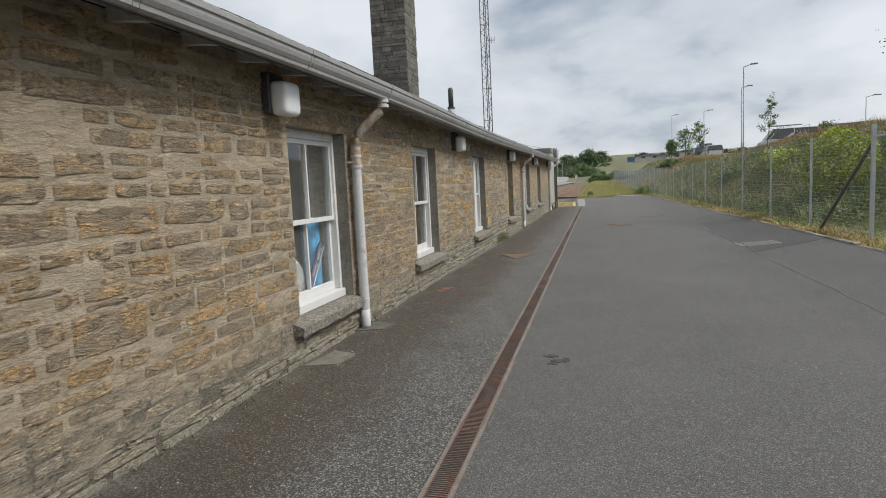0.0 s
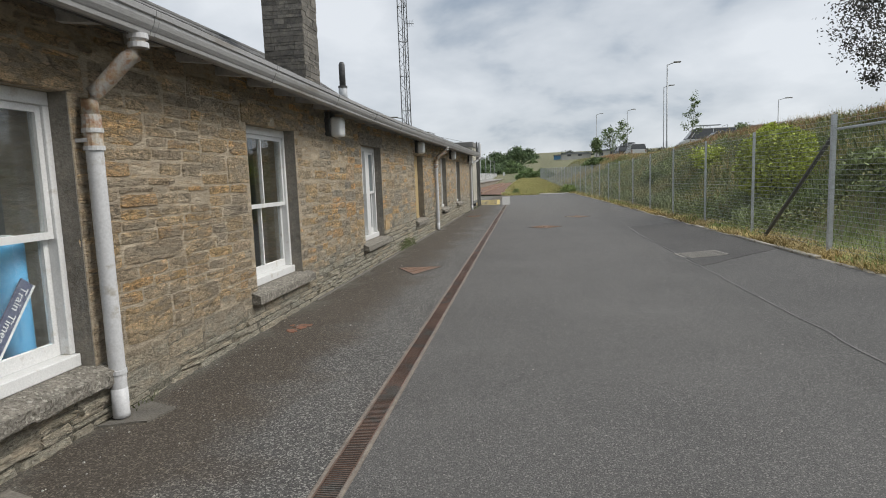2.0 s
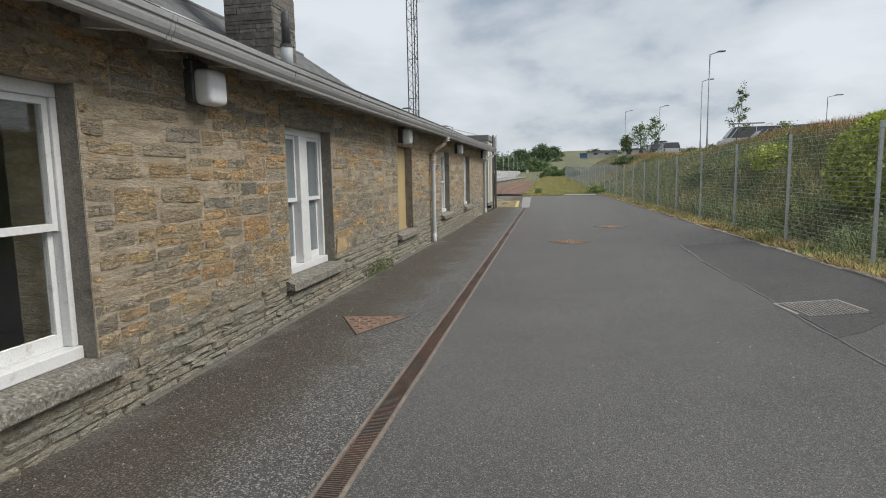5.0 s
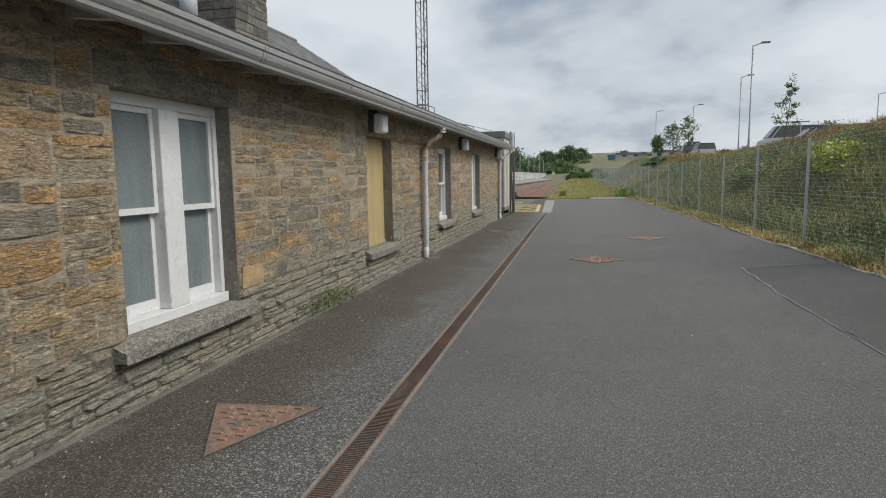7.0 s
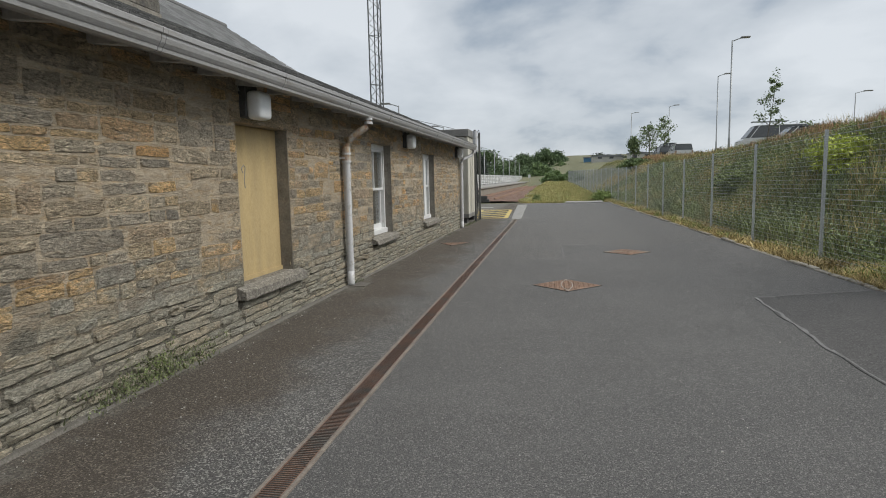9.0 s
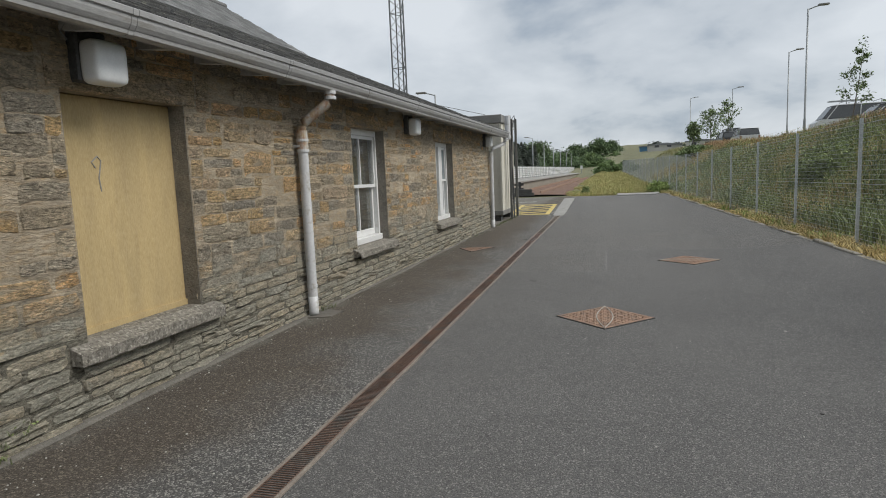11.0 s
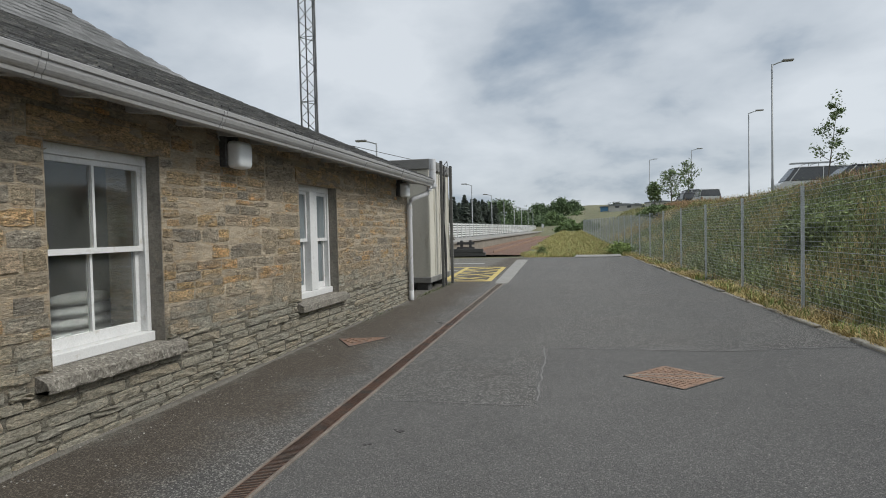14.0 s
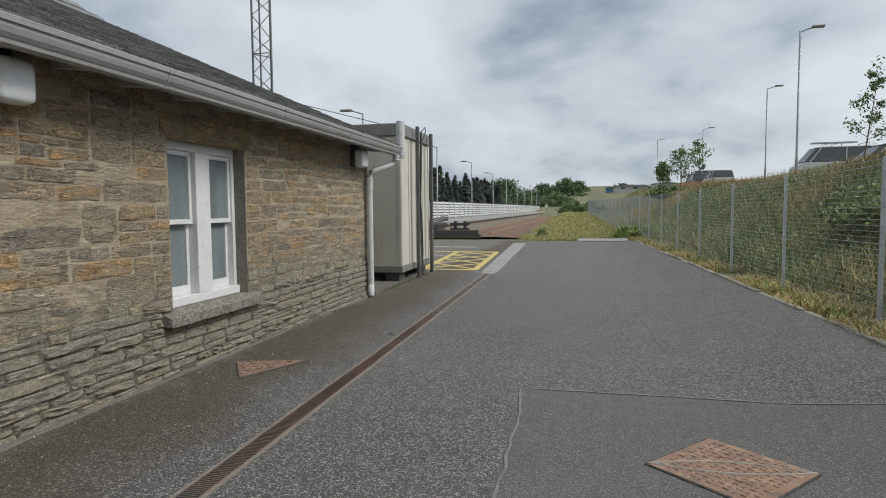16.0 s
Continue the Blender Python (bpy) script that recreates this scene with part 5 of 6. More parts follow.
# ---- lattice mast ----
mast = thing("lattice_mast", "slender grey triangular lattice radio mast", "mast", at=(-5.78, 32.9, 0))
MC, MS, MH = Vector((-5.78, 32.9, 0)), 0.26, 13.2
legs = [MC + Vector((MS * math.cos(a), MS * math.sin(a), 0)) for a in (radians(210), radians(330), radians(90))]
for p in legs:
    part("leg", sweep([p, p + Vector((0, 0, MH))], 0.026, 6), M_MAST, mast)
for k in range(3):
    bm = bmesh.new()
    p, q = legs[k], legs[(k + 1) % 3]
    z = 0.3
    flip = False
    while z < MH - 0.6:
        u, w = (q, p) if flip else (p, q)
        sweep([u + Vector((0, 0, z)), w + Vector((0, 0, z + 0.42))], 0.011, 4, bm, cap=False)
        flip = not flip
        if round(z / 0.42) % 4 == 0:
            sweep([p + Vector((0, 0, z)), q + Vector((0, 0, z))], 0.012, 4, bm, cap=False)
        z += 0.42
    tagged(part("lacing", bm, M_MAST, mast), kind="stuff")
part("feeder_cable", sweep([(-5.78, 32.7, 0.2), (-5.78, 32.7, 11.5)], 0.02, 6), M_BLACK, mast)
part("antenna_arm", sweep([(-5.65, 32.75, 9.1), (-5.2, 32.6, 9.05)], 0.014, 6), M_MAST, mast)
for k in range(4):
    part("antenna_rod", sweep([(-5.5 + 0.09 * k, 32.7 - 0.03 * k, 8.9), (-5.5 + 0.09 * k, 32.7 - 0.03 * k, 9.25)], 0.008, 5), M_MAST, mast)
part("spike", sweep([(-5.78, 32.9, MH - 0.2), (-5.78, 32.9, MH + 0.9)], 0.014, 6), M_MAST, mast)
part("foot", box(-6.4, -5.4, 32.4, 33.4, -0.1, 0.15), M_CONC, mast)


wire_ob = thing("overhead_wire", "thin dark wire strung from the roof to the cabin", "wire", at=(-5.0, 29, 4.0))
part("wire", sweep([(-9.1, 24.0, 6.0), (-7.6, 27.5, 4.9), (-5.8, 30.6, 3.9), (-3.0, 32.6, 3.25)], 0.008, 5), M_BLACK, wire_ob)


# ---- lamp columns ----
def lamp_column(x, y, z0, z1, arm, label, name="street_lamp", group="car park lamps", up=0.12, r=0.06):
    t = thing(name, label, "street lamp", group, at=(x, y, z0))
    part("column", sweep([(x, y, z0 - 0.3), (x, y, z0 + 1.2), (x, y, z0 + 1.25), (x, y, z1)], [r * 1.3, r * 1.3, r, r * 0.75], 10), M_LAMPPOST, t, smooth=True)
    part("arm", sweep([(x, y, z1 - 0.05), (x + arm * 0.4, y, z1 + up * 0.6), (x + arm * 0.7, y, z1 + up)], r * 0.6, 8), M_LAMPPOST, t)
    part("lantern", box(x + min(arm * 0.55, arm * 1.15), x + max(arm * 0.55, arm * 1.15), y - 0.13, y + 0.13, z1 + up - 0.02, z1 + up + 0.07), M_CABINTRIM, t, bevel=0.02)
    return t


lamp_column(10.6, 51.2, ground_z(10.6, 51.2), 9.35, 0.85, "tall grey steel lamp column on the bank top", r=0.052)
lamp_column(13.9, 68.4, ground_z(13.9, 68.4), 9.9, 0.9, "slim grey steel lamp column in the car park", r=0.052)
lamp_column(13.6, 90.5, ground_z(13.6, 90.5), 9.8, 1.0, "slim grey lamp column farther along the car park", r=0.052)
lamp_column(14.0, 135, ground_z(14, 135), 13.5, 1.2, "distant grey lamp column", r=0.08)
lamp_column(27.0, 74, ground_z(27, 74), 8.6, 1.2, "grey lamp column behind parked vehicles", r=0.052)
lamp_column(24.0, 40, ground_z(24, 40), 9.1, -1.2, "grey lamp column across the car park", r=0.07)
lamp_column(-8.87, 47.2, 0.6, 5.95, -0.95, "grey platform lamp with a flat lantern", group="platform lamps", up=0.12, r=0.05)
for yy, z1 in ((63.5, 6.0), (77.5, 5.9), (91.5, 5.6), (104, 5.5), (118, 5.4), (131, 5.3), (146, 5.2), (160, 5.2)):
    lamp_column(-9.3, yy, 0.6, z1, -0.9, "grey platform lamp with a flat lantern", group="platform lamps", up=0.1, r=0.055)

# ---- railway ----
bed = tagged(raw("trackbed", [(x, y, z) for y in (50.2, 60, 80, 120, 180, 260) for x, z in ((-6.4, 0.0), (-5.6, 0.07), (-3.2, 0.07), (-2.0 - 0.012 * (y - 50), 0.03))], [(j * 4 + i, j * 4 + i + 1, (j + 1) * 4 + i + 1, (j + 1) * 4 + i) for j in range(5) for i in range(3)], M_BALLAST), "rust-brown ballast track bed", "railway", kind="structure")
for x in (-5.25, -3.8):
    part("rail", box(x - 0.035, x + 0.035, 53, 230, 0.06, 0.2), M_RUST, bed, "rusty rail")
platform = thing("platform", "long low concrete railway platform", "platform", kind="structure", at=(-8.5, 90, 0))
part("platform_wall", box(-10.5, -6.35, 53, 190, -0.1, 0.62), M_PLAT, platform)
part("coping", box(-10.5, -6.2, 53, 190, 0.621, 0.74), M_CONC, platform)
wf = thing("white_fence", "white slatted timber fence along the platform", "fence", at=(-9.0, 90, 0.74))
post2 = part("post", box(-0.05, 0.05, -0.05, 0.05, 0.74, 2.05), M_WHITE, wf)
for i in range(56):
    o = post2 if i == 0 else post2.copy()
    if i:
        scene.collection.objects.link(o)
    o.location = (-8.95, 54.0 + 2.0 * i, 0)
for k in range(6):
    z = 0.86 + 0.20 * k
    part("slat", box(-9.02, -8.99, 53.6, 165, z, z + 0.135), M_WHITE, wf)
# end of the platform: sleeper wall, tipped boards and a buffer frame
sw = thing("sleeper_wall", "low black wall of tarred sleepers", "wall", at=(-6.2, 50.2, 0))
for k in range(2):
    part("sleeper", box(-9.5, -3.85 - 0.12 * k, 50.0, 50.26, 0.0 + 0.21 * k, 0.205 + 0.21 * k), M_TAR, sw, bevel=0.015)
bp = thing("board_stack", "slumped stack of grey weathered boards", "boards", at=(-6.6, 51.2, 0.42))
for k in range(7):
    bm = bmesh.new()
    bmesh.ops.create_cube(bm, size=1.0, matrix=pose(-6.9 - 0.06 * k, 50.7 + 0.28 * k, 0.62 + 0.03 * k, 0, -16 + 3 * (k % 3), 3 * (k % 2)) @ Matrix.Diagonal((2.6, 0.24, 0.05, 1)))
    part("board", bm, M_TIMBER, bp)
part("rest", box(-7.6, -6.4, 50.6, 52.8, -0.05, 0.5), M_TAR, bp)
st = thing("buffer_frame", "dark timber buffer frame at the track end", "buffer", at=(-4.9, 51.2, 0))
for x in (-5.35, -4.85):
    part("upright", box(x - 0.07, x + 0.07, 51.1, 51.3, -0.05, 0.85), M_TAR, st)
for z in (0.35, 0.62):
    part("rail", box(-5.6, -4.6, 51.02, 51.09, z, z + 0.14), M_TAR, st)
sg = thing("track_sign", "small white sign on a post beside the track", "sign", at=(-5.9, 140, 0.7))
part("post", sweep([(-5.9, 140, 0.0), (-5.9, 140, 2.0)], 0.05, 8), M_LAMPPOST, sg)
part("plate", box(-6.15, -5.65, 139.9, 139.95, 1.5, 2.2), M_WHITE, sg)


# ---- vehicles on the bank top ----
def vehicle(name, x, y, yaw, L, W, H, bonnet, paint_, label, category, rack=False, top=None, panel=False):
    z = ground_z(x, y)
    t = thing(name, label, category, at=(x, y, z))
    t.rotation_euler = (0, 0, radians(yaw))

    def own(ob):
        ob.matrix_parent_inverse = Matrix()
        return ob

    def hull(profile, w0, w1, nm, m_, lo):
        bm = bmesh.new()
        sides = []
        for s in (-1, 1):
            sides.append([bm.verts.new((px, s * (w0 if pz <= lo else w1), pz)) for px, pz in profile])
        n = len(profile)
        for i in range(n):
            bm.faces.new((sides[0][i], sides[0][(i + 1) % n], sides[1][(i + 1) % n], sides[1][i]))
        bm.faces.new(sides[0][::-1])
        bm.faces.new(sides[1])
        bmesh.ops.recalc_face_normals(bm, faces=bm.faces[:])
        bmesh.ops.bevel(bm, geom=bm.edges[:], offset=0.05, segments=2, affect="EDGES", clamp_overlap=True)
        return own(part(nm, bm, m_, t, smooth=False))

    belt = H * 0.56
    hull([(-L / 2, 0.28), (L / 2, 0.28), (L / 2, belt * 0.8), (L / 2 - bonnet, belt), (-L / 2, belt)], W / 2, W / 2, "body", paint_, 9)
    hull([(-L / 2 + 0.06, belt + 0.005), (L / 2 - bonnet - 0.02, belt + 0.005), (L / 2 - bonnet - 0.75, H - 0.08), (-L / 2 + 0.25, H - 0.08)], W / 2 - 0.02, W / 2 - 0.16, "glasshouse" if not panel else "upper_body", paint_ if panel else M_CARGLASS, belt + 0.01)
    if panel:
        own(part("windscreen", sweep([(L / 2 - bonnet - 0.06, 0, belt + 0.08), (L / 2 - bonnet - 0.66, 0, H - 0.14)], 0.06, 4), M_CARGLASS, t))
        for s in (-1, 1):
            own(part("side_window", box(L / 2 - bonnet - 1.5, L / 2 - bonnet - 0.55, s * (W / 2 - 0.10) - 0.03, s * (W / 2 - 0.10) + 0.03, belt + 0.12, H - 0.35), M_CARGLASS, t))
    hull([(-L / 2 + 0.2, H - 0.085), (L / 2 - bonnet - 0.7, H - 0.085), (L / 2 - bonnet - 0.95, H), (-L / 2 + 0.4, H)], W / 2 - 0.13, W / 2 - 0.22, "roof_panel", top or paint_, H - 0.05)
    for k, px in enumerate((-L / 2 + 0.3, -0.05 * L, L / 2 - bonnet - 0.35)):
        for s in (-1, 1):
            bm = sweep([(px, s * (W / 2 - 0.02), belt), (px - (0.7 if k == 2 else 0.05), s * (W / 2 - 0.15), H - 0.08)], 0.03, 6)
            own(part("pillar", bm, paint_, t))
    for px in (-L * 0.31, L * 0.31):
        for s in (-1, 1):
            bm = sweep([(px, s * (W / 2 - 0.22), 0.33), (px, s * (W / 2 + 0.01), 0.33)], 0.33, 20)
            w = own(part("wheel", bm, M_TYRE, t))
            ob = part("rim", sweep([(px, s * (W / 2 + 0.0), 0.33), (px, s * (W / 2 + 0.016), 0.33)], 0.2, 16), M_LAMPPOST, w)
            ob.matrix_parent_inverse = Matrix()
    for s in (-1, 1):
        own(part("headlight", box(L / 2 - 0.06, L / 2 + 0.012, s * (W / 2 - 0.3) - 0.14, s * (W / 2 - 0.3) + 0.14, belt * 0.62, belt * 0.76), M_DIFF, t))
        own(part("tail_light", box(-L / 2 - 0.012, -L / 2 + 0.05, s * (W / 2 - 0.12) - 0.07, s * (W / 2 - 0.12) + 0.07, belt * 0.62, belt * 0.95), M_RUST, t))
    if rack:
        for px in (-L * 0.3, 0.0, L * 0.12):
            own(part("rack_bar", sweep([(px, -W / 2 + 0.15, H - 0.02), (px, -W / 2 + 0.12, H + 0.2), (px, W / 2 - 0.12, H + 0.2), (px, W / 2 - 0.15, H - 0.02)], 0.025, 6), M_LAMPPOST, t))
        for s in (-0.2, 0.2):
            own(part("ladder_rail", box(-L * 0.22, L * 0.30, s - 0.03, s + 0.03, H + 0.23, H + 0.32), M_LAMPPOST, t, "aluminium ladder on the roof rack"))
        for k in range(11):
            px = -L * 0.21 + k * L * 0.048
            own(part("rung", box(px, px + 0.03, -0.17, 0.17, H + 0.255, H + 0.285), M_LAMPPOST, t))
    return t


vehicle("van", 17.6, 66.0, 178, 5.2, 1.95, 2.35, 0.4, M_VANWHITE, "white van with dark windows and a ladder on its roof rack", "van", rack=True)
vehicle("car", 15.0, 53.3, 178, 4.5, 1.9, 1.72, 1.1, M_VANWHITE, "white parked car with dark windows and roof", "car", top=M_VANDARK)
vehicle("car", 12.0, 84.0, 95, 4.4, 1.8, 1.5, 1.1, M_VANDARK, "dark parked car on the bank top", "car")
vehicle("car", 12.6, 78.0, 92, 4.3, 1.8, 1.55, 1.1, M_VANWHITE, "white parked car behind a young tree", "car")
vehicle("van", 14.5, 97.0, 90, 4.9, 1.95, 2.1, 0.9, M_VANDARK, "dark blue parked van in the car park", "van")

# ---- buildings in the distance ----
def far_house(x, y, L, W, h, yaw, wall_m, roof_m, label, rise=1.2):
    z = ground_z(x, y) - 0.5
    t = thing("far_building", label, "building", "buildings on the skyline", at=(x, y, z))
    t.rotation_euler = (0, 0, radians(yaw))
    for nm, bm, m_ in (("wall", box(-L / 2, L / 2, -W / 2, W / 2, 0, h + 0.5), wall_m), ("roof", extrude_y([(-L / 2 - 0.3, h + 0.501), (L / 2 + 0.3, h + 0.501), (L / 2 + 0.3, h + 0.7), (0, h + 0.7 + rise), (-L / 2 - 0.3, h + 0.7)], -W / 2 - 0.3, W / 2 + 0.3), roof_m)):
        ob = part(nm, bm, m_, t)
        ob.matrix_parent_inverse = Matrix()
    k = -L / 2 + 1.5
    while k < L / 2 - 1.5:
        ob = part("window", box(k, k + 1.2, -W / 2 - 0.05, -W / 2 - 0.002, 1.4, 2.5), M_CARGLASS, t)
        ob.matrix_parent_inverse = Matrix()
        k += 3.4
    return t


far_house(14.5, 205, 9, 5, 1.5, 4, M_FARWALL, M_FARROOF, "pale harled building on the skyline", 0.5)
far_house(24.0, 200, 8, 6, 2.2, -6, M_FARWALL, M_FARROOF, "pale building with a grey roof on the skyline", 0.4)
far_house(9.3, 212, 3, 3, 1.2, 0, M_FARBLUE, M_FARROOF, "small blue clad shed on the skyline", 0.2)
far_house(31.6, 90.0, 7.5, 4.0, 3.2, 0, M_BLOCKWALL, M_FARROOF, "long low grey flat-roofed building across the car park", 0.1)


# ---- trees ----
def leaves(rng, centre, spread, count, size):
    """Loose leaf quads round a point."""
    c = np.asarray(centre) + rng.normal(0, 1, (count, 3)) * np.asarray(spread)
    u = rng.normal(0, 1, (count, 3))
    u /= np.linalg.norm(u, axis=1)[:, None]
    w = np.cross(u, rng.normal(0, 1, (count, 3)))
    w /= np.linalg.norm(w, axis=1)[:, None]
    s = size * rng.uniform(0.6, 1.3, (count, 1))
    return np.stack([c - u * s, c + w * s * 0.5, c + u * s, c - w * s * 0.5], 1)


def tree(name, x, y, h, bole, width, material, label, seed, limbs=14, per=70, size=0.09, r=0.06, zb=None, cone=False, tight=0.24):
    z0 = ground_z(x, y) if zb is None else zb
    rng = np.random.default_rng(seed)
    t = thing(name, label, "tree", at=(x, y, z0))
    lean = rng.normal(0, 0.04, 2)
    pts = [(x + lean[0] * f * h, y + lean[1] * f * h, z0 - 0.1 + f * h) for f in (0, 0.25, 0.5, 0.75, 1.0)]
    part("trunk", sweep(pts, [r, r * 0.85, r * 0.6, r * 0.35, r * 0.1], 8), M_BARK, t, smooth=True)
    lv = []
    for k in range(limbs):
        f = bole + (0.97 - bole) * (k + rng.uniform(0, 0.8)) / limbs
        a = k * 2.4 + rng.uniform(-0.4, 0.4)
        reach = width * (0.45 + 0.75 * math.sin(math.pi * min(1, (f - bole) / (1 - bole) * 0.85 + 0.12))) * rng.uniform(0.6, 1.15)
        if cone:
            reach = width * (1.25 - (f - bole) / (1 - bole)) * rng.uniform(0.55, 1.05)
        base = np.array([x + lean[0] * f * h, y + lean[1] * f * h, z0 + f * h])
        tip = base + np.array([math.cos(a) * reach, math.sin(a) * reach, reach * rng.uniform(0.35, 0.9)])
        mid = (base + tip) / 2 + np.array([0, 0, -0.05 * reach])
        part("limb", sweep([base, mid, tip], [r * 0.35, r * 0.22, r * 0.08], 5), M_BARK, t)
        for q in (0.55, 0.8, 1.0):
            lv.append(leaves(rng, base + (tip - base) * q, (tight * reach + 0.04,) * 3, int(per / 3), size))
    lv.append(leaves(rng, (x + lean[0] * h, y + lean[1] * h, z0 + h), (width * 0.18, width * 0.18, width * 0.3), per // 2, size))
    quads("crown", np.concatenate(lv), material, t)
    return t


tree("sapling", 10.65, 44.7, 3.6, 0.30, 0.62, M_LEAF, "slim young tree with sparse green leaves on the bank", 3, 10, 90, 0.06, 0.035, cone=True, tight=0.13)
tree("young_tree", 10.24, 82.0, 3.7, 0.30, 0.95, M_LEAF, "young leafy green tree on the bank top", 5, 12, 90, 0.11, 0.07)
tree("young_tree", 11.9, 82.5, 4.5, 0.36, 0.75, M_LEAF, "young leafy tree beside another on the bank", 7, 10, 80, 0.11, 0.07)
tree("young_tree", 8.5, 81.0, 2.4, 0.4, 0.6, M_LEAF, "small young green tree on the bank", 8, 12, 110, 0.12, 0.06)
tree("dark_tree", 9.5, 19.9, 3.6, 0.30, 0.95, M_LEAF_DARK, "young dark-leaved tree on the bank top", 11, 24, 260, 0.045, 0.05, tight=0.15)
tree("young_tree", 26.0, 84, 3.4, 0.3, 0.9, M_LEAF, "small tree in the car park", 13, 12, 90, 0.13, 0.06)


def shrub(name, x, y, w, h, material, label, seed, count=5200, size=0.05):
    rng = np.random.default_rng(seed)
    z0 = ground_z(x, y)
    t = thing(name, label, "shrub", at=(x, y, z0))
    for k in range(7):
        a = k * 0.9
        part("stem", sweep([(x, y, z0 - 0.1), (x + 0.4 * w * math.cos(a), y + 0.4 * w * math.sin(a), z0 + h * 0.7)], [0.02, 0.008], 5), M_BARK, t)
    lv = []
    for k in range(42):
        a, f = rng.uniform(0, math.tau), rng.uniform(0.1, 1) ** 0.6
        e = rng.uniform(0.05, 1.0)
        c = (x + w * f * math.cos(a) * math.sqrt(max(0.05, 1 - e * e * 0.9)), y + w * f * math.sin(a) * math.sqrt(max(0.05, 1 - e * e * 0.9)), z0 + h * e * (0.9 + 0.15 * rng.uniform()))
        lv.append(leaves(rng, c, (0.16 * w, 0.16 * w, 0.09 * h), count // 42, size))
    quads("foliage", np.concatenate(lv), material, t)
    return t


def round_bush(name, x, y, w, h, material, label, seed, count=16000, size=0.045):
    """A dense rounded bush: leaves on a lumpy dome, thinning inwards."""
    rng = np.random.default_rng(seed)
    z0 = ground_z(x, y)
    t = thing(name, label, "shrub", at=(x, y, z0))
    for k in range(7):
        a = k * 0.9
        part("stem", sweep([(x, y, z0 - 0.1), (x + 0.4 * w * math.cos(a), y + 0.4 * w * math.sin(a), z0 + h * 0.7)], [0.02, 0.008], 5), M_BARK, t)
    d = rng.normal(0, 1, (count, 3))
    d /= np.linalg.norm(d, axis=1)[:, None]
    lump = np.array([1 + 0.16 * noise.noise((q[0] * 2.6 + seed, q[1] * 2.6, q[2] * 2.6)) + 0.10 * noise.noise((q[0] * 7, q[1] * 7, q[2] * 7)) for q in d])
    r_ = lump * (1 - 0.45 * rng.uniform(0, 1, count) ** 2.2)
    c = np.stack([x + d[:, 0] * r_ * w, y + d[:, 1] * r_ * w, z0 + h * 0.48 + d[:, 2] * r_ * h * 0.52], 1)
    lv = leaves(rng, (0, 0, 0), (0, 0, 0), count, size) + c[:, None, :]
    quads("foliage", lv, material, t)
    return t


round_bush("lime_shrub", 6.75, 19.7, 0.95, 2.0, M_LEAF_LIME, "rounded bright lime-green shrub behind the fence", 21)
shrub("green_shrub", 7.9, 17.2, 0.8, 0.6, M_WEED, "dense green bramble shrub behind the fence", 22, 4200, 0.06)
shrub("green_shrub", 7.7, 28.8, 0.9, 0.9, M_LEAF_LIME, "low yellow-green shrub behind the fence", 23, 3800, 0.055)
shrub("green_shrub", 6.6, 33.5, 1.0, 1.0, M_WEED, "leafy green weeds and shrub behind the fence", 24, 3800, 0.055)
shrub("green_shrub", 7.4, 15.0, 0.8, 0.9, M_WEED, "dark green shrub behind the fence", 25, 3600, 0.055)
shrub("green_shrub", 3.3, 50.5, 0.9, 0.55, M_GRASS, "low green bush at the road's end", 26, 3000, 0.06)
shrub("grass_tussock", -0.9, 51.2, 0.30, 0.4, M_WEED, "dark tussock beside the track", 27, 1200, 0.04)
shrub("green_shrub", 7.1, 66, 1.6, 0.8, M_LEAF, "wide green shrub on the bank", 28, 3600, 0.10)


# ---- grass and weeds ----
def blades(name, pts, hmin, hmax, width, material, label, seed, bend=0.4):
    rng = np.random.default_rng(seed)
    p = np.asarray(pts, dtype=float)
    n = len(p)
    a = rng.uniform(0, math.tau, n)
    h = rng.uniform(hmin, hmax, n)
    s = np.stack([np.cos(a), np.sin(a), np.zeros(n)], 1) * (width * rng.uniform(0.6, 1.3, n))[:, None]
    d = np.stack([np.cos(a + 1.3), np.sin(a + 1.3), np.zeros(n)], 1) * (bend * h * rng.uniform(0.2, 1.3, n))[:, None]
    up = np.stack([np.zeros(n), np.zeros(n), h], 1)
    mid, tip = p + up * 0.6 + d * 0.35, p + up + d
    q1 = np.stack([p - s, p + s, mid + s * 0.7, mid - s * 0.7], 1)
    q2 = np.stack([mid - s * 0.7, mid + s * 0.7, tip + s * 0.1, tip - s * 0.1], 1)
    v = np.empty((n * 2, 4, 3))
    v[0::2], v[1::2] = q1, q2
    return tagged(quads(name, v, material), label, "grass", kind="stuff")


def scatter(seed, n, x0, x1, y0, y1, keep=None, sink=0.03):
    """Points on the ground; x0 and x1 are taken from the fence line."""
    rng = np.random.default_rng(seed)
    out = []
    while len(out) < n:
        y = y0 + (y1 - y0) * rng.uniform() ** 1.25
        x = fence_x(y) + x0 + (x1 - x0) * rng.uniform()
        if keep and noise.noise((x * keep[0], y * keep[0], keep[1])) < keep[2]:
            continue
        out.append((x, y, ground_z(x, y) - sink))
    return out


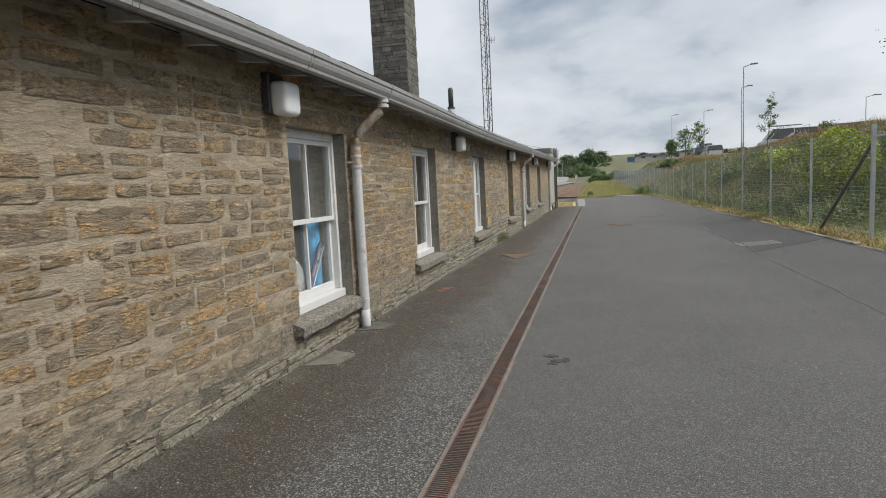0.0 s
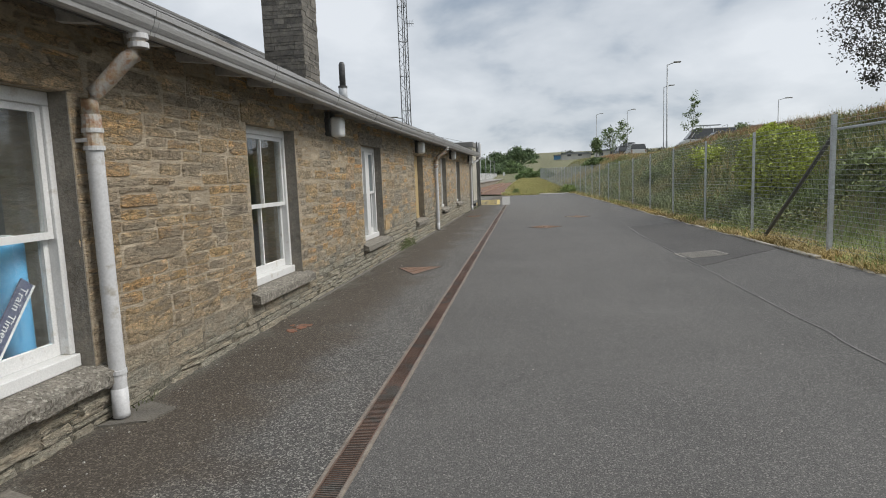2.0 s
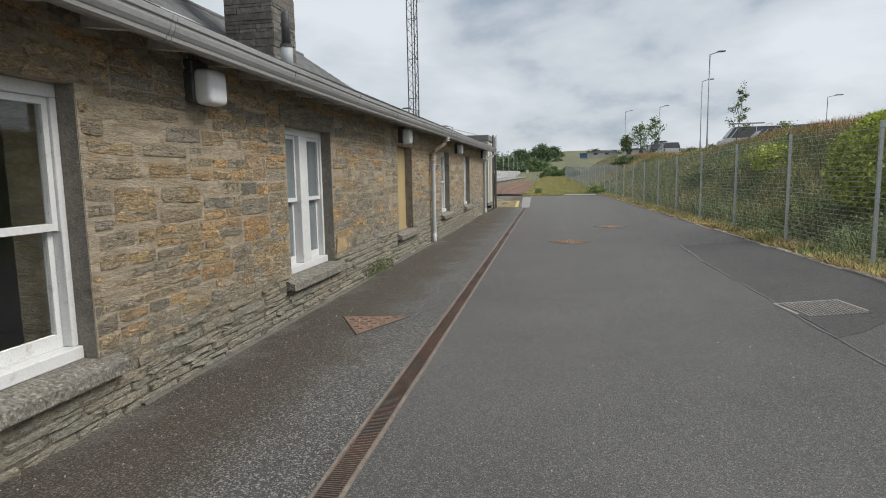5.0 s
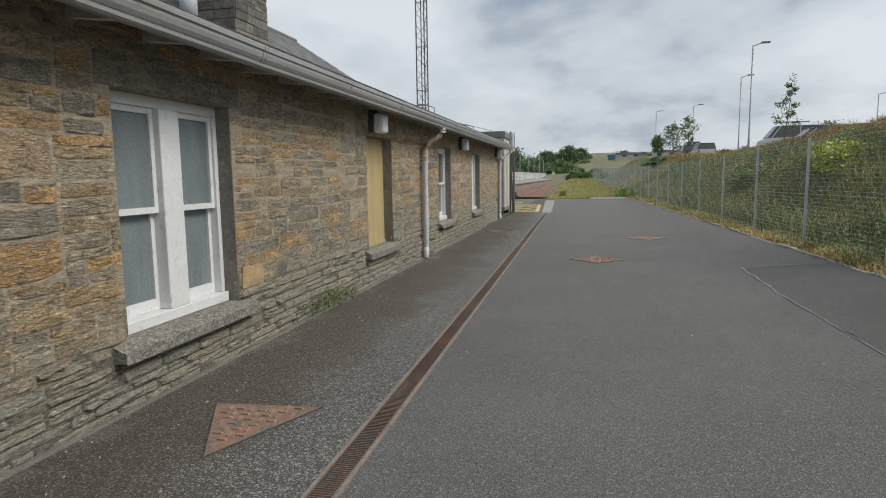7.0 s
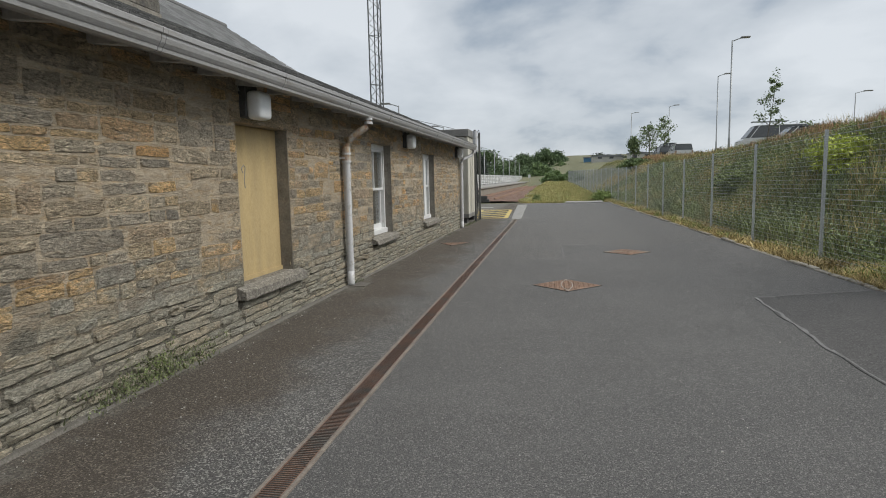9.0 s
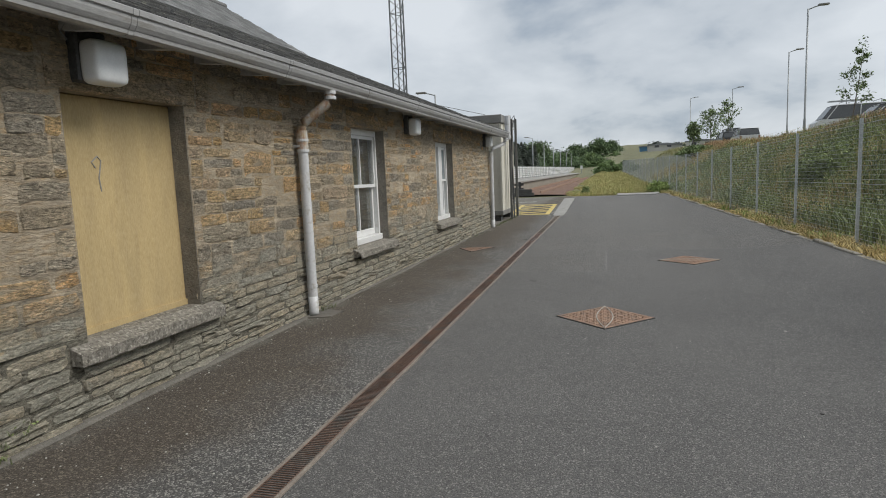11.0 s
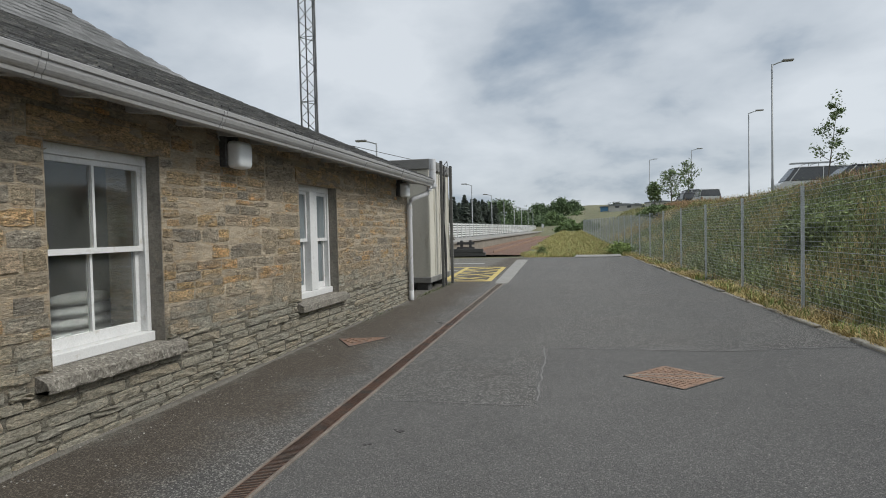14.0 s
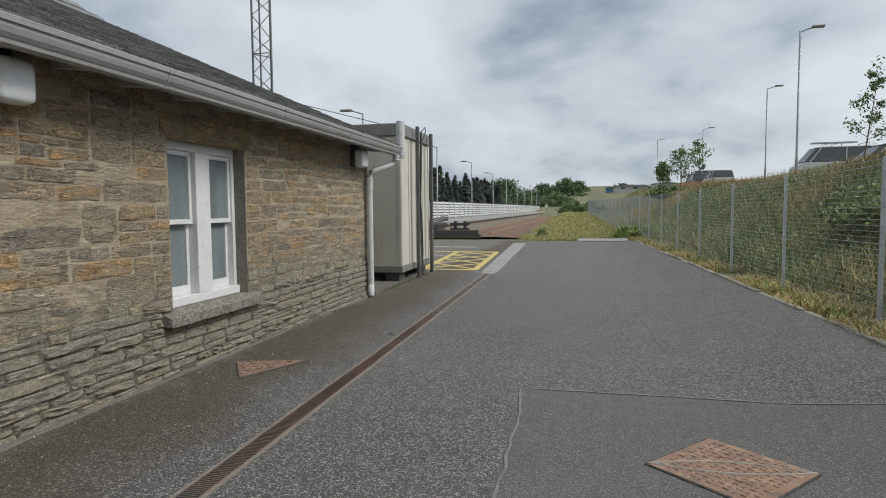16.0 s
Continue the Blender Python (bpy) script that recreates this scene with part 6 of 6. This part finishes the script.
blades("bank_grass", scatter(1, 14000, 0.1, 5.6, 22, 62), 0.15, 0.5, 0.009, M_WEED_PALE, "mixed pale grass on the bank", 1, 0.5)
blades("bank_grass", scatter(2, 46000, 0.2, 5.8, 17, 62, (0.35, 1.0, -0.2)), 0.2, 0.6, 0.013, M_WEED, "green weeds and grass on the bank", 2, 0.6)
blades("bank_grass", scatter(3, 14000, 0.5, 6.0, 18, 70, (0.5, 5.0, 0.08)), 0.3, 0.75, 0.008, M_GRASS_DRY, "dry straw grass on the bank", 3, 0.4)
blades("bank_grass", scatter(15, 30000, 0.1, 6.5, 5, 24), 0.06, 0.24, 0.008, M_GRASS, "short green grass on the open bank", 15, 0.7)
blades("bank_grass", scatter(16, 15000, 0.1, 6.5, 5, 24, (0.4, 3.0, -0.05)), 0.08, 0.34, 0.007, M_WEED_PALE, "pale grass on the open bank", 16, 0.6)
blades("dock_stems", scatter(4, 30000, 4.5, 6.7, 12, 80, (0.4, 9.0, -0.10)), 0.25, 0.6, 0.010, M_DOCK, "russet dock and seed heads on the bank top", 4, 0.25)
blades("bank_grass", scatter(5, 12000, 4.4, 7.4, 20, 110), 0.2, 0.5, 0.012, M_WEED_PALE, "rough grass on the bank top", 5, 0.4)
blades("kerb_weeds", scatter(6, 42000, -0.48, 0.35, 8, 48, (1.1, 2.0, -0.12), 0.01), 0.05, 0.16, 0.009, M_GRASS_DRY, "dry straw weeds along the kerb", 6, 1.5)
blades("kerb_weeds", scatter(7, 6000, -0.40, 0.3, 8, 48, (0.9, 7.0, 0.12), 0.01), 0.04, 0.22, 0.008, M_GRASS, "green weeds along the kerb", 7, 0.7)
rng_f = np.random.default_rng(12)
fx, fy = rng_f.uniform(-2.6, 4.3, 120000), 48.3 + 75 * rng_f.uniform(0, 1, 120000) ** 1.5
keep_f = (fx < 3.9 - 0.037 * (fy - 48)) & (fx > -1.6 - 0.012 * (fy - 50) + 0.5 * np.sin(fy * 0.7)) & ~((fx > 0.8) & (fx < 3.2) & (fy < 50))
blades("field_grass", [(a_, b_, ground_z(a_, b_) - 0.03) for a_, b_ in zip(fx[keep_f], fy[keep_f])], 0.06, 0.24, 0.008, M_FIELDGRASS, "dry yellow grass beyond the road's end", 8, 0.5)
blades("field_grass", [(a_, b_, ground_z(a_, b_) - 0.03) for a_, b_ in zip(fx[keep_f][::7] + 0.1, fy[keep_f][::7])], 0.08, 0.28, 0.010, M_GRASS, "green grass among the dry grass", 9, 0.5)
# leafy weeds in clumps on the bank
rng_c = np.random.default_rng(40)
for m_, seed_, n_, lab in ((M_WEED, 41, 700, "leafy green weeds on the bank"), (M_WEED_PALE, 42, 200, "pale flowering weeds on the bank"), (M_LEAF, 43, 240, "dark bramble leaves on the bank")):
    lv = []
    for (cx, cy, cz) in scatter(seed_, n_, 0.25, 5.2, 16, 60, (0.3, seed_, -0.05)):
        hh = rng_c.uniform(0.12, 0.40)
        lv.append(leaves(rng_c, (cx, cy, cz + hh * 0.8), (0.18, 0.18, hh * 0.45), 70, 0.036))
    tagged(quads("bank_weeds", np.concatenate(lv), m_), lab, "weeds", kind="stuff")
# weeds and moss at the wall foot
rng_w = np.random.default_rng(5)
wp = []
for cy, n, sp in ((15.9, 240, 0.35), (15.2, 90, 0.2), (6.4, 22, 0.14), (20.25, 60, 0.12), (28, 60, 0.6), (31.6, 160, 0.5), (33.2, 160, 0.6), (3.0, 40, 0.7)):
    for k in range(n):
        wp.append((WALL + 0.03 + abs(rng_w.normal(0, 0.05)), rng_w.normal(cy, sp), rng_w.uniform(-0.01, 0.16 if cy in (15.9, 15.2) else 0.01)))
lv = [leaves(rng_w, (WALL + 0.045, rng_w.normal(15.75, 0.38), abs(rng_w.normal(0.06, 0.09))), (0.02, 0.05, 0.03), 22, 0.010) for k in range(70)]
tagged(quads("wall_weeds", np.concatenate(lv), M_WEED), "small green weeds growing on the wall foot", "weeds", kind="stuff")
blades("wall_foot_weeds", wp, 0.015, 0.055, 0.006, M_MOSS, "small mossy weeds at the wall foot", 10, 0.9)

# loose grit along the wall and scattered pale stones
gp = []
for k in range(1500):
    y = rng_w.uniform(1, 31)
    x = WALL + 0.05 + abs(rng_w.normal(0, 0.5)) if k < 1050 else rng_w.uniform(-0.5, 4.0)
    s = rng_w.uniform(0.003, 0.008) * (1.6 if k % 60 == 0 else 1)
    c = np.array([x, y, road_z(x)])
    a = rng_w.uniform(0, 6)
    ring = [c + s * np.array([math.cos(a + q), math.sin(a + q), 0.0]) * rng_w.uniform(0.7, 1.2) for q in (0, 1.57, 3.14, 4.71)]
    top = [c + (r_ - c) * 0.6 + np.array([0, 0, s * 0.7]) for r_ in ring]
    gp.append(top)
    gp += [[ring[i], ring[(i + 1) % 4], top[(i + 1) % 4], top[i]] for i in range(4)]
tagged(quads("loose_grit", np.array(gp), M_GRIT), "loose pale grit and small stones on asphalt", "gravel", kind="stuff")


# ---- woods ----
def conifers(seed, spots):
    rng = np.random.default_rng(seed)
    v = []
    for x, y, h, z in spots:
        n = 520
        f = rng.uniform(0.05, 1, n)
        a = rng.uniform(0, math.tau, n)
        rad = (1 - f) * h * 0.29 * rng.uniform(0.5, 1.1, n) + 0.05
        c = np.stack([x + np.cos(a) * rad, y + np.sin(a) * rad, z + f * h], 1)
        out = np.stack([np.cos(a), np.sin(a), -0.35 * np.ones(n)], 1) * (0.28 + 0.5 * (1 - f))[:, None]
        side = np.stack([-np.sin(a), np.cos(a), np.zeros(n)], 1) * 0.22
        v.append(np.stack([c - out * 0.6, c - side, c + out * 0.8, c + side], 1))
    return np.concatenate(v)


rs = random.Random(8)
spots = [(-14.5 - rs.uniform(0, 5), 66 + 0.95 * k + rs.uniform(-1, 1), rs.uniform(4.0, 7.4), -0.2) for k in range(80)]
tagged(quads("conifer_wood", conifers(3, spots), M_CONIFER), "dark spruce trees behind the platform", "trees", kind="stuff")


def canopy(seed, spots, material, name, label, per=900, size=0.5):
    rng = np.random.default_rng(seed)
    v = []
    for x, y, w, h, z in spots:
        for k in range(30):
            a, e, f = rng.uniform(0, math.tau), rng.uniform(0.15, 1), rng.uniform(0.2, 0.9)
            k2 = math.sqrt(max(0.08, 1 - e * e))
            v.append(leaves(rng, (x + w * f * k2 * math.cos(a), y + w * f * k2 * math.sin(a), z + h * e * 0.9), (w * 0.13, w * 0.13, h * 0.07), per // 15, 0.6 * size * rng.uniform(0.7, 1.2)))
    tagged(quads(name, np.concatenate(v), material), label, "trees", kind="stuff")


canopy(31, [(-18 + 6.5 * k + rs.uniform(-2, 2) - 12, 190 + rs.uniform(-15, 25), 6.5, rs.uniform(4.5, 6.5), 0) for k in range(6)], M_LEAF_FAR, "far_wood", "dark green woods beyond the platform", 1500, 0.55)
canopy(32, [(-5.6, 176, 3.4, 5.4, 0.3), (-3.2, 172, 2.4, 4.2, 0.3), (0.5, 214, 3.5, 4.5, 2.0)], M_MIDLEAF, "near_wood", "mid-green trees by the line", 2000, 0.42)
canopy(36, [(-9.5 - 4.2 * k, 182 + rs.uniform(-6, 8), 4.2, rs.uniform(3.4, 4.8), 0) for k in range(9)], M_LEAF_FAR, "far_wood", "dark green woods beyond the platform end", 1500, 0.4)
canopy(33, [(-15.0, 330, 8, 9, 4), (-7.5, 332, 8, 12.5, 4), (-1.0, 335, 7, 10.5, 4.5), (-22, 335, 14, 11, 3), (-38, 320, 14, 14, 2), (-55, 310, 16, 14, 0)], M_LEAF_FAR, "far_wood", "dark far woods on the skyline", 2600, 1.0)
canopy(37, [(0.6, 112, 1.5, 1.3, 0.7), (-1.2, 118, 1.6, 1.5, 0.7), (2.2, 120, 1.8, 1.6, 0.9), (-0.4, 128, 2.0, 1.8, 0.9), (3.4, 108, 1.2, 1.0, 0.8)], M_MIDLEAF, "far_hedge", "low green bushes at the end of the field", 1800, 0.28)
canopy(34, [(14 + 7.5 * k, 245 + rs.uniform(-10, 10), 5, rs.uniform(4.0, 6.5), 5.0) for k in range(7)], M_CONIFER, "far_wood", "dark trees along the skyline", 900, 0.6)
canopy(35, [(-22 - 3.4 * k, 62 + 6 * k, 3, rs.uniform(3.5, 5), 0) for k in range(14)], M_LEAF_FAR, "hedge_wood", "dark bushes behind the platform", 900, 0.4)


# ---- slates ----
def slate_rows(x_from, z_from, slope, rows, depth, lift, y0, y1, wmin, wmax, seed):
    """Slates course by course up a slope; yields 4 top corners and the lower lip of each."""
    rng = random.Random(seed)
    ln = math.sqrt(1 + slope * slope)
    ux, uz = -1 / ln, slope / ln
    nx, nz = slope / ln, 1 / ln
    for r in range(rows):
        y = y0 - rng.uniform(0, wmax)
        while y < y1:
            w = rng.uniform(wmin, wmax)
            t = lift + rng.uniform(-0.003, 0.006)
            b0 = r * depth + rng.uniform(-0.012, 0.012)
            b1 = (r + 1.25) * depth
            a_, e_ = max(y + 0.002, y0), min(y + w - 0.002, y1)
            if e_ > a_ + 0.02:
                lo = (x_from + ux * b0 + nx * t, z_from + uz * b0 + nz * t)
                hi = (x_from + ux * b1 + nx * 0.004, z_from + uz * b1 + nz * 0.004)
                lip = (x_from + ux * b0 + nx * 0.001, z_from + uz * b0 + nz * 0.001)
                yield a_, e_, lo, hi, lip, r
            y += w


rest = []
picked = 0
for a_, e_, lo, hi, lip, r in slate_rows(EX + 0.0, EZ - 0.012, SL, 34, 0.205, 0.017, Y0 - 0.25, YV, 0.2, 0.36, 5):
    top = [(lo[0], a_, lo[1]), (lo[0], e_, lo[1]), (hi[0], e_, hi[1]), (hi[0], a_, hi[1])]
    qs = [top, [(lip[0], a_, lip[1]), (lip[0], e_, lip[1]), top[1], top[0]], [(lip[0], e_, lip[1]), (hi[0], e_, hi[1]), top[2], top[1]], [(hi[0], a_, hi[1]), (lip[0], a_, lip[1]), top[0], top[3]]]
    if r < 11 and 21.5 < a_ < 28.6 and picked < 290:
        picked += 1
        V = [top[0], top[1], top[2], top[3], qs[1][0], qs[1][1]]
        raw("slate", V, [(0, 1, 2, 3), (4, 5, 1, 0), (5, 2, 1), (3, 4, 0)], M_SLATE, roof)
    else:
        V = [top[0], top[1], top[2], top[3], qs[1][0], qs[1][1]]
        rest.append(V)
VV = np.array(rest)
n = len(VV)
fs = []
for i in range(n):
    o = i * 6
    fs += [(o, o + 1, o + 2, o + 3), (o + 4, o + 5, o + 1, o), (o + 5, o + 2, o + 1), (o + 3, o + 4, o)]
lift(tagged(raw("slates", VV.reshape(-1, 3), fs, M_SLATES, roof), kind="stuff"))
up = []
USL = (RZ - KZ) / (KX - RX)
for a_, e_, lo, hi, lip, r in slate_rows(KX + 0.02, KZ - 0.02, USL, 8, 0.21, 0.016, Y0 - 0.25, YV, 0.22, 0.36, 9):
    end = YV - (YV - RY) * (r + 1) / 8.0
    if a_ < end:
        up.append([(lo[0], a_, lo[1]), (lo[0], min(e_, end), lo[1]), (hi[0], min(e_, end), hi[1]), (hi[0], a_, hi[1])])
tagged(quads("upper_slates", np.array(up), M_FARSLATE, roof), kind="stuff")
part("ridge", sweep([(RX, Y0 - 0.3, RZ), (RX, RY, RZ)], 0.07, 8), M_FARSLATE, roof)

# ---- wall stones ----
NU, NV = 7, 5


GU = (-0.5, -0.43, -0.2, 0.0, 0.2, 0.43, 0.5)
GV = (-0.5, -0.38, 0.0, 0.38, 0.5)


def stone_template(seed):
    """One stone of unit size in the wall's plane: a rough split face on a 7 x 5 grid with broken edges."""
    out = []
    for j in range(NV):
        for i in range(NU):
            u, v = GU[i], GV[j]
            rim_u, rim_v = i in (0, NU - 1), j in (0, NV - 1)
            k = noise.noise((u * 3 + seed * 7.3, v * 3, seed))
            k2 = noise.noise((u * 9 + seed * 3.1, v * 4, seed + 5))
            cu = 0.13 * noise.noise((v * 5, seed, 1 + (i > 3))) + (0.05 * k2 if rim_u else 0.0)
            cv = 0.34 * noise.noise((u * 5, seed, 9 + (j > 2))) + (0.10 * k2 if rim_v else 0.0)
            if i in (0, 1, NU - 2, NU - 1) and j in (0, 1, NV - 2, NV - 1):
                u *= 0.97
                v *= 0.92
            d = -0.9 if rim_u or rim_v else 0.5 + 0.8 * k + 0.5 * k2
            if not (rim_u or rim_v) and (i in (1, NU - 2) or j in (1, NV - 2)):
                d -= 0.12
            out.append((d, u + cu, v + cv))
    return out


S_FACES = [(j * NU + i, j * NU + i + 1, (j + 1) * NU + i + 1, (j + 1) * NU + i) for j in range(NV - 1) for i in range(NU - 1)]
templates = [stone_template(s + 1) for s in range(18)]
stone_meshes = []
for tp in templates:
    me = bpy.data.meshes.new("stone")
    me.from_pydata(tp, [], S_FACES)
    me.materials.append(M_STONE)
    stone_meshes.append(me)
rw = random.Random(77)
blocked = []
for (a, b), zb_, zt_ in zip(OPEN, SILLS, HEADS):
    blocked += [(a - 0.15, b + 0.18, zb_ - 0.13, zb_ + 0.01), (a - 0.004, b + 0.004, zb_, zt_), (a - 0.13, b + 0.14, zt_ - 0.01, zt_ + 0.19)]
jv, jf = [], []
count = 0


def lay_stone(y0, y1, z0, z1, proud, fill):
    """One stone in the cell given, trimmed where a window, sill or lintel is."""
    global count
    for a, b, c, d in blocked:
        if y0 < b and y1 > a and z0 < d and z1 > c:
            keep = [(min(y1, a) - y0, 0), (y1 - max(y0, b), 1), ((min(z1, c) - z0) * 2.5, 2), ((z1 - max(z0, d)) * 2.5, 3)]
            size, side = max(keep)
            if size < 0.07:
                return
            if side == 0:
                y1 = min(y1, a)
            elif side == 1:
                y0 = max(y0, b)
            elif side == 2:
                z1 = min(z1, c)
            else:
                z0 = max(z0, d)
    w_, h_ = (y1 - y0) - 0.006, (z1 - z0) - 0.004
    if w_ < 0.04 or h_ < 0.025:
        return
    w_, h_ = w_ * min(1.06, fill + 0.1), h_ * fill
    tilt = rw.uniform(-0.03, 0.03) * min(1.0, 0.3 / w_)
    cy, cz_ = (y0 + y1) / 2, (z0 + z1) / 2
    flip = rw.choice((-1, 1))
    k = rw.randrange(18)
    if 20.3 < cy < 27.6 and z1 < 2.2 and count < 298:
        count += 1
        o = new("stone", stone_meshes[k])
        o.parent = wall_east
        o.location = (WALL + 0.001, cy, cz_)
        o.scale = (proud, w_ * flip, h_ * flip)
        o.rotation_euler = (tilt, 0, 0)
        return
    base = len(jv)
    for d, u, v in templates[k]:
        uu, vv = u * w_ * flip, v * h_ * flip
        jv.append((WALL + d * proud, cy + uu * math.cos(tilt) - vv * math.sin(tilt), cz_ + uu * math.sin(tilt) + vv * math.cos(tilt)))
    jf.extend(tuple(base + i for i in f) for f in S_FACES)


def sway(y, z):
    """How far the beds wander up and down along the wall."""
    return (0.035 * noise.noise((y * 0.45, z * 1.3, 0)) + 0.014 * noise.noise((y * 1.7, z * 3, 5))) * smooth01(z / 0.4) * smooth01((2.5 - z) / 0.3)


def foot(y):
    """Height up to which the wall is built of thin flags: low at the near end, higher along the wall."""
    return 0.16 + 0.44 * smooth01((y - 7.5) / 6) + 0.07 * noise.noise((y * 0.7, 3, 3))


# thin layered flags at the foot
z = -0.04
while z < 0.66:
    h = rw.uniform(0.05, 0.105)
    y = -4.0
    while y < Y1 - 0.02:
        L = min(rw.uniform(0.16, 0.62) * (1.5 if rw.random() < 0.12 else 1.0), Y1 - y)
        dz = sway(y + L / 2, z)
        if z + h / 2 > foot(y + L / 2):
            y += L
            continue
        if rw.random() < 0.16:
            lay_stone(y, y + L, z + dz, z + dz + h * 0.52, rw.uniform(0.016, 0.05), 0.98)
            lay_stone(y, y + L * rw.uniform(0.5, 0.8), z + dz + h * 0.52, z + dz + h, rw.uniform(0.016, 0.05), 0.98)
        else:
            lay_stone(y, y + L, z + dz, z + dz + h, rw.uniform(0.02, 0.055), rw.uniform(0.94, 1.04))
        y += L
    z += h
z = 0.08
# random rubble above: blocks of one to three layers, each of a few stones, in wide smeared mortar by the near end
while z < 2.55:
    band = min(rw.uniform(0.24, 0.34), 2.6 - z)
    if 2.6 - z - band < 0.12:
        band = 2.6 - z
    y = -4.0 - rw.uniform(0, 0.4)
    while y < Y1 - 0.02:
        L = min(rw.uniform(0.35, 1.3), Y1 - y)
        if Y1 - y - L < 0.14:
            L = Y1 - y
        layers = rw.choices((1, 2, 3, 4), (12, 46, 34, 8))[0]
        if layers == 1:
            L = min(L, rw.uniform(0.28, 0.62))
        parts_ = [rw.uniform(0.6, 1.5) for _ in range(layers)]
        z0 = z
        for q in parts_:
            hh = band * q / sum(parts_)
            yy = y
            while yy < y + L - 0.01:
                ln = rw.uniform(1.6, 4.6) * max(hh, 0.09)
                if y + L - yy - ln < 0.12:
                    ln = y + L - yy
                my, mz = yy + ln / 2, z0 + hh / 2
                wide = noise.noise((my * 0.55, mz * 1.6, 7)) + 0.6 * smooth01((7.5 - my) / 3) + 0.25 * smooth01((mz - 1.0) / 0.8)
                fill = 1.12 - 0.22 * smooth01((wide + 0.2) / 1.0) + rw.uniform(-0.08, 0.05)
                if mz > foot(my) and rw.random() > 0.05 + 0.12 * smooth01(wide):
                    dz = sway(my, mz)
                    lay_stone(yy, yy + ln, z0 + dz, z0 + dz + hh, rw.uniform(0.006, 0.024), fill)
                yy += ln
            z0 += hh
        y += L
    z += band
M_OCHRE = mat("ochre_block", (0.42, 0.28, 0.12), 0.9, var=0.2, scale=9, fine=50, bump=0.7, dist=0.015, second=(0.42, 0.36, 0.26), amount=0.3)
bm = box(WALL - 0.03, WALL + 0.022, 13.90, 14.24, 0.56, 0.745)
bmesh.ops.subdivide_edges(bm, edges=bm.edges[:], cuts=3, use_grid_fill=True)
for v in bm.verts:
    v.co += Vector((0.014, 0.016, 0.016)) * noise.noise(v.co * 9)
part("ochre_stone", bm, M_OCHRE, wall_east, "smooth ochre block beside the window")
tagged(raw("stonework", jv, jf, M_STONES, wall_east), kind="stuff")
